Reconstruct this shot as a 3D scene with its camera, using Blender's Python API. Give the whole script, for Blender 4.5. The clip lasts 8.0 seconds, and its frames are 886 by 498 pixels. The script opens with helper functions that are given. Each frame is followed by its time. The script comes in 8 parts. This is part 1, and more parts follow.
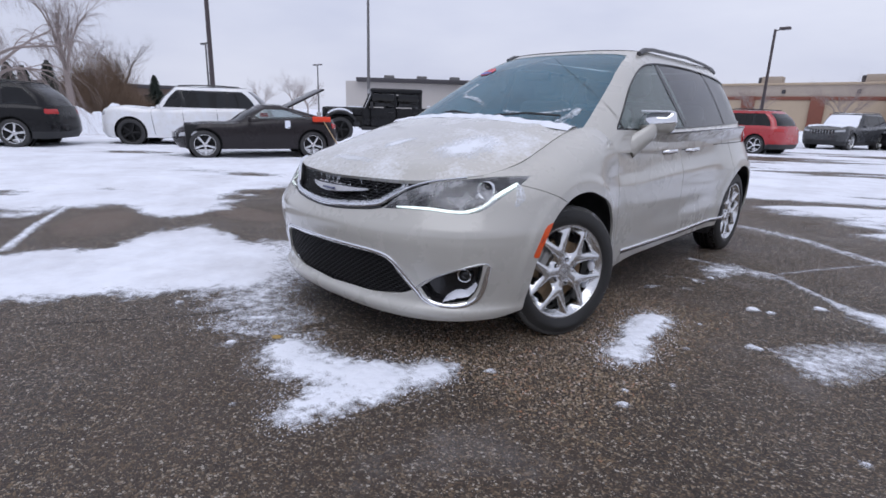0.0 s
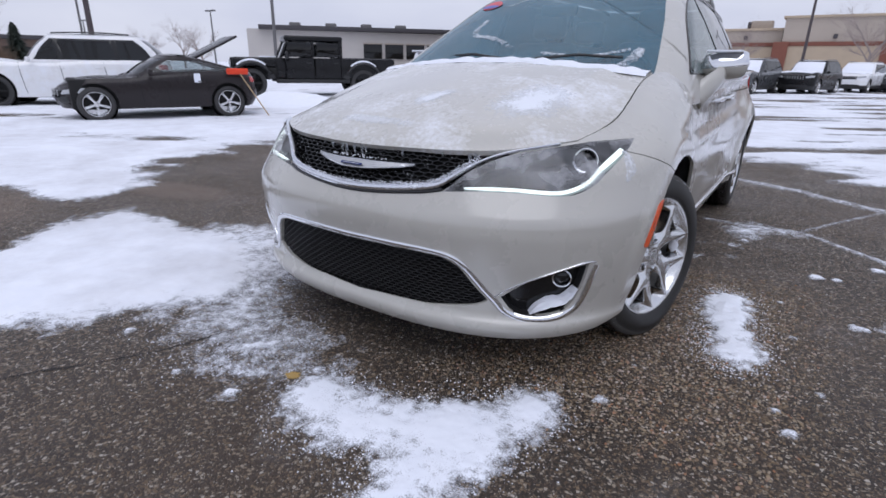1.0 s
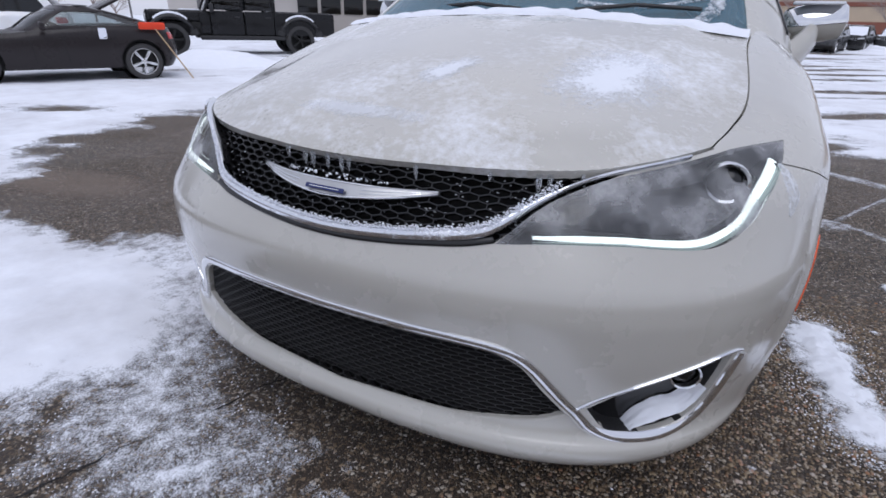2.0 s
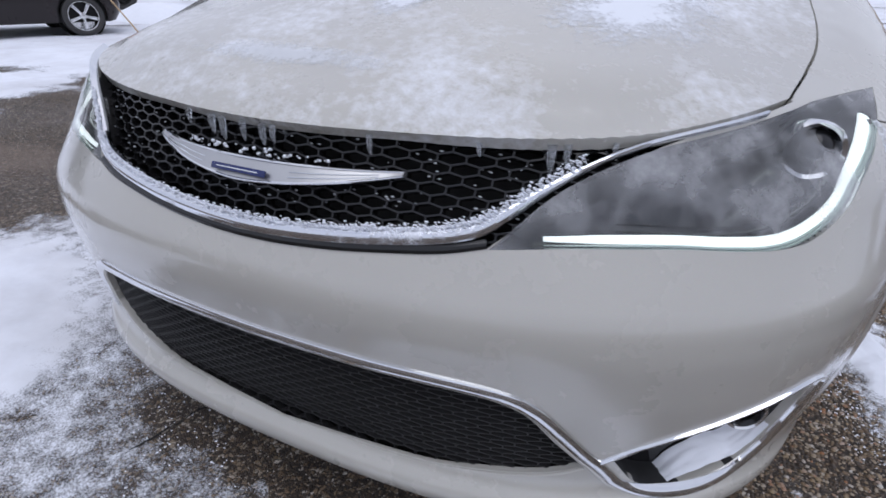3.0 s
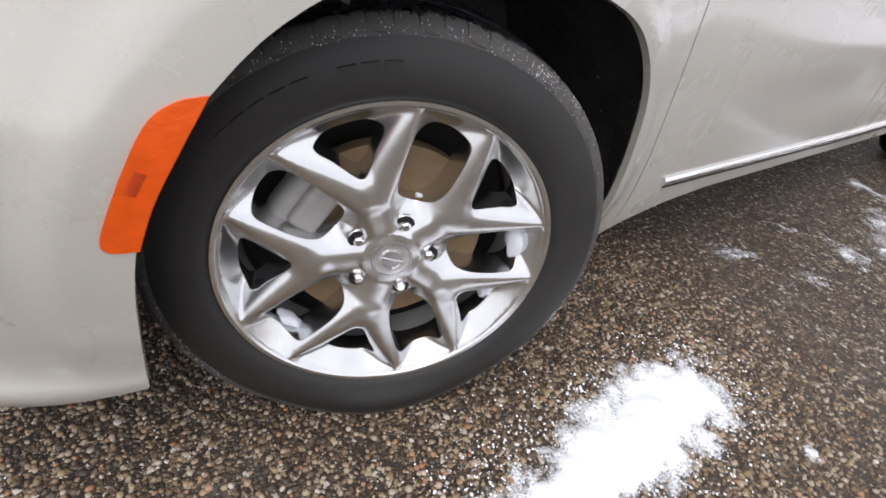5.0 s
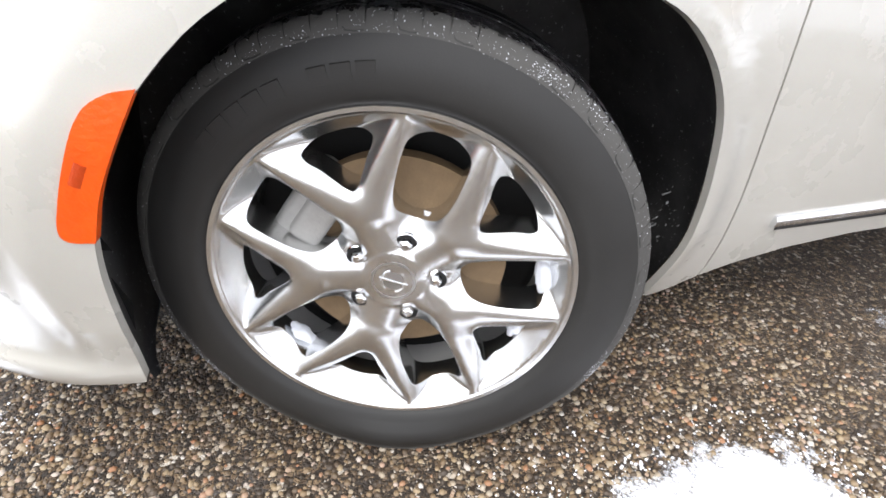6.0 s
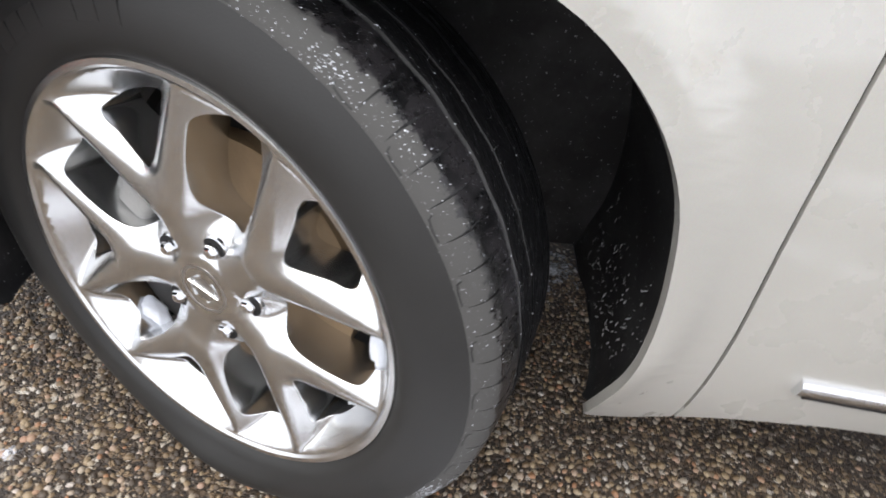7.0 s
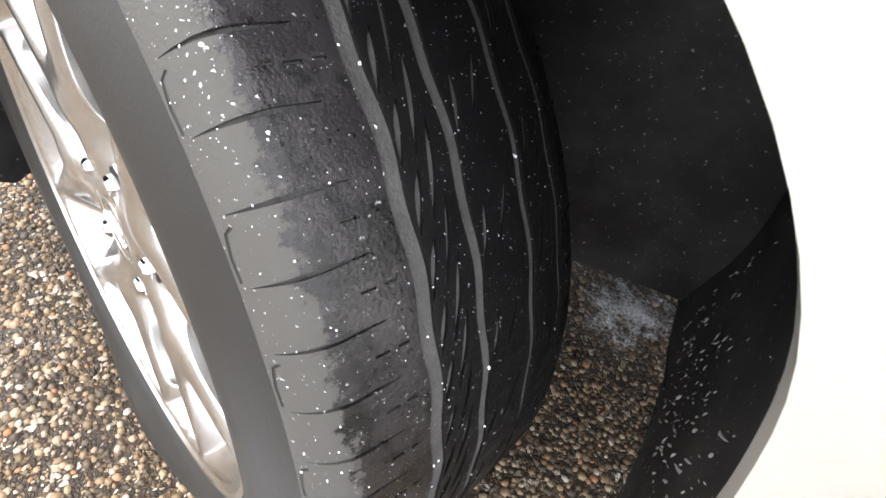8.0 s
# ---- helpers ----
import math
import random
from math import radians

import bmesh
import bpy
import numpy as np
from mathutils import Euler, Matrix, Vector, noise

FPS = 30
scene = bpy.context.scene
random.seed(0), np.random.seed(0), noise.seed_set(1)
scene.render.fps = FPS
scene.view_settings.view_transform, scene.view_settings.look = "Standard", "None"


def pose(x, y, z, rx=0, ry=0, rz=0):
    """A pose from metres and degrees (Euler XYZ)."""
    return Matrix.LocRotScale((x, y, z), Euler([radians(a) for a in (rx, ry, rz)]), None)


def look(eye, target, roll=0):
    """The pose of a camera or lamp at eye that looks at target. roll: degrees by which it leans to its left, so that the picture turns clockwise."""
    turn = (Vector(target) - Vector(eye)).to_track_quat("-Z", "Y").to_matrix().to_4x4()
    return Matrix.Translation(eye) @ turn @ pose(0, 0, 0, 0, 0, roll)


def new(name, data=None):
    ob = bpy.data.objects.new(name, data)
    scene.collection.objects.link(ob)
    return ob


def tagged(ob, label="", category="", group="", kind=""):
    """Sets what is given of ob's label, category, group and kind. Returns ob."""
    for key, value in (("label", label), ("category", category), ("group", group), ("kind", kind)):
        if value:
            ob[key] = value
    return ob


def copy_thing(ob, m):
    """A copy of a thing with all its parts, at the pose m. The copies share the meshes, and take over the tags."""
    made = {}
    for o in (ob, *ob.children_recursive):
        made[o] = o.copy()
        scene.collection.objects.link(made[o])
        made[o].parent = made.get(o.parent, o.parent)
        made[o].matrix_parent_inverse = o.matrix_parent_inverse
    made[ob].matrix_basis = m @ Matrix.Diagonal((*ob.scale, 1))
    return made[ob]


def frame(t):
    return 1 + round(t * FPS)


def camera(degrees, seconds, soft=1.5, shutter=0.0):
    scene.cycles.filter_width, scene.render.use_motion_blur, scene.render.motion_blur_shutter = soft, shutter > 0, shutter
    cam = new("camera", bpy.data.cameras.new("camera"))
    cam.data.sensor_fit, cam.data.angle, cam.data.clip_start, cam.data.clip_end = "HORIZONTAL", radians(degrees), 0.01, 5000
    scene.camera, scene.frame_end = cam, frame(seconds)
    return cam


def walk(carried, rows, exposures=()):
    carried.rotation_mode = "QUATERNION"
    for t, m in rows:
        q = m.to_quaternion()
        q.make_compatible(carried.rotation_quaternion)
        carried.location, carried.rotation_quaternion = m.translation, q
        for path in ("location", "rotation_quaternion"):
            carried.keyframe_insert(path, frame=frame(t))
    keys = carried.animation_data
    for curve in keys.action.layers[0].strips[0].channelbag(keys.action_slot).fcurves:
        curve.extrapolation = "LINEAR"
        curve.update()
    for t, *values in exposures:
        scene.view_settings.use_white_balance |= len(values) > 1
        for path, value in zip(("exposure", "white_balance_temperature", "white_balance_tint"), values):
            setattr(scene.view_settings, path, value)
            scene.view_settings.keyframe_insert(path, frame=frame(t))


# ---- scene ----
cam = camera(80.5, 8.0, soft=1.6, shutter=0.15)
PATH = [
    (0, (2.398, -1.545, 1.213), (1.065, -0.143, 0.708), 1.7),
    (0.5, (1.89, -1.528, 1.185), (0.673, -0.053, 0.597), 1.2),
    (1, (1.413, -1.396, 1.166), (0.357, 0.167, 0.502), 1.0),
    (1.5, (1.041, -1.105, 1.156), (0.118, 0.509, 0.418), 1.5),
    (1.7, (0.911, -0.974, 1.167), (0.011, 0.639, 0.4), 1.5),
    (2.8, (0.537, -0.522, 1.075), (-0.174, 1.129, 0.198), 1.5),
    (3, (0.592, -0.491, 1.075), (-0.143, 1.12, 0.147), 1.2),
    (3.5, (0.971, -0.353, 1.05), (0.153, 1.178, 0.057), 1.8),
    (4, (1.272, -0.016, 1.023), (0.41, 1.437, -0.049), 7.6),
    (4.5, (1.501, 0.345, 1.003), (0.461, 1.609, -0.147), 9.8),
    (5, (1.515, 0.627, 0.902), (0.264, 1.611, -0.309), 9.9),
    (5.2, (1.51, 0.696, 0.891), (0.183, 1.587, -0.311), 9.2),
    (6.3, (1.565, 0.926, 0.847), (-0.033, 1.273, -0.304), 2.1),
    (6.5, (1.555, 0.993, 0.843), (-0.048, 1.263, -0.321), 3.7),
    (7, (1.384, 1.26, 0.819), (-0.2, 1.192, -0.401), 8.1),
    (7.5, (1.216, 1.384, 0.769), (-0.245, 1.005, -0.543), 11.6),
    (8, (1.146, 1.362, 0.735), (-0.21, 0.83, -0.635), 12.2),
]
walk(cam, [(t, look(eye, target, roll)) for t, eye, target, roll in PATH],
     exposures=[(0.0, 0.13, 5920, 14), (3.5, 0.10, 5930, 13), (4.5, 0.52, 6400, 12), (5.2, 1.28, 6700, 9), (6.3, 1.86, 6600, 8), (7.0, 1.58, 6600, 8), (7.5, 1.74, 6650, 8), (8.0, 2.56, 6850, 8)])
# ---------------------------------------------------------------- sky, sun
world = bpy.data.worlds.new("world")
scene.world = world
world.use_nodes = True
wn, wl = world.node_tree.nodes, world.node_tree.links
wn.clear()
w_out, w_bg = wn.new("ShaderNodeOutputWorld"), wn.new("ShaderNodeBackground")
w_sky = wn.new("ShaderNodeTexSky")
w_sky.sky_type, w_sky.sun_disc = "NISHITA", False
w_sky.sun_elevation, w_sky.sun_rotation = radians(63), radians(326)
w_sky.air_density, w_sky.dust_density, w_sky.ozone_density = 1.0, 4.0, 1.0
w_co, w_map, w_noise, w_ramp = wn.new("ShaderNodeTexCoord"), wn.new("ShaderNodeMapping"), wn.new("ShaderNodeTexNoise"), wn.new("ShaderNodeValToRGB")
w_map.inputs["Scale"].default_value = (1.0, 1.0, 3.2)
w_noise.inputs["Scale"].default_value, w_noise.inputs["Detail"].default_value = 1.6, 7
w_ramp.color_ramp.elements[0].position, w_ramp.color_ramp.elements[0].color = 0.30, (6.1, 6.3, 7.4, 1)
w_ramp.color_ramp.elements[1].position, w_ramp.color_ramp.elements[1].color = 0.72, (8.9, 8.9, 9.3, 1)
w_mix = wn.new("ShaderNodeMix")
w_mix.data_type = "RGBA"
w_mix.inputs[0].default_value = 0.9
wl.new(w_co.outputs["Generated"], w_map.inputs["Vector"])
wl.new(w_map.outputs["Vector"], w_noise.inputs["Vector"])
wl.new(w_noise.outputs["Fac"], w_ramp.inputs["Fac"])
wl.new(w_sky.outputs["Color"], w_mix.inputs[6])
wl.new(w_ramp.outputs["Color"], w_mix.inputs[7])
wl.new(w_mix.outputs[2], w_bg.inputs["Color"])
w_bg.inputs["Strength"].default_value = 0.085
wl.new(w_bg.outputs["Background"], w_out.inputs["Surface"])

sun = new("sun", bpy.data.lights.new("sun", "SUN"))
sun.data.energy, sun.data.angle, sun.data.color = 0.9, radians(50), (1.0, 0.97, 0.93)
sun.matrix_basis = look((0, 0, 0), (-0.28, 0.42, -1.0))
# ---------------------------------------------------------------- materials
from mathutils.geometry import delaunay_2d_cdt


class Nodes:
    """A node material in the making; sockets are passed about as values."""

    def __init__(self, name):
        self.mat = bpy.data.materials.new(name)
        self.mat.use_nodes = True
        self.tree = self.mat.node_tree
        self.bsdf = self.tree.nodes["Principled BSDF"]
        self.out = self.tree.nodes["Material Output"]
        self.pos = None

    def add(self, kind, **inputs):
        node = self.tree.nodes.new("ShaderNode" + kind)
        for key, value in inputs.items():
            self.plug(node, key.replace("_", " "), value)
        return node

    def plug(self, node, key, value):
        socket = node.inputs[key] if not key.isdigit() else node.inputs[int(key)]
        if hasattr(value, "is_output"):
            self.tree.links.new(value, socket)
        else:
            if isinstance(value, tuple) and len(value) == 3 and socket.type == "RGBA":
                value = (*value, 1)
            socket.default_value = value

    def where(self, scale=(1, 1, 1), world=False):
        if world:
            src = self.add("NewGeometry").outputs["Position"]
        else:
            src = self.add("TexCoord").outputs["Object"]
        if scale == (1, 1, 1):
            return src
        return self.add("Mapping", Vector=src, Scale=scale).outputs["Vector"]

    def noise(self, scale, detail=4, rough=0.55, vec=None, distort=0.0):
        return self.add("TexNoise", Vector=vec or self.where(), Scale=scale, Detail=detail, Roughness=rough, Distortion=distort).outputs["Fac"]

    def voronoi(self, scale, out="Distance", feature="F1", vec=None, rand=1.0):
        node = self.add("TexVoronoi", Vector=vec or self.where(), Scale=scale, Randomness=rand)
        node.feature = feature
        return node.outputs[out]

    def ramp(self, fac, *stops):
        node = self.add("ValToRGB", Fac=fac)
        els = node.color_ramp.elements
        while len(els) < len(stops):
            els.new(0.5)
        for el, (p, c) in zip(els, stops):
            el.position = p
            el.color = (c, c, c, 1) if not isinstance(c, tuple) else (*c, 1)
        return node.outputs["Color"]

    def math(self, op, a, b=0.0, clamp=False):
        node = self.add("Math")
        node.operation, node.use_clamp = op, clamp
        self.plug(node, "0", a), self.plug(node, "1", b)
        return node.outputs[0]

    def mix(self, fac, a, b, blend="MIX"):
        node = self.add("Mix")
        node.data_type, node.blend_type = "RGBA", blend
        self.plug(node, "0", fac), self.plug(node, "6", a), self.plug(node, "7", b)
        return node.outputs[2]

    def bump(self, height, strength=0.3, distance=0.01, normal=None):
        node = self.add("Bump", Height=height, Strength=strength, Distance=distance)
        if normal:
            self.plug(node, "Normal", normal)
        return node.outputs["Normal"]

    def done(self, **inputs):
        for key, value in inputs.items():
            self.plug(self.bsdf, key.replace("_", " "), value)
        return self.mat


def plain(name, colour, rough=0.5, metal=0.0, vary=0.12, scale=12.0, bump=0.0, bump_scale=80.0, **more):
    """A surface of one colour with stains and grain at two scales."""
    n = Nodes(name)
    big, fine = n.noise(scale, 5), n.noise(bump_scale, 3)
    lo = tuple(c * (1 - vary) for c in colour)
    hi = tuple(min(1, c * (1 + vary)) for c in colour)
    col = n.mix(big, lo, hi)
    col = n.mix(n.math("MULTIPLY", fine, vary), col, lo)
    r = n.math("ADD", n.math("MULTIPLY", n.math("SUBTRACT", big, 0.5), 0.25 * rough), rough, clamp=True)
    kw = dict(Base_Color=col, Roughness=r, Metallic=metal)
    if bump:
        kw["Normal"] = n.bump(fine, bump, 0.004)
    return n.done(**kw, **more)


def frost_over(n, colour, amount, vec=None):
    """Mixes frost onto a colour; returns colour and mask."""
    big = n.noise(3.2, 5, 0.6, vec)
    fine = n.noise(46, 6, 0.7, vec)
    mask = n.ramp(n.math("ADD", n.math("MULTIPLY", big, 0.7), n.math("MULTIPLY", fine, 0.42)), (amount, 0.0), (amount + 0.16, 0.85))
    return n.mix(mask, colour, (0.82, 0.84, 0.88)), mask


def paint_material(name, colour, frost=None, coat=1.0, spec=0.5):
    n = Nodes(name)
    flake = n.voronoi(900, "Color", "F1")
    grain = n.mix(0.06, colour, flake, "SOFT_LIGHT")
    dirt = n.noise(2.5, 7, 0.65)
    col = n.mix(n.ramp(dirt, (0.45, 0.0), (0.85, 0.35)), grain, tuple(c * 0.82 for c in colour))
    rough = n.math("ADD", n.math("MULTIPLY", dirt, 0.12), 0.22)
    coat_r = n.math("ADD", n.math("MULTIPLY", n.noise(5, 5), 0.10), 0.05)
    if frost is not None:
        col, mask = frost_over(n, col, frost)
        rough = n.math("ADD", rough, n.math("MULTIPLY", mask, 0.5))
        fine = n.noise(160, 4, 0.7)
        nrm = n.bump(n.math("MULTIPLY", mask, fine), 0.5, 0.004)
        return n.done(Base_Color=col, Roughness=rough, Coat_Weight=n.math("SUBTRACT", coat, mask, True), Coat_Roughness=coat_r, Normal=nrm)
    return n.done(Base_Color=col, Roughness=rough, Coat_Weight=coat, Coat_Roughness=coat_r, Specular_IOR_Level=spec)


def clear_material(name, tint, gloss_rough=0.02, frost=None, frost_amount=0.6, film=None, haze=None):
    """A pane: light passes tinted, the surface mirrors by Fresnel."""
    n = Nodes(name)
    n.tree.nodes.remove(n.bsdf)
    clear = n.add("BsdfTransparent", Color=tint).outputs[0]
    gloss = n.add("BsdfGlossy", Color=(1, 1, 1), Roughness=gloss_rough).outputs[0]
    fac = n.add("Fresnel", IOR=1.5).outputs[0]
    mixed = n.add("MixShader")
    n.plug(mixed, "0", fac), n.plug(mixed, "1", clear), n.plug(mixed, "2", gloss)
    last = mixed.outputs[0]
    if film is not None:
        # pale diffuse film; on the windshield its colour paints in the sky's reflection
        film_tone = n.add("BsdfDiffuse", Color=film[1:]).outputs[0]
        film_over = n.add("MixShader")
        n.plug(film_over, "0", n.math("MULTIPLY", n.ramp(n.noise(2.6, 6, 0.65), (0.3, 0.6), (0.7, 1.0)), film[0])), n.plug(film_over, "1", last), n.plug(film_over, "2", film_tone)
        last = film_over.outputs[0]
    if haze is not None:
        # soft frozen breath on the inside, with a little grain
        soft = n.math("ADD", n.math("MULTIPLY", n.noise(8.5, 2, 0.5), 0.85), n.math("MULTIPLY", n.noise(60, 5, 0.7), 0.22))
        mist = n.add("BsdfDiffuse", Color=(0.72, 0.73, 0.76)).outputs[0]
        veil = n.add("MixShader")
        n.plug(veil, "0", n.ramp(soft, (0.46, 0.0), (0.70, haze))), n.plug(veil, "1", last), n.plug(veil, "2", mist)
        last = veil.outputs[0]
    if frost is not None:
        fine, big = n.noise(38, 6, 0.7), n.noise(4.5, 4, 0.6)
        mask = n.ramp(n.math("ADD", n.math("MULTIPLY", big, 0.75), n.math("MULTIPLY", fine, 0.4)), (frost, 0.0), (frost + 0.14, frost_amount))
        ice = n.add("BsdfDiffuse", Color=(0.7, 0.72, 0.76)).outputs[0]
        over = n.add("MixShader")
        n.plug(over, "0", mask), n.plug(over, "1", last), n.plug(over, "2", ice)
        last = over.outputs[0]
    n.tree.links.new(last, n.out.inputs["Surface"])
    return n.mat


def asphalt_material():
    n = Nodes("wet asphalt with exposed gravel")
    p = n.where(world=True)
    warp = n.add("TexNoise", Vector=p, Scale=55.0, Detail=2.0).outputs["Color"]
    p2 = n.mix(0.010, p, warp, "ADD")
    cell = n.add("TexVoronoi", Vector=p2, Scale=88.0)
    edge = n.voronoi(88, "Distance", "DISTANCE_TO_EDGE", p2)
    small = n.add("TexVoronoi", Vector=p2, Scale=190.0)
    sedge = n.voronoi(190, "Distance", "DISTANCE_TO_EDGE", p2)
    hue = n.add("SeparateColor", Color=cell.outputs["Color"]).outputs
    shue = n.add("SeparateColor", Color=small.outputs["Color"]).outputs
    stones = ((0.0, (0.028, 0.020, 0.014)), (0.28, (0.070, 0.049, 0.032)), (0.50, (0.145, 0.095, 0.054)), (0.70, (0.27, 0.19, 0.112)), (0.86, (0.43, 0.36, 0.27)), (1.0, (0.68, 0.63, 0.56)))
    tar = n.mix(n.noise(420, 2, 0.5, p), (0.006, 0.005, 0.004), (0.030, 0.022, 0.017))
    fine = n.mix(n.math("MULTIPLY", n.ramp(sedge, (0.06, 0.0), (0.18, 1.0)), n.math("GREATER_THAN", shue[1], 0.35)), tar, n.ramp(shue[0], *stones))
    shown = n.math("GREATER_THAN", hue[1], 0.44)
    gap = n.ramp(edge, (0.06, 0.0), (0.17, 1.0))
    big = n.math("MULTIPLY", gap, shown)
    col = n.mix(big, fine, n.ramp(hue[0], *stones))
    worn = n.ramp(n.noise(0.55, 5, 0.6, p), (0.38, 0.0), (0.72, 1.0))
    col = n.mix(n.math("MULTIPLY", worn, 0.42), col, (0.14, 0.102, 0.074))
    rust = n.ramp(n.noise(1.7, 6, 0.7, p, 1.0), (0.66, 0.0), (0.80, 0.55))
    col = n.mix(rust, col, (0.20, 0.12, 0.045), "SOFT_LIGHT")
    drift = n.math("ADD", n.math("MULTIPLY", n.noise(1.1, 4, 0.6, p), 0.75), n.math("MULTIPLY", n.noise(19, 7, 0.75, p), 0.35))
    dust = n.ramp(drift, (0.62, 0.0), (0.78, 0.34))
    col = n.mix(n.math("MULTIPLY", dust, n.ramp(n.noise(210, 2, 0.5, p), (0.42, 0.0), (0.60, 1.0))), col, (0.66, 0.67, 0.70))
    wet = n.noise(0.9, 4, 0.6, p)
    rough = n.ramp(wet, (0.3, 0.36), (0.7, 0.66))
    height = n.math("ADD", big, n.math("MULTIPLY", n.ramp(sedge, (0.0, 0.0), (0.25, 1.0)), 0.5))
    nrm = n.bump(height, 0.85, 0.005)
    return n.done(Base_Color=col, Roughness=rough, Normal=nrm, Specular_IOR_Level=0.45)


def snow_material(name, dirt=0.0, thin=0.0, grit=170):
    n = Nodes(name)
    p = n.where(world=True)
    f, g = n.noise(90, 5, 0.7, p), n.noise(7, 5, 0.6, p)
    col = n.mix(g, (0.80, 0.83, 0.90), (0.90, 0.92, 0.97))
    if dirt:
        col = n.mix(n.ramp(n.noise(0.8, 7, 0.7, p), (0.40, 0.0), (0.75, dirt)), col, (0.46, 0.45, 0.46))
    f = n.math("ADD", n.math("MULTIPLY", f, 0.5), n.noise(330, 3, 0.7, p))
    nrm = n.bump(n.math("ADD", f, n.math("MULTIPLY", g, 0.5)), 0.28, 0.006)
    m = n.done(Base_Color=col, Roughness=0.8, Normal=nrm, Specular_IOR_Level=0.25)
    if thin:
        # where the layer thins out the asphalt shows between the grains
        z = n.add("SeparateXYZ", Vector=p).outputs["Z"]
        grain = n.math("ADD", n.math("MULTIPLY", n.noise(grit, 4, 0.8, p), 1.9), n.math("MULTIPLY", n.noise(grit * 0.11, 5, 0.7, p), 1.4))
        k = n.math("ADD", n.math("MULTIPLY", z, 1.0 / thin), n.math("SUBTRACT", grain, 1.66))
        a = n.ramp(k, (0.0, 0.0), (0.60, 1.0))
        n.plug(n.bsdf, "Alpha", a)
    return m


M = {}
M["asphalt"] = asphalt_material()
M["snow"] = snow_material("clean snow")
M["ground_snow"] = snow_material("loose snow on asphalt", 0.0, 0.017)
M["slush"] = plain("grey frozen slush", (0.42, 0.43, 0.45), 0.5, 0, 0.25, 60, 0.3, 200)
M["driven_snow"] = snow_material("driven-over snow", 0.75, 0.017)
M["far_snow"] = snow_material("trodden snow", 0.6, 0.018, 60)
M["field_snow"] = snow_material("open snow field", 0.3)
M["paint"] = paint_material("pearl beige-white paint", (0.495, 0.482, 0.44))
M["hood_paint"] = paint_material("pearl beige-white paint under frost", (0.495, 0.482, 0.44), frost=0.545)
M["chrome"] = plain("chrome", (0.82, 0.83, 0.85), 0.07, 1.0, 0.05, 30)
M["black_gloss"] = plain("black gloss plastic", (0.012, 0.012, 0.013), 0.12, 0, 0.2, 8)
M["black_plastic"] = plain("black grained plastic", (0.018, 0.018, 0.019), 0.5, 0, 0.25, 14, 0.3, 400)
# near-black: paints shade into gaps and hollows, and colours some dark parts
M["dark_void"] = plain("near-black for shaded hollows and dark parts", (0.008, 0.008, 0.008), 0.8, 0, 0.3, 6)
M["rubber"] = plain("tyre rubber", (0.035, 0.034, 0.034), 0.6, 0, 0.25, 10, 0.15, 300)
M["dusty_rubber"] = plain("dusty rubber", (0.0205, 0.020, 0.019), 0.56, 0, 0.4, 14, 0.07, 420)
M["groove_dust"] = plain("dusty groove rubber", (0.078, 0.077, 0.076), 0.8, 0, 0.6, 60, 0.4, 300)
n_ = Nodes("wet black tread")
sx_ = n_.add("SeparateXYZ", Vector=n_.where()).outputs["X"]
edge_ = n_.math("ADD", sx_, n_.math("MULTIPLY", n_.math("SUBTRACT", n_.noise(75, 7, 0.75), 0.5), 0.050))
dust_ = n_.ramp(n_.math("MULTIPLY", edge_, 8.0), (0.695, 0.0), (0.725, 1.0))
blot_ = n_.ramp(n_.noise(26, 7, 0.75), (0.46, 0.0), (0.51, 1.0))
band_ = n_.ramp(n_.math("MULTIPLY", sx_, 8.0), (0.22, 0.0), (0.40, 1.0))
spk_ = n_.ramp(n_.noise(330, 3, 0.7), (0.662, 0.0), (0.70, 1.0))
tc_ = n_.mix(n_.math("MULTIPLY", band_, blot_), (0.0065, 0.0065, 0.007), (0.022, 0.0205, 0.022))
tc_ = n_.mix(n_.math("MULTIPLY", dust_, 0.92), tc_, (0.070, 0.068, 0.064))
tr_ = n_.mix(n_.math("MULTIPLY", band_, 0.9), n_.ramp(n_.noise(40, 5, 0.7), (0.35, 0.35), (0.65, 0.6)), n_.ramp(n_.noise(30, 6, 0.7), (0.42, 0.14), (0.58, 0.36)))
M["wet_rubber"] = n_.done(Base_Color=n_.mix(n_.math("MULTIPLY", spk_, 0.45), tc_, (0.72, 0.74, 0.77)), Roughness=n_.mix(dust_, tr_, (0.75, 0.75, 0.75)), Normal=n_.bump(n_.math("ADD", n_.noise(500, 3, 0.6), n_.noise(140, 3, 0.6)), 0.22, 0.002), Specular_IOR_Level=n_.math("ADD", 0.12, n_.math("MULTIPLY", band_, 0.38)))
M["wheel"] = plain("polished alloy", (0.73, 0.735, 0.735), 0.24, 1.0, 0.08, 25)
M["wheel_dull"] = plain("brushed alloy", (0.55, 0.55, 0.55), 0.35, 1.0, 0.12, 25)
M["satin"] = plain("satin alloy", (0.46, 0.46, 0.455), 0.5, 0.45, 0.12, 25)
M["rail"] = plain("dark grey rail paint", (0.09, 0.09, 0.095), 0.3, 0.4, 0.15, 20)
M["strip_lens"] = plain("clear greenish plastic", (0.42, 0.50, 0.46), 0.12, 0.2, 0.1, 40, Coat_Weight=1.0)
M["rust"] = plain("rusty iron disc", (0.23, 0.155, 0.085), 0.7, 0.2, 0.35, 30, 0.3, 200)
M["caliper"] = plain("pale cast alloy with road dirt", (0.40, 0.395, 0.38), 0.5, 0.3, 0.3, 30, 0.2, 200)
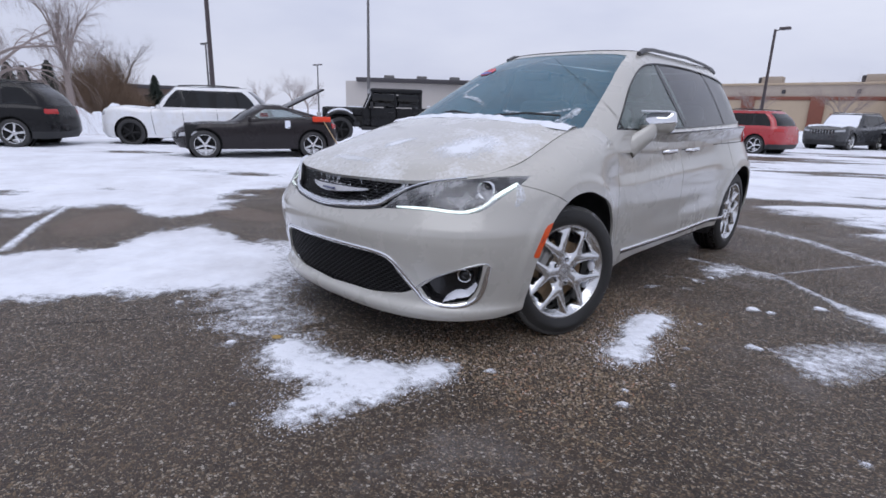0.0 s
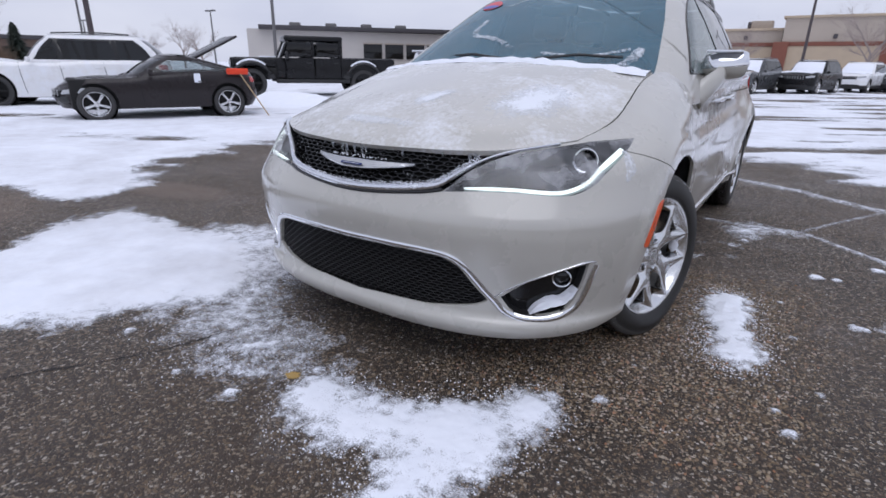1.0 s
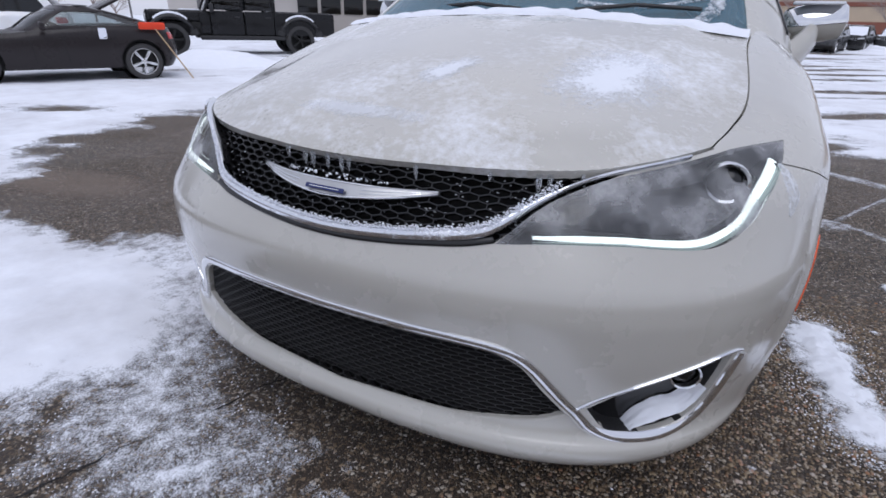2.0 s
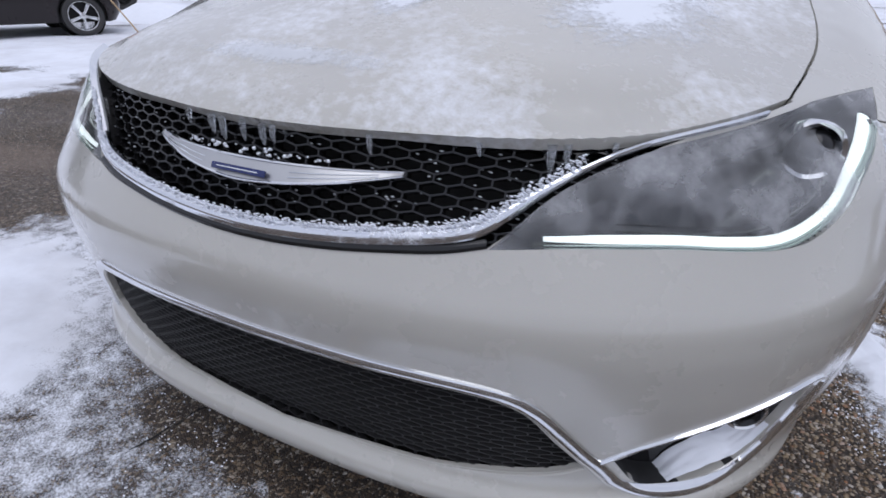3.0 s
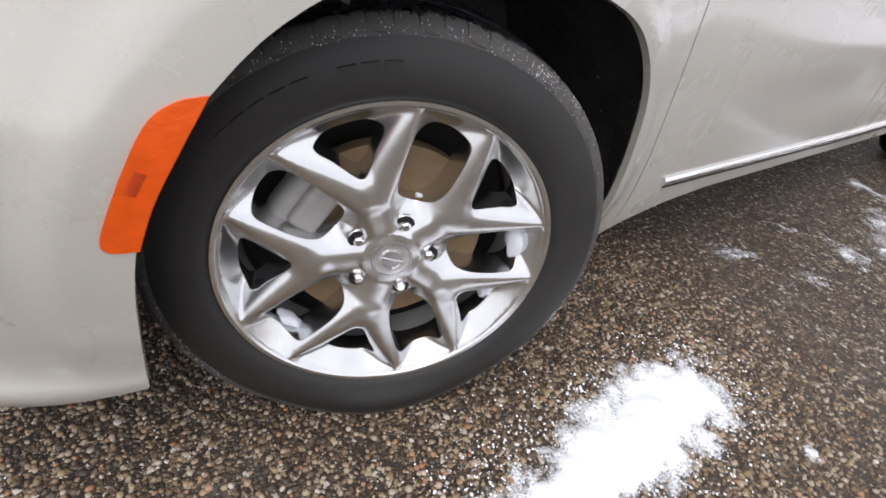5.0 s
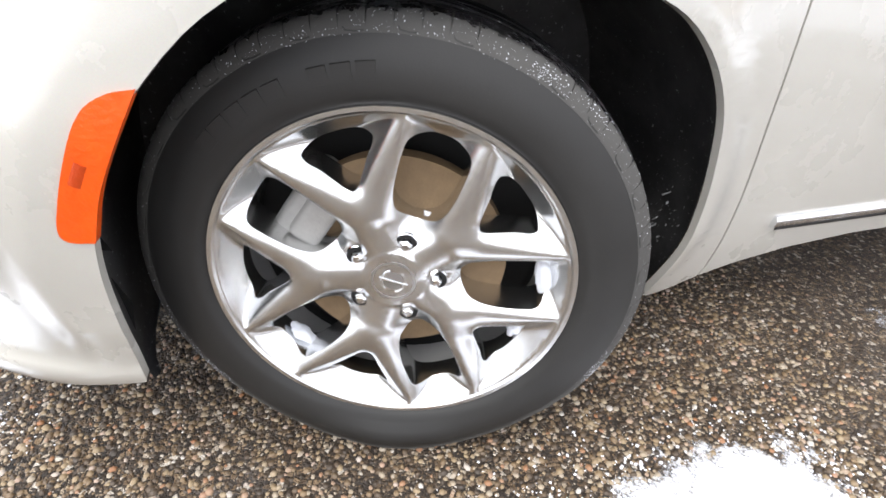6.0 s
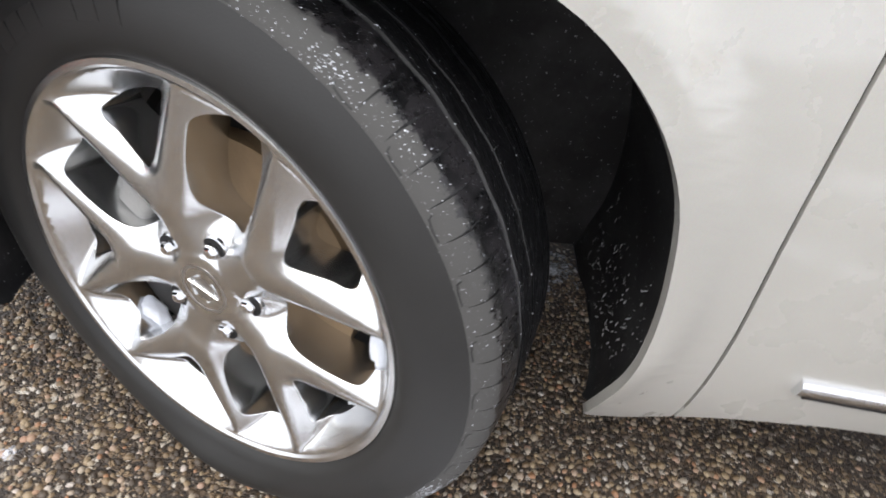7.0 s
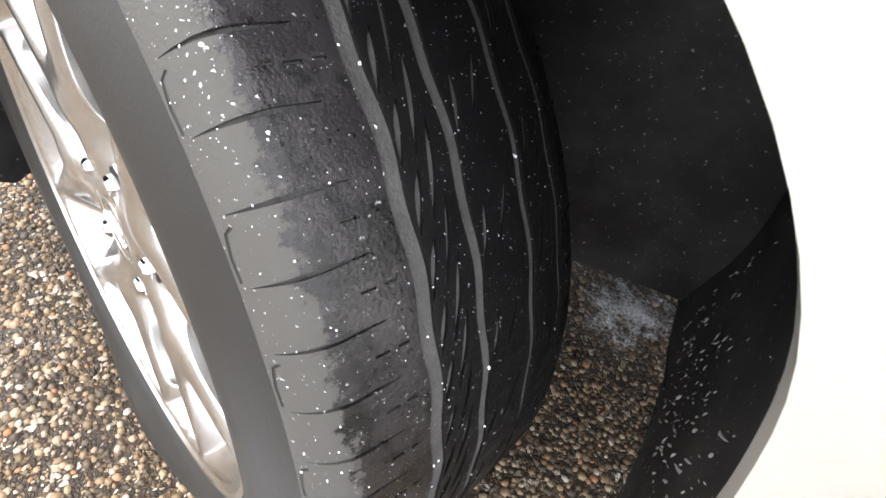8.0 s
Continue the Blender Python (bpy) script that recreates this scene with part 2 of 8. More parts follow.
M["steel"] = plain("grey cast steel", (0.20, 0.20, 0.21), 0.5, 0.6, 0.25, 30)
M["amber"] = plain("amber reflector plastic", (0.80, 0.095, 0.004), 0.3, 0, 0.25, 40, 0.35, 110, Coat_Weight=0.3)
M["amber_dark"] = plain("amber plastic over a dark chamber", (0.50, 0.050, 0.004), 0.35, 0, 0.35, 60, 0.3, 140, Coat_Weight=0.3)
M["red_lamp"] = plain("red lamp plastic", (0.45, 0.015, 0.015), 0.2, 0, 0.1, 40, Coat_Weight=0.6)
M["glass"] = clear_material("clear window", (0.66, 0.76, 0.75), film=(0.42, 0.40, 0.47, 0.46))
# the blue film colour stands in for sky mirrored in the glass; the frost is ice
M["windshield"] = clear_material("icy windshield", (0.60, 0.76, 0.82), 0.02, 0.74, 0.6, (0.42, 0.17, 0.36, 0.48))
M["tint"] = clear_material("privacy glass", (0.20, 0.22, 0.23), 0.03, 0.72, 0.3, (0.30, 0.24, 0.25, 0.27))
M["lens"] = clear_material("icy lamp lens", (0.95, 0.96, 0.97), 0.04, None, 0.0, (0.07, 0.60, 0.62, 0.65), 0.5)
n_ = Nodes("wheel-arch liner plastic")
fl_ = n_.ramp(n_.noise(140, 3, 0.6), (0.66, 0.0), (0.72, 1.0))
M["liner"] = n_.done(Base_Color=n_.mix(n_.math("MULTIPLY", fl_, 0.5), n_.mix(n_.ramp(n_.noise(7, 6, 0.65), (0.42, 0.0), (0.70, 1.0)), (0.016, 0.016, 0.017), (0.060, 0.060, 0.061)), (0.7, 0.72, 0.75)), Roughness=0.55)
M["reflector"] = plain("silvered reflector", (0.62, 0.63, 0.65), 0.5, 1.0, 0.1, 30)
M["seat"] = plain("grey leather", (0.16, 0.15, 0.14), 0.5, 0, 0.15, 14)
M["cabin_dark"] = plain("dark cabin trim", (0.03, 0.03, 0.032), 0.7, 0, 0.2, 8)
n_ = Nodes("daytime running light")
M["lamp_on"] = n_.done(Base_Color=(0.9, 0.95, 0.9), Emission_Color=(0.93, 1.0, 0.93), Emission_Strength=0.75)
n_ = Nodes("ice")
M["ice"] = n_.done(Base_Color=(0.9, 0.93, 0.97), Roughness=0.08, Transmission_Weight=0.85, IOR=1.31, Normal=n_.bump(n_.noise(90, 3), 0.4, 0.004))
M["ice_white"] = plain("white ice", (0.55, 0.57, 0.60), 0.25, 0, 0.2, 60)
n_ = Nodes("chrome under rime")
c_, m_ = frost_over(n_, (0.80, 0.82, 0.86), 0.62)
M["icy_chrome"] = n_.done(Base_Color=c_, Metallic=n_.math("SUBTRACT", 1.0, m_, True), Roughness=n_.math("ADD", 0.08, n_.math("MULTIPLY", m_, 0.6)), Normal=n_.bump(n_.math("MULTIPLY", m_, n_.noise(200, 4)), 0.5, 0.004))
n_ = Nodes("smeared snow")
a_ = n_.ramp(n_.math("ADD", n_.math("MULTIPLY", n_.noise(55, 6, 0.75), 0.7), n_.math("MULTIPLY", n_.noise(9, 4, 0.6), 0.6)), (0.54, 0.0), (0.82, 0.85))
M["smear"] = n_.done(Base_Color=(0.84, 0.87, 0.92), Roughness=0.8, Alpha=a_)
n_ = Nodes("thin white ice")
a_ = n_.ramp(n_.noise(60, 5, 0.7), (0.34, 0.12), (0.62, 0.8))
M["smear_thick"] = n_.done(Base_Color=(0.82, 0.85, 0.90), Roughness=0.35, Alpha=a_, Normal=n_.bump(n_.noise(90, 4, 0.7), 0.3, 0.003))
# ---------------------------------------------------------------- shaping tools
def curve(xs, ys):
    """A smooth function through the given knots."""
    xs, ys = np.array(xs, float), np.array(ys, float)
    d = np.gradient(ys, xs) if len(xs) > 2 else np.full(len(xs), (ys[-1] - ys[0]) / (xs[-1] - xs[0]))

    def f(x):
        x = np.clip(np.asarray(x, float), xs[0], xs[-1])
        i = np.clip(np.searchsorted(xs, x) - 1, 0, len(xs) - 2)
        w = xs[i + 1] - xs[i]
        t = (x - xs[i]) / w
        return ((1 + 2 * t) * (1 - t) ** 2 * ys[i] + t * (1 - t) ** 2 * w * d[i]
                + t * t * (3 - 2 * t) * ys[i + 1] + t * t * (t - 1) * w * d[i + 1])
    return f


def loop_through(points, per=8, closed=True):
    """A smooth line through points; a point with a third value of 0 is a sharp corner."""
    pts = [np.array(p[:2], float) for p in points]
    sharp = [len(p) > 2 and p[2] == 0 for p in points]
    n, out = len(pts), []
    for i in range(n if closed else n - 1):
        p0, p1, p2, p3 = pts[(i - 1) % n], pts[i], pts[(i + 1) % n], pts[(i + 2) % n]
        if not closed:
            p0, p3 = pts[max(i - 1, 0)], pts[min(i + 2, n - 1)]
        chord = np.linalg.norm(p2 - p1)
        m1 = (p2 - p1) if sharp[i] else (p2 - p0) / (np.linalg.norm(p2 - p1) + np.linalg.norm(p1 - p0) + 1e-9) * chord
        m2 = (p2 - p1) if sharp[(i + 1) % n] else (p3 - p1) / (np.linalg.norm(p3 - p2) + np.linalg.norm(p2 - p1) + 1e-9) * chord
        for k in range(per):
            t = k / per
            out.append((2 * t**3 - 3 * t * t + 1) * p1 + (t**3 - 2 * t * t + t) * m1 + (3 * t * t - 2 * t**3) * p2 + (t**3 - t * t) * m2)
    if not closed:
        out.append(pts[-1])
    return np.array(out)


def inside(points, poly):
    x, y = points[:, 0], points[:, 1]
    hit = np.zeros(len(points), bool)
    px, py = poly[:, 0], poly[:, 1]
    qx, qy = np.roll(px, -1), np.roll(py, -1)
    for ax, ay, bx, by in zip(px, py, qx, qy):
        cross = (ay > y) != (by > y)
        hit ^= cross & (x < (bx - ax) * (y - ay) / (by - ay + 1e-15) + ax)
    return hit


def strip(line, width):
    """A closed outline round an open line, of that width."""
    line = np.array(line, float)
    t = np.gradient(line, axis=0)
    t /= np.linalg.norm(t, axis=1, keepdims=True) + 1e-12
    nrm = np.stack([-t[:, 1], t[:, 0]], 1) * width / 2
    return np.concatenate([line + nrm, (line - nrm)[::-1]])


def inset(loop, d):
    """A closed outline moved inward by d (outward where d is negative)."""
    t = np.roll(loop, -1, 0) - np.roll(loop, 1, 0)
    t /= np.linalg.norm(t, axis=1, keepdims=True) + 1e-12
    nrm = np.stack([-t[:, 1], t[:, 0]], 1)
    area = 0.5 * np.sum(loop[:, 0] * np.roll(loop[:, 1], -1) - np.roll(loop[:, 0], -1) * loop[:, 1])
    return loop + nrm * d * np.sign(area)


def carve(grid, outlines):
    """Triangles over grid points and outlines in a plane. Returns the points and the triangles."""
    pts, edges = [tuple(p) for p in grid], []
    for line, closed in outlines:
        k, n = len(pts), len(line)
        pts += [tuple(p) for p in line]
        edges += [(k + i, k + (i + 1) % n) for i in range(n if closed else n - 1)]
    v, _, f, _, _, _ = delaunay_2d_cdt([Vector(p) for p in pts], edges, [], 0, 1e-5)
    return np.array([tuple(p) for p in v]), np.array([t for t in f if len(t) == 3])


class Shell:
    """The skin of a body whose outline at each height is a rounded plan: a runs from the nose (0) past the
    side (1 to 2) to the tail (3), z is the height. x is the left half; the right half mirrors it."""

    def __init__(self, front, rear, wide, nose, tail, n=2.2, nt=3.0, top=None, extra=None):
        self.front, self.rear, self.wide, self.nose, self.tail = front, rear, wide, nose, tail
        self.n, self.nt, self.top, self.extra = n, nt, top, extra
        self.table = None

    def plan(self, a, z):
        a, z = np.broadcast_arrays(np.asarray(a, float), np.asarray(z, float))
        f, r, dn, dt = self.front(z), self.rear(z), self.nose(z), self.tail(z)
        p, q = np.clip(a, 0, 1) * np.pi / 2, np.clip(a - 2, 0, 1) * np.pi / 2
        n = self.n(z) if callable(self.n) else self.n
        c, s = np.cos(p).clip(0) ** (2 / n), np.sin(p).clip(0) ** (2 / n)
        ct, st = np.cos(q).clip(0) ** (2 / self.nt), np.sin(q).clip(0) ** (2 / self.nt)
        y = f + dn * (1 - c) + (r - dt - f - dn) * np.clip(a - 1, 0, 1) + dt * st
        return y, s * ct

    def ztop(self, a):
        if self.table is None:
            k = np.linspace(0, 3, 601)
            z = np.full(k.shape, 1.0)
            for _ in range(40):
                y, s = self.plan(k, z)
                z = 0.5 * z + 0.5 * self.top(self.x(y, s, z, 0 * z), y)
            self.table = (k, z)
        return np.interp(a, *self.table)

    def x(self, y, s, z, q):
        return s * self.wide(z, y, q) + (self.extra(y, z, s) if self.extra else 0)

    def at(self, a, z):
        y, s = self.plan(a, z)
        q = self.ztop(a) - z if self.top else 0 * y + 9
        return np.stack([self.x(y, s, z, q), y, z + 0 * y], -1)

    def normal(self, a, z, e=2e-3):
        a, z = np.asarray(a, float), np.asarray(z, float)
        lo, hi = np.clip(a - e, 0, 3), np.clip(a + e, 0, 3)
        du = self.at(hi, z) - self.at(lo, z)
        dv = self.at(a, z + e) - self.at(a, z - e)
        nrm = np.cross(du, dv)
        nrm /= np.linalg.norm(nrm, axis=-1, keepdims=True) + 1e-12
        return nrm

    def find(self, axis, value, z):
        """The a at which x (axis 0) or y (axis 1) has that value at height z."""
        value, z = np.broadcast_arrays(np.asarray(value, float), np.asarray(z, float))
        lo, hi = np.zeros(value.shape), np.full(value.shape, 1.0 if axis == 0 else 3.0)
        for _ in range(34):
            mid = (lo + hi) / 2
            less = self.at(mid, z)[..., axis] < value
            lo, hi = np.where(less, mid, lo), np.where(less, hi, mid)
        return (lo + hi) / 2

    def flat(self, axis, line):
        """A line of (x, z) or (y, z) laid out as (a, z)."""
        line = np.array(line, float)
        return np.stack([self.find(axis, line[:, 0], line[:, 1]), line[:, 1]], 1)


def mesh_from(name, verts, tris, normals=None, smooth=True):
    me = bpy.data.meshes.new(name)
    me.from_pydata([tuple(v) for v in verts], [], [tuple(int(i) for i in t) for t in tris])
    if smooth:
        me.polygons.foreach_set("use_smooth", [True] * len(me.polygons))
    if normals is not None:
        me.normals_split_custom_set_from_vertices([tuple(n) for n in normals])
    me.update()
    return me


def put(name, me, material, parent=None, label=""):
    ob = new(name, me)
    if material:
        me.materials.append(material)
    if parent:
        ob.parent = parent
    if label:
        ob["label"] = label
    return ob


def part(name, bm, material, parent=None, label="", smooth=35):
    me = bpy.data.meshes.new(name)
    bmesh.ops.recalc_face_normals(bm, faces=bm.faces)
    bm.to_mesh(me)
    bm.free()
    if smooth:
        me.polygons.foreach_set("use_smooth", [True] * len(me.polygons))
        me.set_sharp_from_angle(angle=radians(smooth))
    return put(name, me, material, parent, label)


def thing(name, label, category, m=None, group="", kind=""):
    ob = new(name)
    if m is not None:
        ob.matrix_basis = m
    return tagged(ob, label, category, group, kind)


def skin(verts, normals, tris, thick=0.012, offset=0.0, sides=(1,)):
    """A sheet with folded rims, for the left (1), the right (-1) or both halves."""
    used = np.unique(tris)
    remap = -np.ones(len(verts), int)
    remap[used] = np.arange(len(used))
    tris = remap[tris]
    v, n = verts[used] + normals[used] * offset, normals[used]
    count = {}
    for t in tris:
        for i in range(3):
            e = (t[i], t[(i + 1) % 3])
            count[e] = count.get(e, 0) + 1
    rim = [e for e in count if (e[1], e[0]) not in count]
    V, N, T = [], [], []
    for side in sides:
        k = sum(len(x) for x in V)
        m = np.array([side, 1, 1])
        V.append(v * m), N.append(n * m)
        T.append((tris if side > 0 else tris[:, ::-1]) + k)
        if thick:
            ends = sorted({i for e in rim for i in e})
            ends = [i for i in ends]
            k2 = k + len(v)
            at = {i: j for j, i in enumerate(ends)}
            top, low = v[ends], v[ends] - n[ends] * thick
            side_n = np.zeros((len(ends), 3))
            for e in rim:
                d = np.cross(v[e[1]] - v[e[0]], n[e[0]])
                side_n[at[e[0]]] += d
                side_n[at[e[1]]] += d
            side_n /= np.linalg.norm(side_n, axis=1, keepdims=True) + 1e-12
            V.append(np.concatenate([top, low]) * m), N.append(np.concatenate([side_n, side_n]) * m)
            q = len(ends)
            quads = []
            for e in rim:
                if abs(v[e[0]][0]) < 1e-4 and abs(v[e[1]][0]) < 1e-4:
                    continue
                i, j = at[e[0]], at[e[1]]
                quads += [(i, i + q, j), (j, i + q, j + q)]
            if quads:
                quads = np.array(quads)
                T.append((quads if side > 0 else quads[:, ::-1]) + k2)
    return np.concatenate(V), np.concatenate(T), np.concatenate(N)


def tube(points, r, around=8, closed=False, flat=1.0, up=None):
    """A bmesh rod along points; r may vary; flat squeezes it along the second axis."""
    bm = bmesh.new()
    pts = [Vector(p) for p in points]
    n, rings = len(pts), []
    for i, p in enumerate(pts):
        a, b = pts[(i - 1) % n] if closed or i else p, pts[(i + 1) % n] if closed or i < n - 1 else p
        t = (b - a).normalized()
        ref = Vector(up) if up else (Vector((0, 0, 1)) if abs(t.z) < 0.9 else Vector((1, 0, 0)))
        s = t.cross(ref).normalized()
        w = s.cross(t)
        rad = r[i] if hasattr(r, "__len__") else r
        rings.append([bm.verts.new(p + s * rad * math.cos(2 * math.pi * k / around) + w * rad * flat * math.sin(2 * math.pi * k / around)) for k in range(around)])
    for i in range(n if closed else n - 1):
        A, B = rings[i], rings[(i + 1) % n]
        for k in range(around):
            bm.faces.new((A[k], A[(k + 1) % around], B[(k + 1) % around], B[k]))
    if not closed:
        bm.faces.new(rings[0][::-1])
        bm.faces.new(rings[-1])
    return bm


def lathe(profile, steps=64, axis="x"):
    """A bmesh turned from (radius, along) pairs."""
    bm = bmesh.new()
    rings = []
    for i in range(steps):
        c, s = math.cos(2 * math.pi * i / steps), math.sin(2 * math.pi * i / steps)
        rings.append([bm.verts.new((h, r * c, r * s) if axis == "x" else (r * c, r * s, h)) for r, h in profile])
    for i in range(steps):
        A, B = rings[i], rings[(i + 1) % steps]
        for k in range(len(profile) - 1):
            bm.faces.new((A[k], B[k], B[k + 1], A[k + 1]))
    bmesh.ops.remove_doubles(bm, verts=bm.verts, dist=1e-6)
    return bm


def box(size, at=(0, 0, 0), bevel=0.0, seg=2, m=None):
    bm = bmesh.new()
    bmesh.ops.create_cube(bm, size=1.0)
    bmesh.ops.scale(bm, vec=size, verts=bm.verts)
    if bevel:
        bmesh.ops.bevel(bm, geom=bm.edges[:], offset=bevel, segments=seg, affect="EDGES", profile=0.5)
    bmesh.ops.translate(bm, vec=at, verts=bm.verts)
    if m is not None:
        bm.transform(m)
    return bm


def join(*bms):
    out = bmesh.new()
    for b in bms:
        me = bpy.data.meshes.new("tmp")
        b.to_mesh(me)
        b.free()
        out.from_mesh(me)
        bpy.data.meshes.remove(me)
    return out
# ---------------------------------------------------------------- ground
def sheet(name, size, z, material, label):
    bm = bmesh.new()
    bmesh.ops.create_grid(bm, x_segments=40, y_segments=40, size=size)
    ob = part(name, bm, material, smooth=0)
    ob.location.z = z
    return tagged(ob, label, name, kind="structure")


ground = sheet("ground", 900, 0.0, M["asphalt"], "wet dark asphalt lot with exposed brown gravel")

# a crack runs under the van; a yellow stain and dried sandy patches lie on the asphalt
crack_line = loop_through([(-1.10, -1.15), (-0.786, -0.659), (-0.724, -0.569), (-0.672, -0.467), (-0.618, -0.311), (-0.585, -0.186), (-0.532, -0.082), (-0.488, 0.061), (-0.44, 0.218), (-0.377, 0.329), (-0.20, 0.75), (0.05, 1.4)], 10, False)
bm = bmesh.new()
rnd = random.Random(2)
rows = []
for p, q in zip(crack_line, np.roll(crack_line, -1, 0)):
    d = q - p if np.hypot(*(q - p)) < 0.5 else crack_line[-1] - crack_line[-2]
    d = d / (np.hypot(*d) + 1e-9)
    w, j = rnd.uniform(0.0015, 0.0048), rnd.uniform(-0.006, 0.006)
    rows.append([bm.verts.new((p[0] - d[1] * (w * s + j), p[1] + d[0] * (w * s + j), 0.0035)) for s in (-1, 1)])
for A, B in zip(rows, rows[1:]):
    bm.faces.new((A[0], A[1], B[1], B[0]))
part("crack", bm, plain("dark wet crack", (0.006, 0.005, 0.005), 0.7, 0, 0.3, 60), ground, "thin dark crack in the asphalt", smooth=0)


def stain_material(name, colour, scale, lo, hi, most):
    n = Nodes(name)
    p = n.where()
    ln = n.add("VectorMath")
    n.plug(ln, "0", p)
    ln.operation = "LENGTH"
    k = n.math("ADD", n.math("MULTIPLY", n.math("SUBTRACT", 1.0, ln.outputs["Value"]), 0.9), n.math("MULTIPLY", n.noise(scale, 6, 0.75, n.where(world=True)), 0.9))
    return n.done(Base_Color=colour, Roughness=0.85, Alpha=n.ramp(k, (lo, 0.0), (hi, most)))


def stain(name, label, x, y, rx, ry, turn, material):
    bm = bmesh.new()
    bmesh.ops.create_grid(bm, x_segments=6, y_segments=6, size=1.0)
    ob = part(name, bm, material, ground, label, smooth=0)
    ob.matrix_basis = Matrix.Translation((x, y, 0.0025)) @ Matrix.Rotation(radians(turn), 4, "Z") @ Matrix.Diagonal((rx, ry, 1, 1))


stain("stain", "small yellow stain on asphalt", -0.067, -0.25, 0.062, 0.05, 20, stain_material("yellow stain", (0.50, 0.33, 0.10), 90, 0.80, 1.05, 0.75))
M["sand"] = stain_material("dried sandy dirt", (0.25, 0.20, 0.165), 26, 0.72, 1.25, 0.5)
for x, y, rx, ry, turn in ((-3.9, -0.15, 1.3, 0.7, 155), (-3.4, 1.2, 1.2, 0.5, 10)):
    stain("sand_patch", "dried sandy dirt on asphalt", x, y, rx, ry, turn, M["sand"])
# ---------------------------------------------------------------- snow on the lot
def wobble(x, y, s, seed=0.0):
    return noise.fractal(Vector((x * s + seed, y * s - seed, seed)), 0.9, 2.1, 5)


def edge_distance(p, poly):
    a, b = poly, np.roll(poly, -1, 0)
    d = b - a
    t = (((p[:, None] - a) * d).sum(-1) / ((d * d).sum(-1) + 1e-12)).clip(0, 1)
    near = np.linalg.norm(p[:, None] - (a + t[..., None] * d), axis=-1).min(1)
    return np.where(inside(p, poly), near, -near)


def snow_patch(label, outline, step, height, ragged, soft, lumps=0.5, seed=1.0, closed=True, width=0.1, holes=0.0, material="ground_snow"):
    """One patch of snow lying on the asphalt: a heightfield with a broken rim."""
    poly = np.array(outline, float)
    if not closed:
        poly = strip(loop_through(outline, 6, False), width)
    else:
        poly = loop_through(outline, 5)
    lo, hi = poly.min(0) - ragged - 0.03, poly.max(0) + ragged + 0.03
    xs, ys = np.arange(lo[0], hi[0], step), np.arange(lo[1], hi[1], step)
    X, Y = np.meshgrid(xs, ys)
    p = np.stack([X.ravel(), Y.ravel()], 1)
    d = edge_distance(p, poly)
    h = np.full(len(p), -0.01)
    for i in np.nonzero(d > -ragged)[0]:
        x, y = p[i]
        n1, n2 = wobble(x, y, 0.35 / max(ragged, 0.02), seed), wobble(x, y, 2.2 / max(ragged, 0.02), seed + 7)
        k = d[i] + ragged * (0.70 * n1 + 0.45 * n2 + 0.35)
        if holes:
            k -= holes * max(0.0, wobble(x, y, 1.1, seed + 3) - 0.12) * 6
        if k > 0:
            f = min(k / (soft * 2.2), 1.0)
            h[i] = height * f ** 1.3 * (2 - f) * (1 + 0.45 * lumps * wobble(x, y, 5.0, seed + 11) + 0.16 * lumps * wobble(x, y, 20.0, seed + 5)) + 0.0008
        else:
            h[i] = max(-0.01, 0.12 * k)
    h = h.reshape(X.shape)
    index, V, F = -np.ones(X.shape, int), [], []
    keep = (h[:-1, :-1] > 0) | (h[1:, :-1] > 0) | (h[:-1, 1:] > 0) | (h[1:, 1:] > 0)
    for j, i in zip(*np.nonzero(keep)):
        quad = []
        for a, b in ((j, i), (j, i + 1), (j + 1, i + 1), (j + 1, i)):
            if index[a, b] < 0:
                index[a, b] = len(V)
                V.append((X[a, b], Y[a, b], h[a, b]))
            quad.append(index[a, b])
        F.append(tuple(quad))
    me = bpy.data.meshes.new("snow_patch")
    me.from_pydata(V, [], F)
    me.polygons.foreach_set("use_smooth", [True] * len(F))
    return tagged(put("snow_patch", me, M[material]), label, "snow", "snow patches on the lot", "stuff")


snow_patch("ragged patch of white snow before the bumper", [(0.02, -0.36), (0.04, -0.20), (0.24, -0.19), (0.40, -0.14), (0.61, 0.02), (0.78, 0.22), (0.87, 0.16), (0.90, 0.0), (0.80, -0.24), (0.76, -0.42), (0.70, -0.60), (0.60, -0.60), (0.50, -0.42), (0.24, -0.47)], 0.0065, 0.014, 0.11, 0.075, 0.9, 2.0)
snow_patch("heap of fresh snow beside the front tyre", [(1.13, 1.44), (1.18, 1.64), (1.32, 1.64), (1.36, 1.45), (1.37, 1.22), (1.41, 1.02), (1.39, 0.92), (1.30, 0.90), (1.26, 1.0), (1.21, 1.18)], 0.0065, 0.028, 0.11, 0.10, 0.4, 4.0)
snow_patch("broad sheet of snow with a driven-over edge", [(-2.9, -1.15), (-2.85, -0.5), (-3.05, 0.2), (-3.1, 0.62), (-2.6, 0.58), (-2.2, 0.60), (-1.75, 0.75), (-1.2, 0.5), (-0.95, 0.28), (-0.90, 0.02), (-1.10, -0.32), (-1.32, -0.66), (-1.50, -1.05), (-1.6, -1.6), (-2.6, -1.9)], 0.016, 0.020, 0.16, 0.15, 0.6, 6.0, holes=0.05, material="driven_snow")
snow_patch("thin snow dusted over a wheel track", [(-1.0, 0.25), (-0.85, 0.36), (-0.45, 0.12), (-0.10, -0.12), (-0.22, -0.42), (-0.55, -0.34), (-0.95, -0.20)], 0.009, 0.005, 0.30, 0.16, 0.9, 9.0, holes=0.10)
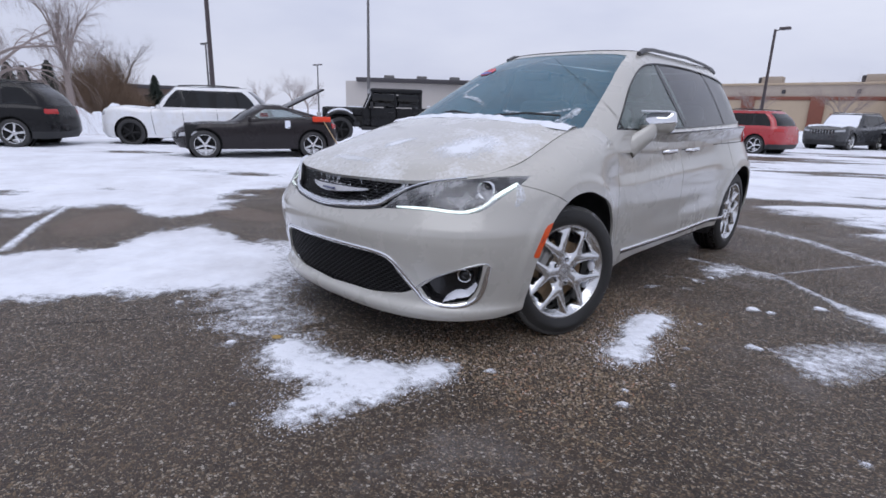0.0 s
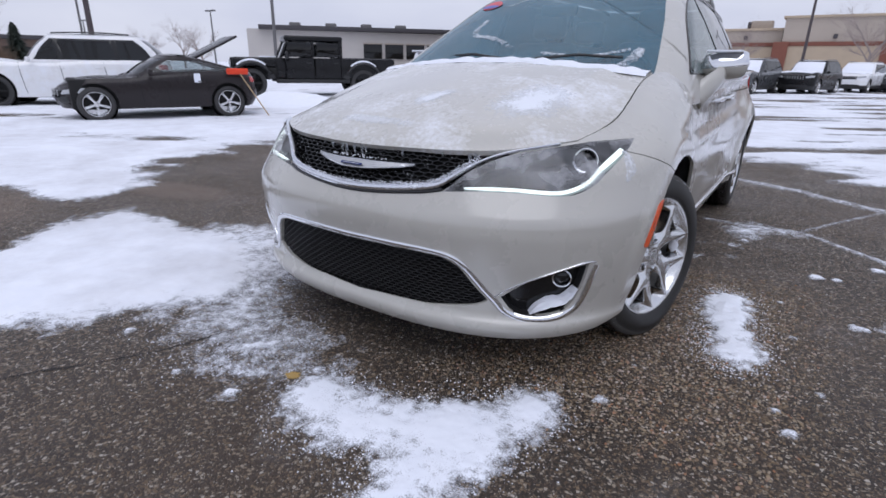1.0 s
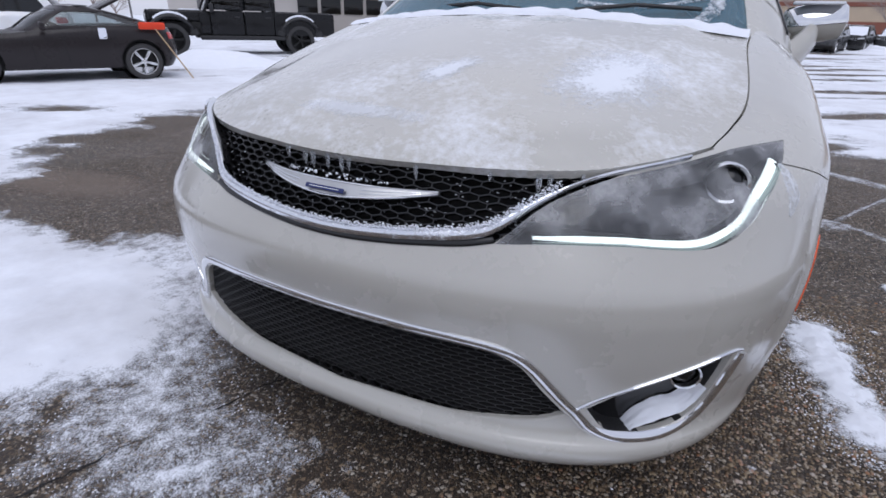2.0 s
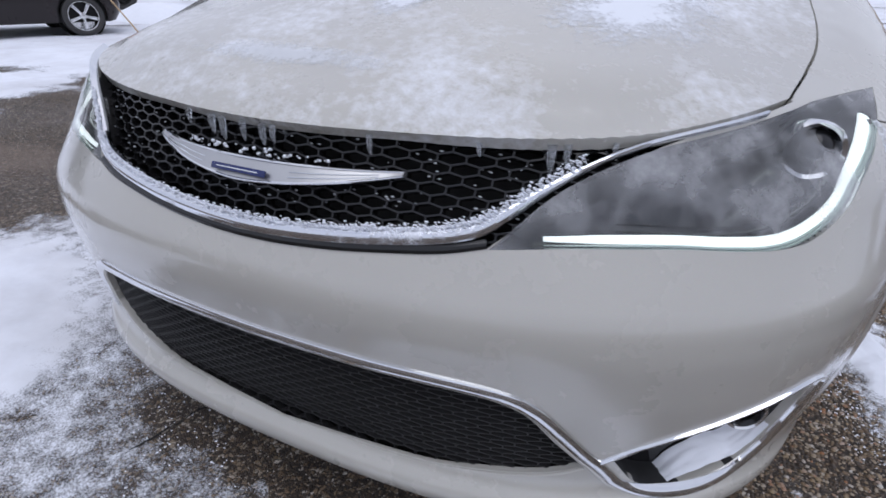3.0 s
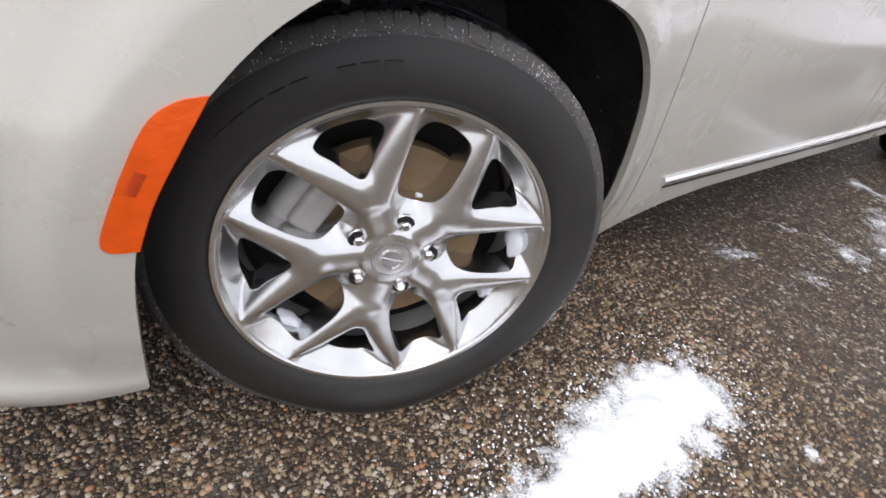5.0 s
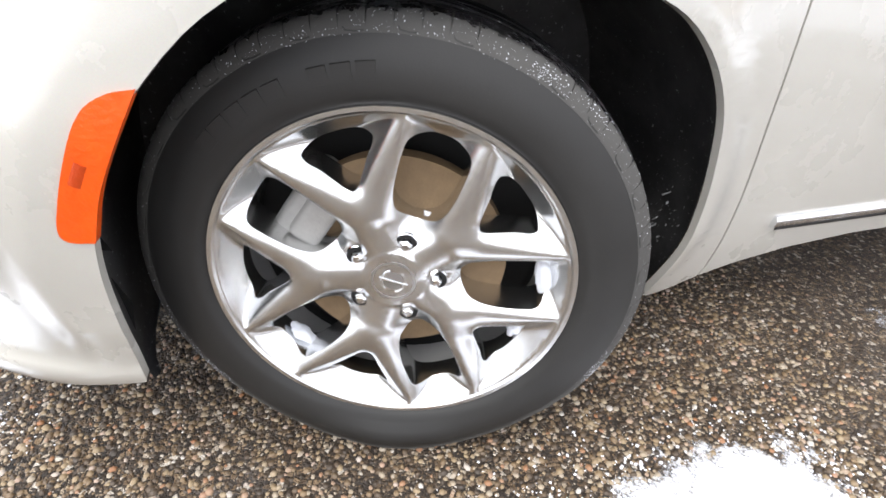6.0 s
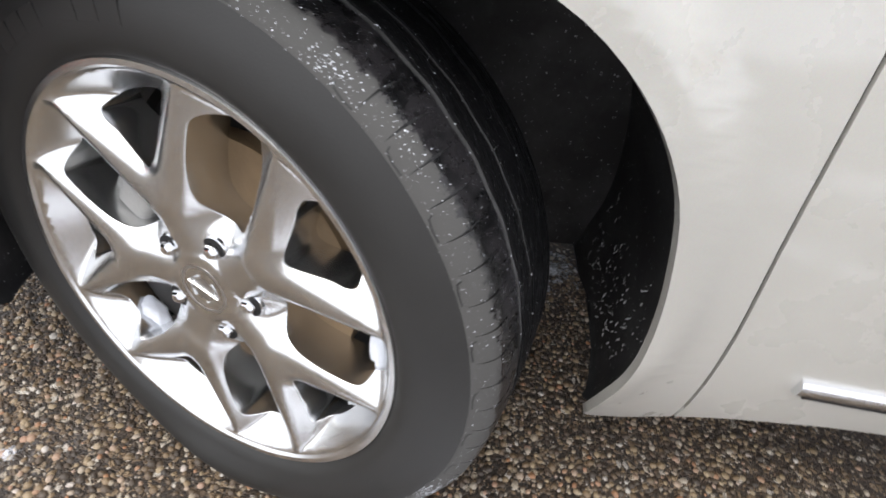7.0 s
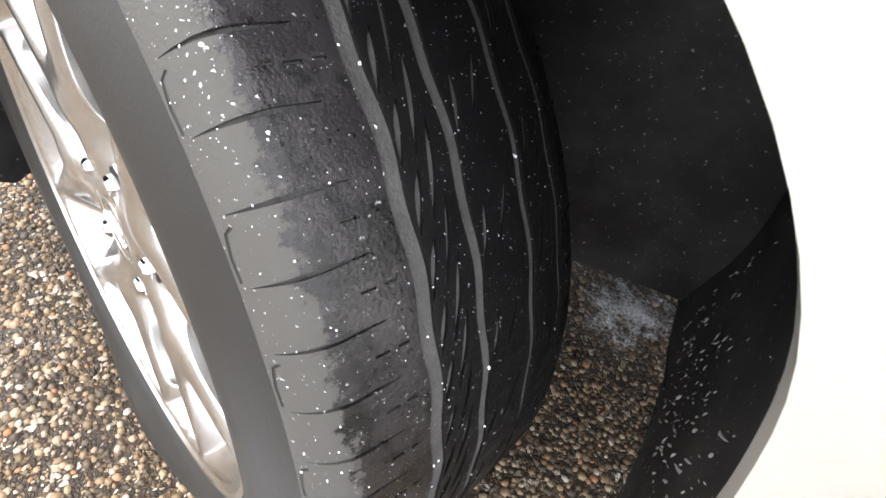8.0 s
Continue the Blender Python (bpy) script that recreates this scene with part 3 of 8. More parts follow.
snow_patch("thin blown snow on wet asphalt", [(1.74, 1.60), (1.95, 1.68), (2.15, 2.02), (2.45, 2.25), (2.55, 2.05), (2.25, 1.66), (2.06, 1.28), (1.92, 1.42)], 0.011, 0.006, 0.14, 0.10, 0.9, 12.0, holes=0.06)
snow_patch("snow caught along a crack", [(0.86, 3.30), (1.21, 3.26), (1.53, 3.30), (1.80, 3.05), (2.05, 2.82), (2.5, 2.55), (3.2, 2.2)], 0.011, 0.007, 0.035, 0.03, 0.6, 14.0, False, 0.05)
snow_patch("snow lying beside a crack", [(1.05, 3.05), (1.15, 3.28), (1.45, 3.33), (1.55, 3.25), (1.35, 3.10), (1.22, 2.88)], 0.011, 0.006, 0.12, 0.08, 0.8, 15.0, holes=0.04)
snow_patch("snow lying along a crack", [(2.0, 2.85), (2.2, 2.80), (2.6, 2.62), (3.0, 2.35), (2.9, 2.15), (2.4, 2.45), (2.1, 2.62)], 0.011, 0.009, 0.10, 0.06, 0.7, 17.0)
snow_patch("thin line of snow in a joint", [(1.55, 3.37), (1.76, 3.80), (2.15, 4.55), (2.8, 5.8)], 0.011, 0.005, 0.02, 0.02, 0.6, 19.0, False, 0.025)
snow_patch("band of blown snow across the lot", [(0.70, 5.35), (1.25, 5.15), (2.15, 4.5), (3.6, 3.6)], 0.02, 0.006, 0.07, 0.08, 0.6, 21.0, False, 0.16)
snow_patch("flecks of slush between wheel and crack", [(0.92, 2.22), (0.94, 2.44), (1.03, 2.61), (1.15, 2.61), (1.14, 2.42), (1.05, 2.26)], 0.008, 0.005, 0.11, 0.07, 0.9, 23.0, holes=0.12)
snow_patch("line of snow in a joint of the lot", [(-3.09, -1.04), (-4.19, -0.61), (-5.67, 0.11), (-6.5, 0.5)], 0.03, 0.012, 0.03, 0.04, 0.5, 25.0, False, 0.10)
snow_patch("thinning snow drawn out by a tyre track", [(-1.25, -0.05), (-1.75, 0.45), (-2.1, 0.75), (-1.6, 1.05), (-0.95, 0.95), (-0.80, 0.62), (-0.86, 0.34), (-0.96, 0.10), (-1.12, -0.28)], 0.012, 0.007, 0.16, 0.10, 1.0, 41.0, holes=0.07, material="driven_snow")
snow_patch("small drift of snow beside the crack", [(-0.44, -0.27), (-0.40, -0.17), (-0.36, -0.12), (-0.31, -0.09), (-0.30, -0.15), (-0.35, -0.24)], 0.007, 0.010, 0.05, 0.04, 0.9, 43.0)
snow_patch("thin crust of snow on asphalt", [(-0.42, -0.46), (-0.38, -0.34), (-0.28, -0.35), (-0.19, -0.30), (-0.20, -0.36), (-0.32, -0.43)], 0.007, 0.006, 0.07, 0.05, 0.9, 44.0, holes=0.05)
snow_patch("dirty crust of snow behind the front tyre", [(0.30, 1.37), (0.27, 1.46), (0.30, 1.55), (0.38, 1.55), (0.41, 1.47), (0.42, 1.40)], 0.008, 0.008, 0.05, 0.04, 0.9, 51.0)
rnd = random.Random(5)
for k, (x, y, r) in enumerate([(0.98, 0.30, 0.032), (1.57, 0.49, 0.038), (1.52, 0.62, 0.018), (1.66, 0.83, 0.018), (2.39, 0.76, 0.022), (1.63, 2.27, 0.05), (1.95, 2.63, 0.05), (1.74, 2.28, 0.035), (1.81, 1.60, 0.05), (-0.16, -0.46, 0.035), (-0.45, -0.50, 0.02), (-0.95, -0.44, 0.03), (-0.15, -0.46, 0.03), (-0.02, -0.16, 0.03), (1.20, 2.81, 0.03), (0.42, -0.72, 0.015), (1.02, 0.62, 0.012), (1.55, 1.30, 0.02), (1.48, 1.72, 0.025)]):
    snow_patch("small crumb of snow on asphalt", [(x + r * (0.7 + 0.5 * rnd.random()) * math.cos(t), y + r * (0.6 + 0.5 * rnd.random()) * math.sin(t)) for t in np.linspace(0, 6.28, 7)[:-1]], 0.005, 0.010, 0.012, 0.014, 0.8, 30.0 + k)


def snow_grains(label, line, count, reach, seed):
    """Loose grains scattered along the rim of a patch."""
    rng = random.Random(seed)
    rim = loop_through(line, 8)
    V, F = [], []
    for _ in range(count):
        p = rim[rng.randrange(len(rim))]
        x, y = p[0] + rng.gauss(0, reach), p[1] + rng.gauss(0, reach)
        r = rng.triangular(0.0008, 0.0050, 0.0016)
        b = len(V)
        V += [(x + r, y, 0.001), (x, y + r * rng.uniform(0.6, 1.2), 0.001), (x - r, y, 0.001), (x, y - r * rng.uniform(0.6, 1.2), 0.001), (x, y, r * 0.9 + 0.001)]
        F += [(b, b + 1, b + 4), (b + 1, b + 2, b + 4), (b + 2, b + 3, b + 4), (b + 3, b, b + 4)]
    me = bpy.data.meshes.new("snow_grains")
    me.from_pydata(V, [], F)
    tagged(put("snow_grains", me, M["snow"]), label, "snow", kind="stuff")


snow_grains("loose grains round the snow heap", [(1.15, 1.40), (1.17, 1.68), (1.32, 1.68), (1.37, 1.45), (1.40, 1.22), (1.43, 1.02), (1.40, 0.88), (1.29, 0.86), (1.24, 1.0), (1.18, 1.18)], 2600, 0.055, 3)
snow_grains("loose grains round the front snow patch", [(0.0, -0.36), (0.04, -0.18), (0.24, -0.17), (0.40, -0.12), (0.61, 0.04), (0.78, 0.24), (0.90, 0.0), (0.80, -0.24), (0.76, -0.45), (0.70, -0.62), (0.58, -0.60), (0.48, -0.42), (0.24, -0.49)], 2600, 0.06, 5)
snow_grains("loose grains over the tyre track", [(-1.2, -0.2), (-0.9, 0.3), (-0.5, 0.1), (-0.3, -0.2), (-0.45, -0.4), (-0.8, -0.3)], 1600, 0.11, 7)


def lot_snow(label, outline, step, seed, cover, grow):
    """Trodden snow over the far lot, with bare streaks running across it."""
    poly = np.array(outline, float)
    lo, hi = poly.min(0) - 0.5, poly.max(0) + 0.5
    xs, ys = np.arange(lo[0], hi[0], step), np.arange(lo[1], hi[1], step)
    X, Y = np.meshgrid(xs, ys)
    p = np.stack([X.ravel(), Y.ravel()], 1)
    d = edge_distance(p, poly)
    h = np.full(len(p), -0.02)
    for i in np.nonzero(d > -0.4)[0]:
        x, y = p[i]
        u, v = x * 0.79 + y * 0.61, -x * 0.61 + y * 0.79
        streak = noise.fractal(Vector((u * grow[0] + seed, v * grow[1], seed)), 0.9, 2.0, 5)
        k = cover + streak + min(d[i], 1.2) * 0.55 - 0.25
        h[i] = min(0.05, 0.05 * k) if k > 0 else max(-0.02, 0.05 * k)
        if k > 0:
            h[i] += 0.008 * wobble(x, y, 2.5, seed)
    h = h.reshape(X.shape)
    keep = (h[:-1, :-1] > 0) | (h[1:, :-1] > 0) | (h[:-1, 1:] > 0) | (h[1:, 1:] > 0)
    index, V, F = -np.ones(X.shape, int), [], []
    for j, i in zip(*np.nonzero(keep)):
        quad = []
        for a, b in ((j, i), (j, i + 1), (j + 1, i + 1), (j + 1, i)):
            if index[a, b] < 0:
                index[a, b] = len(V)
                V.append((X[a, b], Y[a, b], h[a, b]))
            quad.append(index[a, b])
        F.append(tuple(quad))
    me = bpy.data.meshes.new("lot_snow")
    me.from_pydata(V, [], F)
    me.polygons.foreach_set("use_smooth", [True] * len(F))
    return tagged(put("lot_snow", me, M["far_snow"]), label, "snow", kind="stuff")


lot_snow("trodden snow over the parking lot", [(-6.0, -1.2), (-4.4, -0.9), (-4.8, 0.3), (-4.15, 0.45), (-4.0, 0.90), (-4.8, 1.6), (-5.0, 2.6), (-4.6, 4.2), (-5.5, 7.0), (-6, 16), (-40, 40), (-60, 20), (-60, -30), (-14, -10)], 0.12, 3.0, 0.24, (0.22, 0.55))
snow_patch("tongue of snow reaching over the bare lot", [(-6.3, 0.5), (-5.74, 0.66), (-4.73, 0.38), (-4.0, 0.33), (-3.75, 0.45), (-3.7, 0.80), (-4.02, 1.11), (-4.6, 1.49), (-5.2, 2.15), (-5.4, 3.1), (-6.4, 3.2), (-7.2, 1.6)], 0.018, 0.022, 0.14, 0.12, 0.6, 61.0, holes=0.03, material="driven_snow")
lot_snow("snow over the far parking aisle", [(-1.0, 6.9), (0.4, 6.4), (1.5, 5.9), (3.2, 5.6), (9, 5), (40, 30), (40, 60), (-22, 60), (-8, 18), (-3, 10)], 0.13, 8.0, -0.02, (0.16, 0.75))
far_field = sheet("snow_field", 700, 0.0, M["field_snow"], "snow-covered ground beyond the lot")
for v in far_field.data.vertices:
    v.co.z = 0.0
far_field.location = (0, 0, 0)
bm = bmesh.new()
ring_in = [(-34, -40), (60, -40), (60, 58), (-34, 58)]
ring_out = [(-800, -800), (800, -800), (800, 800), (-800, 800)]
vi, vo = [bm.verts.new((*p, 0.012)) for p in ring_in], [bm.verts.new((*p, 0.012)) for p in ring_out]
for i in range(4):
    bm.faces.new((vo[i], vo[(i + 1) % 4], vi[(i + 1) % 4], vi[i]))
bm.to_mesh(far_field.data)
bm.free()
# ---------------------------------------------------------------- the minivan's skin
def hood_z(x, y):
    base = hood_mid(y)
    return base - hood_drop(y) * np.clip(np.abs(x) / 0.76, 0, 1.6) ** 2.2


hood_mid = curve([0.05, 0.12, 0.17, 0.25, 0.45, 0.8, 1.2, 1.6], [0.830, 0.853, 0.893, 0.938, 1.015, 1.108, 1.192, 1.24])
hood_drop = curve([0.1, 0.3, 0.47, 0.9, 1.4, 1.8], [0.01, 0.07, 0.112, 0.095, 0.055, 0.05])
belt_z = curve([1.3, 1.7, 3.0, 5.2], [1.135, 1.122, 1.148, 1.18])


def body_top(x, y):
    k = np.clip((y - 1.25) / 0.45, 0, 1)
    k = k * k * (3 - 2 * k)
    return (1 - k) * hood_z(x, y) + k * belt_z(y)


half = curve([0.16, 0.24, 0.32, 0.42, 0.54, 0.68, 0.8, 0.92, 1.05, 1.2], [0.93, 0.962, 0.982, 0.995, 1.003, 1.006, 1.0, 0.982, 0.955, 0.925])
roll_in = curve([0.0, 0.5, 0.9, 1.25, 1.7, 5.2], [0.185, 0.165, 0.175, 0.17, 0.03, 0.02])


def body_wide(z, y, q):
    r = 0.15
    return half(z) - roll_in(y) * np.clip(1 - q / r, 0, 1) ** 2.2


def body_extra(y, z, s):
    # doors sit inboard of the arches; a soft swell round each arch; a hollow low on the doors; a crease under the handles
    k = np.clip((y - 1.18) / 0.42, 0, 1) * np.clip((3.83 - y) / 0.5, 0, 1)
    k = k * k * (3 - 2 * k)
    out = -0.05 * k * np.clip((1.12 - z) / 0.25, 0, 1)
    for cy in (1.02, 3.97):
        d = np.hypot(y - cy, (z - 0.40))
        rim_k = np.clip((0.525 - d) / 0.05, 0, 1)
        out = out + (0.010 * rim_k * rim_k * (3 - 2 * rim_k) + 0.003 * np.exp(-((d - 0.50) / 0.06) ** 2)) * np.clip((z - 0.22) / 0.15, 0, 1)
    k = k * np.clip((y - 1.75) / 0.5, 0, 1)
    out = out - 0.008 * k * np.exp(-((z - 0.50 - 0.05 * (y - 1.6)) / 0.09) ** 2)
    out = out + 0.012 * k * np.exp(-((z - 0.80 - 0.03 * (y - 1.2)) / 0.05) ** 2)
    # the flanks lean in above the handles
    kk = np.clip((y - 1.2) / 0.6, 0, 1)
    out = out - 0.045 * kk * kk * (3 - 2 * kk) * np.clip((z - 0.8) / 0.25, 0, 1)
    # the fold across the bumper under the lamps
    out = out + 0.008 * np.clip((0.62 - y) / 0.35, 0, 1) * np.exp(-((z - 0.655) / np.where(z > 0.655, 0.045, 0.022)) ** 2)
    return out * s


body = Shell(front=curve([0.16, 0.195, 0.225, 0.25, 0.278, 0.31, 0.36, 0.45, 0.55, 0.60, 0.645, 0.70, 0.76, 0.82, 0.88, 1.2], [0.120, 0.086, 0.070, 0.070, 0.092, 0.090, 0.080, 0.062, 0.042, 0.032, 0.033, 0.056, 0.085, 0.112, 0.13, 0.2]),
             rear=curve([0.15, 0.4, 0.8, 1.2], [4.93, 4.98, 4.93, 4.86]),
             wide=body_wide,
             nose=curve([0.16, 0.5, 0.8, 0.92, 1.2], [0.80, 0.80, 0.78, 0.74, 0.70]),
             tail=curve([0.16, 1.2], [0.95, 0.95]), n=curve([0.16, 0.23, 0.31, 0.52, 0.66, 0.76, 1.2], [2.75, 2.7, 2.55, 2.5, 2.35, 2.2, 2.2]), nt=2.4, top=body_top, extra=body_extra)

glass_front = curve([1.0, 1.12, 1.4, 1.6, 1.70], [0.96, 1.16, 1.64, 2.03, 2.30])
cabin_half = curve([1.0, 1.12, 1.3, 1.5, 1.63, 1.70], [0.925, 0.90, 0.825, 0.72, 0.635, 0.575])
cabin = Shell(front=glass_front,
              rear=curve([1.0, 1.3, 1.6, 1.70], [4.89, 4.83, 4.71, 4.63]),
              wide=lambda z, y, q: cabin_half(z) - 0.10 * np.clip((y - 2.6) / 2.0, 0, 1) ** 1.5,
              nose=curve([1.0, 1.2, 1.5, 1.70], [0.54, 0.52, 0.43, 0.32]),
              tail=curve([1.0, 1.70], [0.7, 0.6]), n=2.5, nt=3.0)
# ---------------------------------------------------------------- the minivan
def smooth_az(shell, axis, pts, per=8, closed=True):
    return shell.flat(axis, loop_through(pts, per, closed))


def ribbon(shell, line, width, proud, closed=False, sides=(1,), centred=True):
    """A raised rounded band along a line of (a, z) on a shell; width and line in metres along the skin."""
    P, N = shell.at(line[:, 0], line[:, 1]), shell.normal(line[:, 0], line[:, 1])
    t = (np.roll(P, -1, 0) - np.roll(P, 1, 0)) if closed else np.gradient(P, axis=0)
    t /= np.linalg.norm(t, axis=1, keepdims=True) + 1e-12
    b = np.cross(N, t)
    w = np.broadcast_to(np.asarray(width, float), (len(P),))[:, None]
    shape = [(-0.5, -0.25), (-0.46, 0.45), (-0.25, 0.9), (0.0, 1.0), (0.25, 0.9), (0.46, 0.45), (0.5, -0.25)]
    bm = bmesh.new()
    for side in sides:
        rows = [[bm.verts.new(Vector((p[0] * side, p[1], p[2]))) for p in (P + b * w * u + N * proud * h)] for u, h in shape]
        n = len(P)
        for r in range(len(rows) - 1):
            for i in range(n if closed else n - 1):
                j = (i + 1) % n
                bm.faces.new((rows[r][i], rows[r][j], rows[r + 1][j], rows[r + 1][i]))
        if not closed:
            for i in (0, n - 1):
                bm.faces.new([row[i] for row in rows])
    return bm


class Inner:
    """A shell drawn inward by a depth."""

    def __init__(self, shell, depth):
        self.shell, self.depth, self.normal = shell, depth, shell.normal

    def at(self, a, z):
        return self.shell.at(a, z) - self.shell.normal(a, z) * self.depth


def honeycomb(shell, poly, cw, ch, depth, bar, sides=(1, -1)):
    """A net of hexagonal bars set back behind an opening given as (a, z)."""
    front = shell.at(poly[:, 0], poly[:, 1])
    xmax, zmin, zmax = front[:, 0].max(), poly[:, 1].min(), poly[:, 1].max()
    segs = set()
    for j in range(-1, int((zmax - zmin) / (0.75 * ch)) + 2):
        for i in range(-1, int(xmax / cw) + 2):
            cx, cz = (i + 0.5 * (j % 2)) * cw, zmin + j * 0.75 * ch
            k = [(cx, cz + ch / 2), (cx + cw / 2, cz + ch / 4), (cx + cw / 2, cz - ch / 4), (cx, cz - ch / 2)]
            for p, q in zip(k, k[1:]):
                segs.add((round(p[0], 4), round(p[1], 4), round(q[0], 4), round(q[1], 4)))
    segs = np.array(sorted(segs))
    segs = segs[(segs[:, [0, 2]] > -0.001).all(1) & (segs[:, [1, 3]] < zmax + 0.02).all(1)]
    segs[:, [0, 2]] = segs[:, [0, 2]].clip(0.0005)
    ends = []
    for cols in ((0, 1), (2, 3)):
        a = shell.find(0, segs[:, cols[0]], segs[:, cols[1]])
        az = np.stack([a, segs[:, cols[1]]], 1)
        ends.append((az, inside(az, poly), shell.at(a, az[:, 1]), shell.normal(a, az[:, 1])))
    keep = ends[0][1] | ends[1][1]
    V, F = [], []
    for side in sides:
        m = np.array([side, 1, 1])
        for p, q, n0, n1 in zip(ends[0][2][keep], ends[1][2][keep], ends[0][3][keep], ends[1][3][keep]):
            d = (q - p) / (np.linalg.norm(q - p) + 1e-9)
            w = np.cross(n0, d) * bar / 2
            k = len(V)
            for e, nn in ((p - d * bar * 0.2, n0), (q + d * bar * 0.2, n1)):
                o = e - nn * depth
                V += [(o + w * 0.55) * m, (o - w * 0.55) * m, (o - w - nn * 0.018) * m, (o + w - nn * 0.018) * m]
            F += [(k, k + 1, k + 5, k + 4), (k + 1, k + 2, k + 6, k + 5), (k + 3, k, k + 4, k + 7)]
    me = bpy.data.meshes.new("net")
    me.from_pydata([tuple(v) for v in V], [], F)
    return me


def panel(name, shell, pts, tris, mask, material, parent, label="", thick=0.014, offset=0.0, sides=(1,)):
    v, t, n = skin(shell.at(pts[:, 0], pts[:, 1]), shell.normal(pts[:, 0], pts[:, 1]), tris[mask], thick, offset, sides)
    return put(name, mesh_from(name, v, t, n), material, parent, label)


def sunk(shell, line, depth, sides=(1,), lip=0.0):
    """The inner walls of an opening: its outline (a, z) drawn inward."""
    P, N = shell.at(line[:, 0], line[:, 1]), shell.normal(line[:, 0], line[:, 1])
    bm = bmesh.new()
    for side in sides:
        m = np.array([side, 1, 1])
        A = [bm.verts.new(tuple(p * m)) for p in P + N * lip]
        B = [bm.verts.new(tuple(p * m)) for p in P - N * depth]
        for i in range(len(P)):
            j = (i + 1) % len(P)
            bm.faces.new((A[i], A[j], B[j], B[i]))
    return bm


van = thing("minivan", "beige-white minivan with frost on its hood, front wheels turned", "minivan", Matrix.Translation((-0.02, 0, 0)) @ Matrix.Diagonal((1.02, 1, 1, 1)))
FROM_VAN = van.matrix_basis.inverted()

# outlines on the skin, as (x, z) from the nose or (y, z) along the side
lamp_yz = [(0.120, 0.738, 0), (0.153, 0.7455), (0.183, 0.748), (0.224, 0.748), (0.264, 0.743), (0.303, 0.740), (0.346, 0.746), (0.409, 0.774), (0.467, 0.814), (0.543, 0.852), (0.629, 0.889), (0.687, 0.9145, 0), (0.606, 0.912), (0.515, 0.909, 0), (0.383, 0.895), (0.281, 0.873), (0.228, 0.846), (0.179, 0.805)]
lamp = smooth_az(body, 1, lamp_yz, 6)
grille_low = loop_through([(0.0, 0.700), (0.074, 0.702), (0.171, 0.709), (0.258, 0.718), (0.336, 0.727), (0.392, 0.739)], 6, False)
grille_up = loop_through([(0.392, 0.739), (0.430, 0.772), (0.472, 0.806), (0.536, 0.849), (0.595, 0.877), (0.677, 0.898), (0.742, 0.912)], 6, False)
gl, gu = body.flat(0, grille_low), body.flat(0, grille_up)
grille = np.concatenate([gl, gu[1:], [[gu[-1][0], 1.3], [-0.02, 1.3], [-0.02, 0.700]]])
lower_xz = loop_through([(0.000, 0.509), (0.130, 0.512), (0.230, 0.512), (0.320, 0.512), (0.405, 0.505), (0.452, 0.488), (0.482, 0.465), (0.520, 0.408), (0.570, 0.340, 0), (0.530, 0.318), (0.475, 0.303), (0.390, 0.290), (0.320, 0.283), (0.200, 0.280), (0.090, 0.276), (0.000, 0.272)], 6, False)
lower = np.concatenate([body.flat(0, lower_xz), [[-0.02, 0.272], [-0.02, 0.509]]])
fog = smooth_az(body, 0, [(0.612, 0.362, 0), (0.690, 0.425), (0.750, 0.456), (0.806, 0.481), (0.868, 0.503, 0), (0.861, 0.460), (0.845, 0.395), (0.822, 0.337), (0.792, 0.302), (0.750, 0.290), (0.693, 0.290), (0.650, 0.301)], 6)
arch_yz = [(0.600, 0.10, 0), (0.598, 0.245), (0.604, 0.345), (0.614, 0.452), (0.628, 0.522), (0.648, 0.577), (0.678, 0.632), (0.712, 0.680), (0.790, 0.750), (0.895, 0.799), (1.0, 0.816), (1.11, 0.810), (1.22, 0.775), (1.315, 0.736), (1.385, 0.678), (1.436, 0.602), (1.464, 0.512), (1.480, 0.42), (1.484, 0.33), (1.476, 0.25), (1.47, 0.10, 0)]
arch = smooth_az(body, 1, arch_yz, 4)
rear_arch_yz = [(3.97 - 0.425 * math.cos(t), 0.385 + 0.425 * math.sin(t)) for t in np.linspace(-0.6, math.pi + 0.6, 26)]
rear_arch = smooth_az(body, 1, rear_arch_yz, 2)
marker = smooth_az(body, 1, [(0.718, 0.688, 0), (0.690, 0.684), (0.664, 0.668), (0.638, 0.628), (0.604, 0.556), (0.597, 0.530), (0.604, 0.521), (0.630, 0.519, 0), (0.652, 0.576), (0.683, 0.632)], 4)


seam_lines = []


def seam(yz, width=0.0045, per=8):
    line = loop_through(yz, per, False)
    seam_lines.append(line[(line[:, 1] > 0.3) & (line[:, 1] < 1.1)])
    out = strip(line, width)
    return body.flat(1, out)


seams = [seam([(0.585, 0.878), (0.653, 0.858), (0.75, 0.822), (0.860, 0.772)], 0.0036),
         seam([(1.612, 1.2), (1.558, 0.98), (1.542, 0.80), (1.551, 0.60), (1.575, 0.40), (1.598, 0.12)], 0.0046),
         seam([(2.62, 1.2), (2.60, 0.80), (2.62, 0.45), (2.64, 0.12)], 0.005),
         seam([(3.68, 1.2), (3.70, 0.80), (3.66, 0.55), (3.60, 0.12)], 0.005),
         seam([(4.30, 0.62), (4.5, 0.66), (4.75, 0.70)], 0.005),
         seam([(2.62, 0.99), (3.2, 1.01), (4.35, 1.03)], 0.006)]

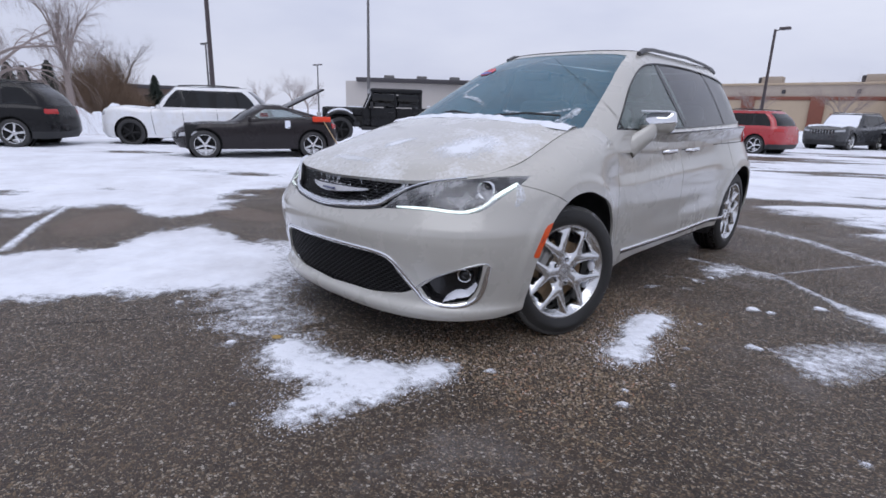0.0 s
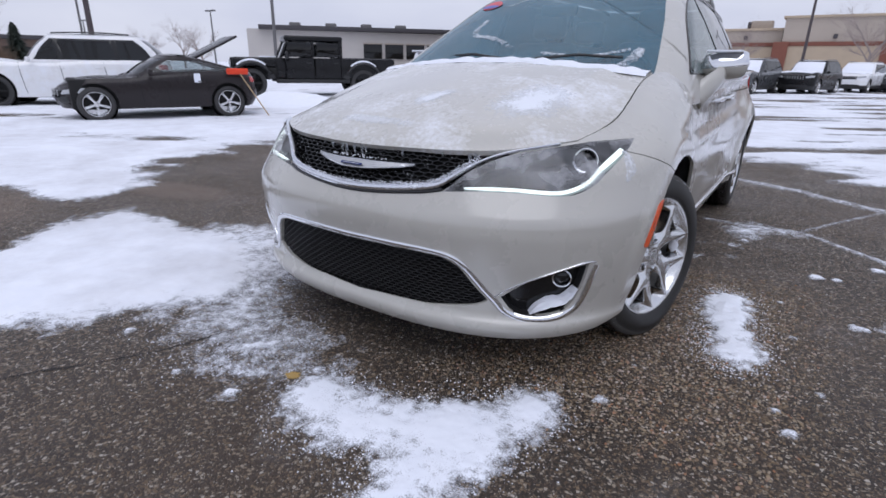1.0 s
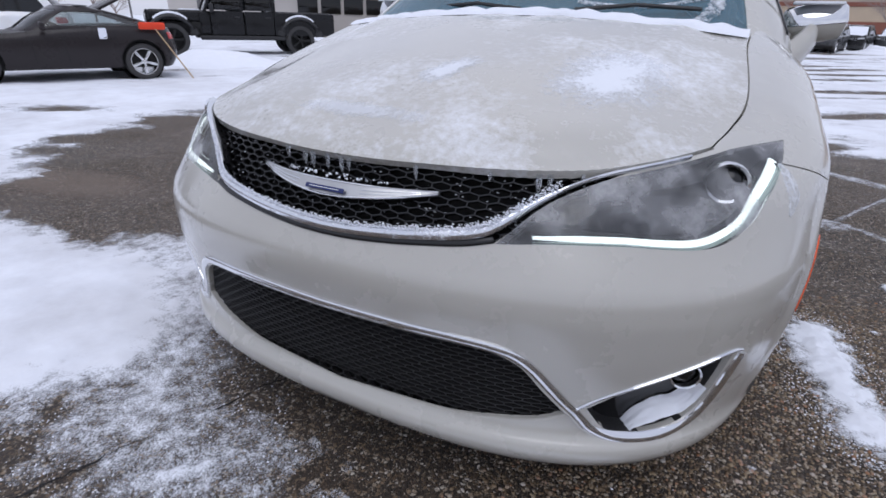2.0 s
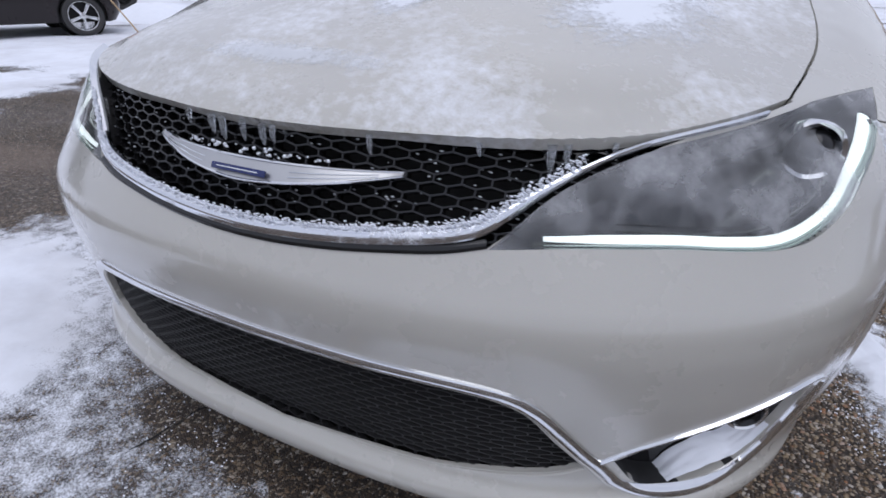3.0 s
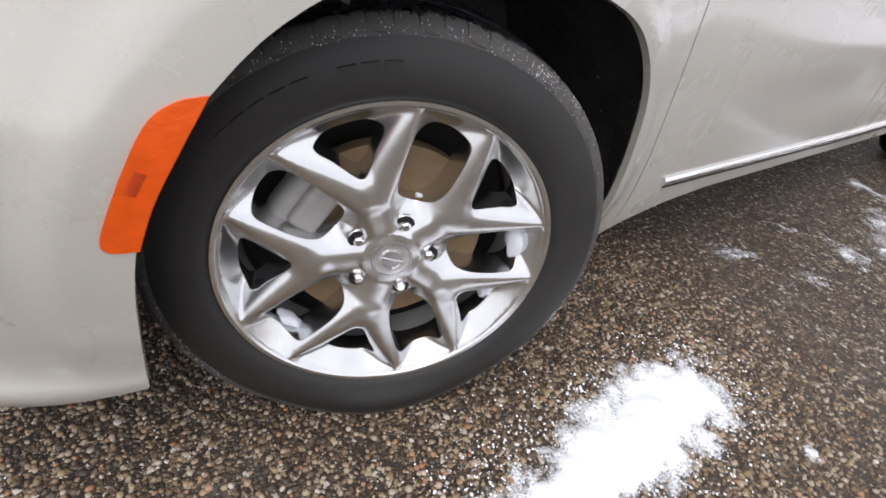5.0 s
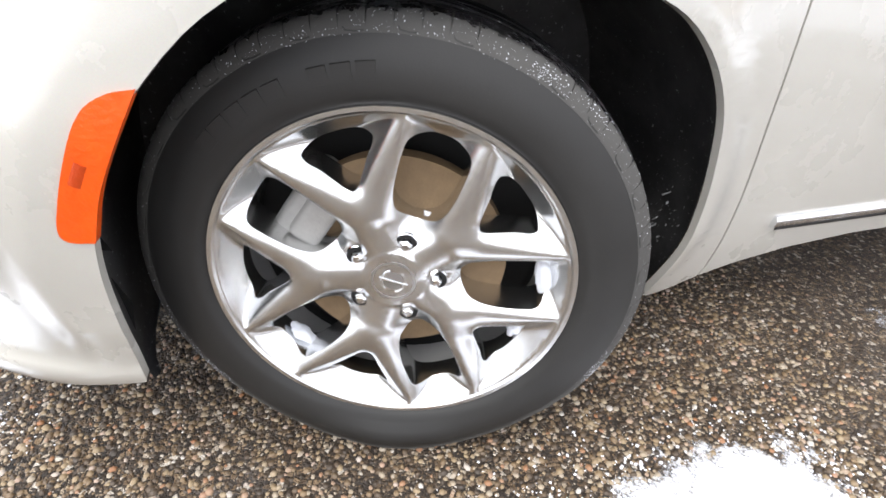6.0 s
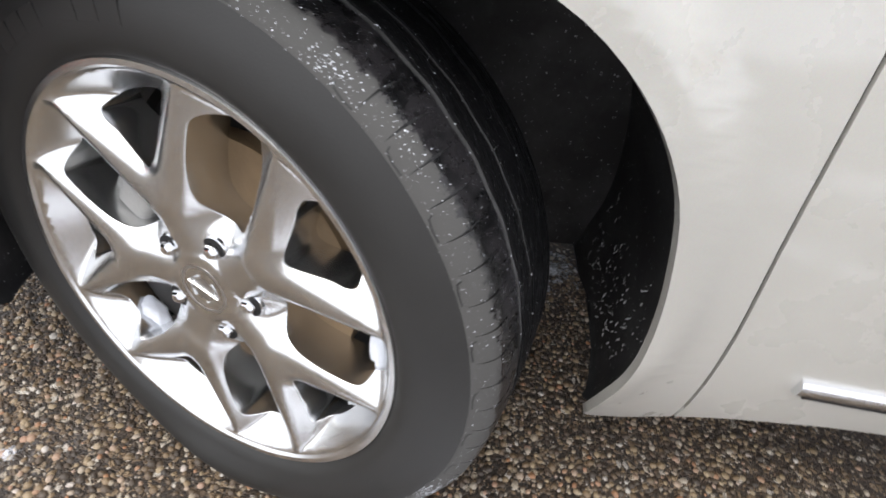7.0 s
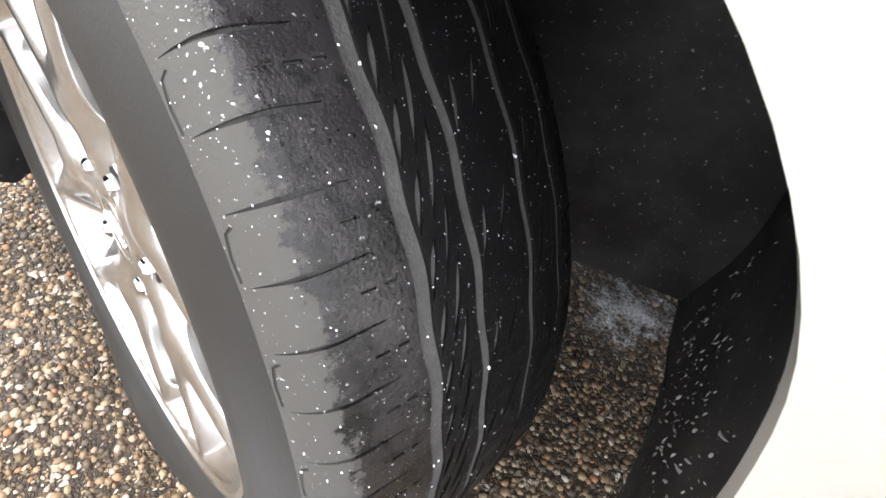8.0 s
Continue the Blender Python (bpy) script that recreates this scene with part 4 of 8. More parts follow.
# the hood's front lip runs nearly level over the grille, then climbs along the lamp
lip_line = body.flat(0, loop_through([(0.0, 0.872), (0.236, 0.874), (0.329, 0.8745), (0.411, 0.876), (0.486, 0.879), (0.554, 0.884), (0.622, 0.895), (0.673, 0.904), (0.736, 0.914), (0.792, 0.9185)], 6, False))


def lip(a):
    a = np.asarray(a, float)
    k = np.clip((a - 0.66) / 0.15, 0, 1)
    k = k * (2 - k)
    return (1 - k) * np.interp(a, lip_line[:, 0], lip_line[:, 1]) + k * body.ztop(a)


ga = np.concatenate([np.linspace(0, 1, 62), np.linspace(1.02, 2, 90), np.linspace(2.06, 3, 18)])
gz = np.linspace(0.17, 1.2, 46)
GA, GZ = np.meshgrid(ga, gz)
low_z = lambda a: np.interp(body.at(a, 0 * a + 0.22)[:, 1], [0.0, 0.2, 0.45, 0.6, 1.4, 1.475, 1.50, 1.54, 1.59, 1.65, 1.74, 1.9, 3.6, 4.5, 5.2], [0.184, 0.189, 0.206, 0.236, 0.245, 0.193, 0.192, 0.203, 0.229, 0.256, 0.280, 0.294, 0.29, 0.27, 0.28])
keep = (GZ < lip(GA) - 0.012) & (GZ > low_z(GA.ravel()).reshape(GA.shape) + 0.01)
grid = np.stack([GA[keep], GZ[keep]], 1)
# finer points round the wheel arches
round_arch = []
for cy in (1.02, 3.97):
    for d in (0.44, 0.455, 0.47, 0.482, 0.494, 0.506, 0.518, 0.53, 0.545):
        ring_ = body.flat(1, [(cy - d * math.cos(t), 0.40 + d * math.sin(t)) for t in np.linspace(-0.1, math.pi + 0.1, 70)])
        round_arch.append(ring_[(ring_[:, 1] < lip(ring_[:, 0]) - 0.012) & (ring_[:, 1] > 0.30)])
grid = np.concatenate([grid] + round_arch)
rim_a = np.concatenate([np.linspace(0, 1, 160), np.linspace(1.01, 2, 180), np.linspace(2.03, 3, 40)])
rim_top = np.stack([rim_a, lip(rim_a)], 1)
rim_low = np.stack([rim_a, low_z(rim_a)], 1)
clip_a = lambda line: np.stack([line[:, 0].clip(0, 3), np.minimum(line[:, 1], lip(line[:, 0].clip(0, 3)))], 1)
pts, tris = carve(grid, [(rim_top, False), (rim_low, False)] + [(clip_a(o), True) for o in (lamp, grille, lower, fog, arch, rear_arch, marker, *seams)])
mid = pts[tris].mean(1)
out = (mid[:, 1] > lip(mid[:, 0])) | (mid[:, 1] < low_z(mid[:, 0]))
hole = {k: inside(mid, o) for k, o in dict(lamp=lamp, grille=grille, lower=lower, fog=fog, arch=arch, rear=rear_arch, marker=marker).items()}
gap = np.zeros(len(mid), bool)
for o in seams:
    gap |= inside(mid, o)
paint = ~out & ~gap
for h in hole.values():
    paint &= ~h
py = body.at(mid[:, 0], mid[:, 1])[:, 1]
line_y = lambda yz, z: np.interp(z, [p[1] for p in yz][::-1], [p[0] for p in yz][::-1])
above = (mid[:, 1] > np.interp(py, [0.585, 0.653, 0.75, 0.86], [0.878, 0.858, 0.822, 0.772]))
nose_side = (py < 0.62) | ((py < 0.9) & ~above)
door1 = line_y([(1.612, 1.2), (1.558, 0.98), (1.542, 0.80), (1.551, 0.60), (1.575, 0.40), (1.598, 0.12)], mid[:, 1])
door2 = line_y([(2.62, 1.2), (2.60, 0.80), (2.62, 0.45), (2.64, 0.12)], mid[:, 1])
door3 = line_y([(3.68, 1.2), (3.70, 0.80), (3.66, 0.55), (3.60, 0.12)], mid[:, 1])
sill = np.zeros(len(mid), bool)
bump_ = paint & nose_side & ~(above & (py > 0.585))
panel("front_bumper", body, pts, tris, bump_, M["paint"], van, sides=(1, -1))
for side in (1, -1):
    panel("fender", body, pts, tris, paint & ~bump_ & (py < door1) & ~sill, M["paint"], van, sides=(side,))
    front_door = panel("front_door", body, pts, tris, paint & (py >= door1) & (py < door2) & ~sill, M["paint"], van, sides=(side,))
    slide_door = panel("sliding_door", body, pts, tris, paint & (py >= door2) & (py < door3) & ~sill, M["paint"], van, sides=(side,))
    panel("quarter_panel", body, pts, tris, paint & (py >= door3) & ~sill, M["paint"], van, sides=(side,))
    panel("side_marker", body, pts, tris, hole["marker"] & ~out, M["amber"], van, "orange side reflector", offset=0.003, sides=(side,))
    part("marker_core", ribbon(body, body.flat(1, loop_through([(0.634, 0.592), (0.642, 0.606), (0.648, 0.616)], 4, False)), 0.018, 0.0040, sides=(side,)), M["amber_dark"], van, "darker bulb chamber of the reflector")
    # headlamp
    hl = panel("headlamp", body, pts, tris, hole["lamp"] & ~out, M["lens"], van, "frosted headlamp with a lit white edge strip", thick=0.02, offset=-0.001, sides=(side,))
    hl.visible_shadow = False
    bowl = panel("lamp_bowl", body, pts, tris, hole["lamp"] & ~out, M["black_gloss"], hl, thick=0.0, offset=-0.105, sides=(side,))
    part("lamp_wall", sunk(body, lamp, 0.106, (side,), -0.004), M["black_plastic"], hl)
    edge_line = smooth_az(body, 1, [(0.150, 0.7535), (0.183, 0.7565), (0.224, 0.7565), (0.264, 0.7515), (0.303, 0.749), (0.342, 0.756), (0.398, 0.780), (0.452, 0.818), (0.522, 0.852), (0.598, 0.882)], 6, False)
    strip_w = np.interp(np.linspace(0, 1, len(edge_line)), [0, 0.1, 0.6, 0.85, 1], [0.008, 0.014, 0.019, 0.032, 0.026])
    part("light_strip", ribbon(Inner(body, 0.010), edge_line + [0, 0.0035], strip_w * 0.92, 0.004, sides=(side,)), M["lamp_on"], hl, "lit white light strip")
    for k, (low, wide_) in enumerate(((0.0045, 0.30), (0.0082, 0.22))):
        part("strip_lens", ribbon(Inner(body, 0.007 - 0.002 * k), edge_line - [0, low], strip_w * wide_, 0.003, sides=(side,)), M["strip_lens"], hl, "clear greenish lens edge")
    part("lamp_trim", ribbon(Inner(body, 0.036), body.flat(1, loop_through([(0.20, 0.775), (0.30, 0.768), (0.38, 0.79), (0.46, 0.835), (0.54, 0.872)], 6, False)), 0.016, 0.006, sides=(side,)), M["black_gloss"], hl)
    a_ = body.find(1, 0.445, 0.862)
    c_, n_v = body.at(a_, 0.862), body.normal(a_, 0.862)
    eye = Vector((0.780 * side, 0.458, 0.848))
    aim = Vector((0.25 * side, -1, 0.05)).normalized().to_track_quat("X", "Z").to_matrix().to_4x4()
    ring = lathe([(0.033, -0.02), (0.037, 0.010), (0.043, 0.014), (0.046, 0.006), (0.044, -0.02)], 32)
    ring.transform(Matrix.Translation(eye) @ aim)
    part("projector_ring", ring, M["chrome"], hl)
    ball = lathe([(0.0, 0.024), (0.012, 0.022), (0.024, 0.015), (0.032, 0.004), (0.033, -0.02)], 32)
    ball.transform(Matrix.Translation(eye) @ aim)
    part("projector_lens", ball, M["black_gloss"], hl)
    # fog lamp pocket
    fogp = part("fog_pocket", join(sunk(body, fog, 0.05, (side,), 0.0)), M["black_plastic"], van)
    panel("pocket_back", body, pts, tris, hole["fog"] & ~out, M["black_gloss"], fogp, thick=0, offset=-0.048, sides=(side,))
    a_ = body.find(0, 0.804, 0.434)
    c_, n_v = body.at(a_, 0.434), body.normal(a_, 0.434)
    fl = Vector(c_ - n_v * 0.03)
    fl.x *= side
    aim = Vector((0.45 * side, -1, 0)).normalized().to_track_quat("X", "Z").to_matrix().to_4x4()
    fring = lathe([(0.026, -0.03), (0.030, 0.016), (0.034, 0.018), (0.036, 0.010), (0.036, -0.03)], 28)
    fring.transform(Matrix.Translation(fl) @ aim)
    part("fog_ring", fring, M["chrome"], fogp)
    fball = lathe([(0.0, 0.012), (0.015, 0.010), (0.026, 0.002), (0.027, -0.02)], 28)
    fball.transform(Matrix.Translation(fl) @ aim)
    part("fog_lens", fball, M["black_gloss"], fogp)
    part("fog_trim", ribbon(body, body.flat(0, loop_through([(0.575, 0.345), (0.598, 0.366), (0.635, 0.397), (0.690, 0.431), (0.750, 0.462), (0.806, 0.487), (0.850, 0.505), (0.872, 0.509), (0.884, 0.505)], 6, False)), 0.007, 0.006, sides=(side,)), M["chrome"], van, "thin chrome strip")
    # chrome sweep from the lower grille round the fog lamp
    sweep = loop_through([(0.000, 0.523), (0.130, 0.525), (0.240, 0.525), (0.330, 0.524), (0.410, 0.518), (0.455, 0.506), (0.485, 0.486), (0.508, 0.460), (0.535, 0.420), (0.562, 0.380), (0.583, 0.353), (0.602, 0.325), (0.623, 0.299), (0.660, 0.282), (0.708, 0.276), (0.764, 0.277), (0.802, 0.289), (0.834, 0.323), (0.857, 0.385), (0.873, 0.450), (0.885, 0.496)], 8, False)
    wid = np.interp(np.linspace(0, 1, len(sweep)), [0, 0.25, 0.4, 0.5, 0.58, 0.7, 0.85, 0.95, 1.0], [0.026, 0.026, 0.028, 0.030, 0.029, 0.027, 0.028, 0.029, 0.022])
    part("chrome_sweep", ribbon(body, body.flat(0, sweep), wid, 0.009, sides=(side,)), M["chrome"], van, "bright chrome trim")
    part("rocker_strip", ribbon(body, body.flat(1, np.stack([np.linspace(1.676, 3.62, 60), np.interp(np.linspace(1.676, 3.62, 60), [1.66, 2.6, 3.62], [0.364, 0.350, 0.360])], 1)), 0.026, 0.011, sides=(side,)), M["chrome"], van, "chrome sill strip")
    # a thin black line runs just below the chrome sill strip
    low_y = np.linspace(1.695, 3.60, 60)
    part("sill_line", ribbon(body, body.flat(1, np.stack([low_y, np.interp(low_y, [1.66, 2.6, 3.62], [0.346, 0.332, 0.342])], 1)), 0.011, 0.004, sides=(side,)), M["black_plastic"], van, "thin black line under the chrome sill strip")
    part("belt_strip", ribbon(body, np.stack([np.linspace(body.find(1, 1.62, 1.08), body.find(1, 4.42, 1.14), 60), body.ztop(np.linspace(body.find(1, 1.62, 1.08), body.find(1, 4.42, 1.14), 60)) - 0.006], 1), 0.014, 0.006, sides=(side,)), M["black_gloss"], van)
    # wheel houses
    for name, outline, cy in (("arch", arch, 1.02), ("rear", rear_arch, 3.97)):
        P, N = body.at(outline[:, 0], outline[:, 1]), body.normal(outline[:, 0], outline[:, 1])
        bm = bmesh.new()
        rows = []
        for depth, grow in ((0.020, 0.003), (0.028, 0.008), (0.05, 0.016), (0.085, 0.024), (0.12, 0.029), (0.18, 0.032), (0.25, 0.033), (0.35, 0.033), (0.44, 0.030)):
            row = []
            for p in P:
                r = np.array([p[1] - cy, p[2] - 0.385])
                r = r / (np.linalg.norm(r) + 1e-9) * grow
                row.append(bm.verts.new(((p[0] - depth) * side, p[1] + r[0], max(p[2] + r[1], 0.195 if depth < 0.3 else 0.165))))
            rows.append(row)
        for A, B in zip(rows, rows[1:]):
            for i in range(len(P)):
                if P[i][2] < 0.15 and P[(i + 1) % len(P)][2] < 0.15:
                    continue
                bm.faces.new((A[i], A[(i + 1) % len(P)], B[(i + 1) % len(P)], B[i]))
        bm.faces.new(rows[-1])
        part("wheel_house", bm, M["liner"], van, "black wheel-arch liner flecked with snow", 70)

# frozen slush smeared on the liner behind the front wheel
rnd = random.Random(8)
bm = bmesh.new()
for k in range(230):
    x, z = rnd.uniform(0.58, 0.92), min(0.225 + abs(rnd.gauss(0, 0.085)), 0.55)
    q, tall = rnd.triangular(0.0005, 0.0030, 0.0009), rnd.uniform(1.0, 5.0)
    lean = rnd.uniform(0.0, 0.9)
    vs = [bm.verts.new((x + q * math.cos(a) * rnd.uniform(0.5, 1.2) + lean * q * tall * math.sin(a), 1.500, z + q * tall * math.sin(a) * rnd.uniform(0.6, 1.1))) for a in (0.2, 1.2, 2.2, 3.3, 4.2, 5.3)]
    top = bm.verts.new((x, 1.500 - q * 0.5, z))
    for i in range(6):
        bm.faces.new((vs[i], vs[(i + 1) % 6], top))
ob = part("liner_slush", bm, M["slush"], van, "frozen slush smeared on the arch liner", smooth=0)
ob["kind"] = "stuff"

# grille: dark strip, chrome wing, net
net1 = np.concatenate([gl, gu[1:], [[gu[-1][0], float(lip(gu[-1][0]))], [0.35, float(lip(0.35))], [-0.01, float(lip(0))], [-0.01, 0.7]]])
g_ob = put("grille", honeycomb(body, net1, 0.042, 0.0180, 0.026, 0.0052), M["black_gloss"], van, "black honeycomb grille with ice in it")
# near-black sheets behind both nets stand in for the shaded depth there
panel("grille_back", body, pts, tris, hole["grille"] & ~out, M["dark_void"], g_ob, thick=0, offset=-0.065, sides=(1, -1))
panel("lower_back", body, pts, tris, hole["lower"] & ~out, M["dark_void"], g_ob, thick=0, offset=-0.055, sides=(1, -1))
put("lower_grille", honeycomb(body, lower, 0.040, 0.0160, 0.012, 0.0046), M["black_plastic"], van, "black honeycomb lower grille")
low_rim = body.flat(0, loop_through([(0.000, 0.272), (0.090, 0.276), (0.200, 0.280), (0.320, 0.283), (0.390, 0.290), (0.475, 0.303), (0.530, 0.318), (0.570, 0.340)], 6, False))
lr_p, lr_n = body.at(low_rim[:, 0], low_rim[:, 1]), body.normal(low_rim[:, 0], low_rim[:, 1])
lr_n[:, 2] = 0
chin = bmesh.new()
for side in (1, -1):
    m_ = np.array([side, 1, 1])
    rows = [[chin.verts.new(tuple((p + [0, 0, dz] - q * d) * m_)) for p, q in zip(lr_p, lr_n)] for d, dz in ((-0.001, -0.004), (0.003, 0.001), (0.009, 0.001))]
    for A, B in zip(rows, rows[1:]):
        for i in range(len(A) - 1):
            chin.faces.new((A[i], A[i + 1], B[i + 1], B[i]))
part("chin_ledge", chin, M["paint"], van)
part("grille_lip", ribbon(body, np.concatenate([gl + [0, 0.006]]), 0.015, 0.005, sides=(1, -1)), M["black_gloss"], van)
wing = loop_through([(0.0, 0.721), (0.064, 0.723), (0.162, 0.730), (0.248, 0.739), (0.328, 0.750), (0.372, 0.762), (0.404, 0.782), (0.441, 0.811), (0.494, 0.845), (0.556, 0.872), (0.622, 0.8875), (0.70, 0.901)], 8, False)
wing_w = np.interp(np.linspace(0, 1, len(wing)), [0, 0.45, 0.6, 0.75, 1.0], [0.028, 0.028, 0.020, 0.010, 0.008])
for side in (1, -1):
    part("grille_wing", ribbon(body, body.flat(0, wing), wing_w, 0.012, sides=(side,)), M["icy_chrome"], van, "chrome grille wing under rime")

# near-black strips sunk in the body gaps paint in the shade of their depth
for line in seam_lines:
    for side in (1, -1):
        part("gap_shade", ribbon(Inner(body, 0.006), body.flat(1, line), 0.012, 0.001, sides=(side,)), M["dark_void"], van, "near-black strip standing in for shade in a body gap")

# hood: a sheet whose rim is the skin's top edge
a_end = float(body.find(1, 1.30, body.ztop(body.find(1, 1.30, 1.1)) - 0.001))
ra = np.linspace(0, a_end, 120)
edge3 = body.at(ra, lip(ra))
edge = edge3[:, :2]
edge = edge - np.stack([np.interp(ra, [0, 0.35, 0.6, a_end], [0, 0.001, 0.004, 0.005]), -np.interp(ra, [0, 0.4, 0.7, a_end], [0.0, 0.001, 0.002, 0.0])], 1)
cowl = [(edge[-1][0] * k, 1.30 - 0.09 * (1 - k**2)) for k in np.linspace(1, 0, 24)[1:]]
rim = np.concatenate([edge, cowl])
rim[:, 0] = rim[:, 0].clip(0)
gx, gy = np.meshgrid(np.linspace(0, 0.85, 46), np.linspace(0.08, 1.42, 70))
hp, ht = carve(np.stack([gx.ravel(), gy.ravel()], 1), [(rim, True)])
ht = ht[inside(hp[ht].mean(1), rim)]


def hood_at(p):
    # two soft ridges run back from the grille
    ridge = 0.006 * np.exp(-((p[:, 0] - 0.50 - 0.06 * p[:, 1]) / 0.05) ** 2) * np.clip((p[:, 1] - 0.3) / 0.4, 0, 1)
    z = hood_z(p[:, 0], p[:, 1]) + ridge + 0.002
    # the sheet rolls down to its lip along the front
    s = np.hypot(p[:, None, 0] - lip_xy[:, 0], p[:, None, 1] - lip_xy[:, 1])
    w = np.exp(-((s - s.min(1, keepdims=True)) / 0.02))
    z = z + (w * lip_dz).sum(1) / w.sum(1) * np.exp(-(s.min(1) / 0.065) ** 2)
    return np.stack([p[:, 0], p[:, 1], z], 1)


lip_xy = edge[::2]
lip_dz = lip(ra)[::2] - hood_z(lip_xy[:, 0], lip_xy[:, 1]) - 0.002
lip_dz = lip_dz * np.clip((0.85 - ra[::2]) / 0.1, 0, 1)
e = 1e-3
hn = np.cross(hood_at(hp + [e, 0]) - hood_at(hp - [e, 0]), hood_at(hp + [0, e]) - hood_at(hp - [0, e]))
hn /= np.linalg.norm(hn, axis=1, keepdims=True)
hv, htri, hnn = skin(hood_at(hp), hn, ht, 0.02, 0.0, (1, -1))
put("hood", mesh_from("hood", hv, htri, hnn), M["hood_paint"], van, "beige-white hood dusted with frost")

# thicker frost left on the hood in two blown patches
def frost_patch(cx, cy, rx, ry, turn, most):
    n = Nodes("blown frost")
    ln = n.add("VectorMath")
    n.plug(ln, "0", n.add("Mapping", Vector=n.where(), Scale=(1 / rx, 1 / ry, 0.0)).outputs["Vector"])
    ln.operation = "LENGTH"
    k = n.math("ADD", n.math("SUBTRACT", 1.0, ln.outputs["Value"]), n.math("ADD", n.math("MULTIPLY", n.math("SUBTRACT", n.noise(9, 4, 0.6), 0.5), 1.1), n.math("MULTIPLY", n.math("SUBTRACT", n.noise(70, 6, 0.75), 0.5), 1.3)))
    mat = n.done(Base_Color=(0.84, 0.87, 0.92), Roughness=0.8, Alpha=n.ramp(k, (0.05, 0.0), (0.65, most)), Normal=n.bump(n.noise(140, 4, 0.7), 0.5, 0.003))
    g = np.linspace(-1.5, 1.5, 26)
    gx_, gy_ = np.meshgrid(g * rx, g * ry)
    c, s = math.cos(radians(turn)), math.sin(radians(turn))
    flat_ = np.stack([cx + gx_.ravel() * c - gy_.ravel() * s, cy + gx_.ravel() * s + gy_.ravel() * c], 1)
    zz = hood_at(np.stack([np.abs(flat_[:, 0]), flat_[:, 1]], 1))[:, 2] + 0.0012
    z0 = float(zz.mean())
    me = bpy.data.meshes.new("hood_frost")
    me.from_pydata([(x, y, z - z0) for x, y, z in zip(gx_.ravel(), gy_.ravel(), zz)], [], [(j * 26 + i, j * 26 + i + 1, j * 26 + i + 27, j * 26 + i + 26) for j in range(25) for i in range(25)])
    me.polygons.foreach_set("use_smooth", [True] * len(me.polygons))
    put("hood_frost", me, mat, van, "patch of white frost").matrix_basis = Matrix.Translation((cx, cy, z0)) @ Matrix.Rotation(radians(turn), 4, "Z")


frost_patch(0.47, 0.64, 0.15, 0.24, -12, 0.95)
frost_patch(0.08, 0.52, 0.055, 0.12, -22, 0.9)
frost_patch(-0.05, 0.27, 0.22, 0.035, 0, 0.6)

# near-black sheet behind the gaps, added so that they show as shaded depth
LA, LZ = np.meshgrid(np.linspace(0, 3, 110), np.linspace(0.26, 1.0, 14))
LZ = np.minimum(LZ, lip(LA) - 0.03)
lp, ln = body.at(LA, LZ), body.normal(LA, LZ)
depth = 0.03 + 0.05 * (LA < 1)
lp = lp - ln * depth[..., None]
wide_arch, wide_rear = inset(arch, -0.015), inset(rear_arch, -0.015)
q_ = []
W_ = LA.shape[1]
for j in range(LA.shape[0] - 1):
    for i in range(W_ - 1):
        c = np.array([[LA[j:j + 2, i:i + 2].mean(), LZ[j:j + 2, i:i + 2].mean()]])
        box_ = np.array([[LA[j + u, i + w], LZ[j + u, i + w]] for u in (0, 1) for w in (0, 1)])
        box_ = np.concatenate([box_, c, box_ * 0.5 + c * 0.5])
        if inside(box_, wide_arch).any() or inside(box_, wide_rear).any() or inside(c, inset(lamp, -0.03))[0] or inside(c, inset(fog, -0.03))[0]:
            continue
        q_.append((j * W_ + i, j * W_ + i + 1, (j + 1) * W_ + i + 1, (j + 1) * W_ + i))
lv = lp.reshape(-1, 3)
both = np.concatenate([lv, lv * [-1, 1, 1]])
me = bpy.data.meshes.new("inner_body")
me.from_pydata([tuple(v) for v in both], [], q_ + [tuple(len(lv) + i for i in f[::-1]) for f in q_])
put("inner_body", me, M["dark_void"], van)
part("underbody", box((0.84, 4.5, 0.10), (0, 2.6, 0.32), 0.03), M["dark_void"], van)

# cabin
dlo = loop_through([(1.58, 1.145, 0), (1.73, 1.25), (1.98, 1.42), (2.22, 1.545), (2.42, 1.598), (2.9, 1.628), (3.6, 1.628), (4.15, 1.60), (4.48, 1.545), (4.60, 1.44), (4.62, 1.27), (4.56, 1.215), (4.05, 1.185), (3.0, 1.160), (2.2, 1.142)], 8)
dlo_a = cabin.flat(1, dlo)
ws_a = np.array([[-0.02, 1.0], [0.60, 1.0], [0.60, 1.12], [0.615, 1.3], [0.63, 1.5], [0.65, 1.655], [0.50, 1.668], [0.25, 1.675], [-0.02, 1.677]])
ws_a = loop_through([(*p, 0) for p in ws_a], 6)
pill = [cabin.flat(1, strip(np.array([(y0, 1.06), (y1, 1.66)]), w)) for y0, y1, w in ((2.80, 2.62, 0.06), (3.86, 3.72, 0.055), (1.86, 1.80, 0.035))]
pill = [np.stack([p[:, 0].clip(0, 3), p[:, 1]], 1) for p in pill]
CA, CZ = np.meshgrid(np.concatenate([np.linspace(0, 1, 40), np.linspace(1.02, 2, 60), np.linspace(2.1, 3, 14)]), np.linspace(1.0, 1.70, 34))
ca = np.concatenate([np.linspace(0, 1, 90), np.linspace(1.01, 2, 110), np.linspace(2.03, 3, 30)])
fixed = lambda o: np.stack([o[:, 0].clip(0, 3), o[:, 1]], 1)
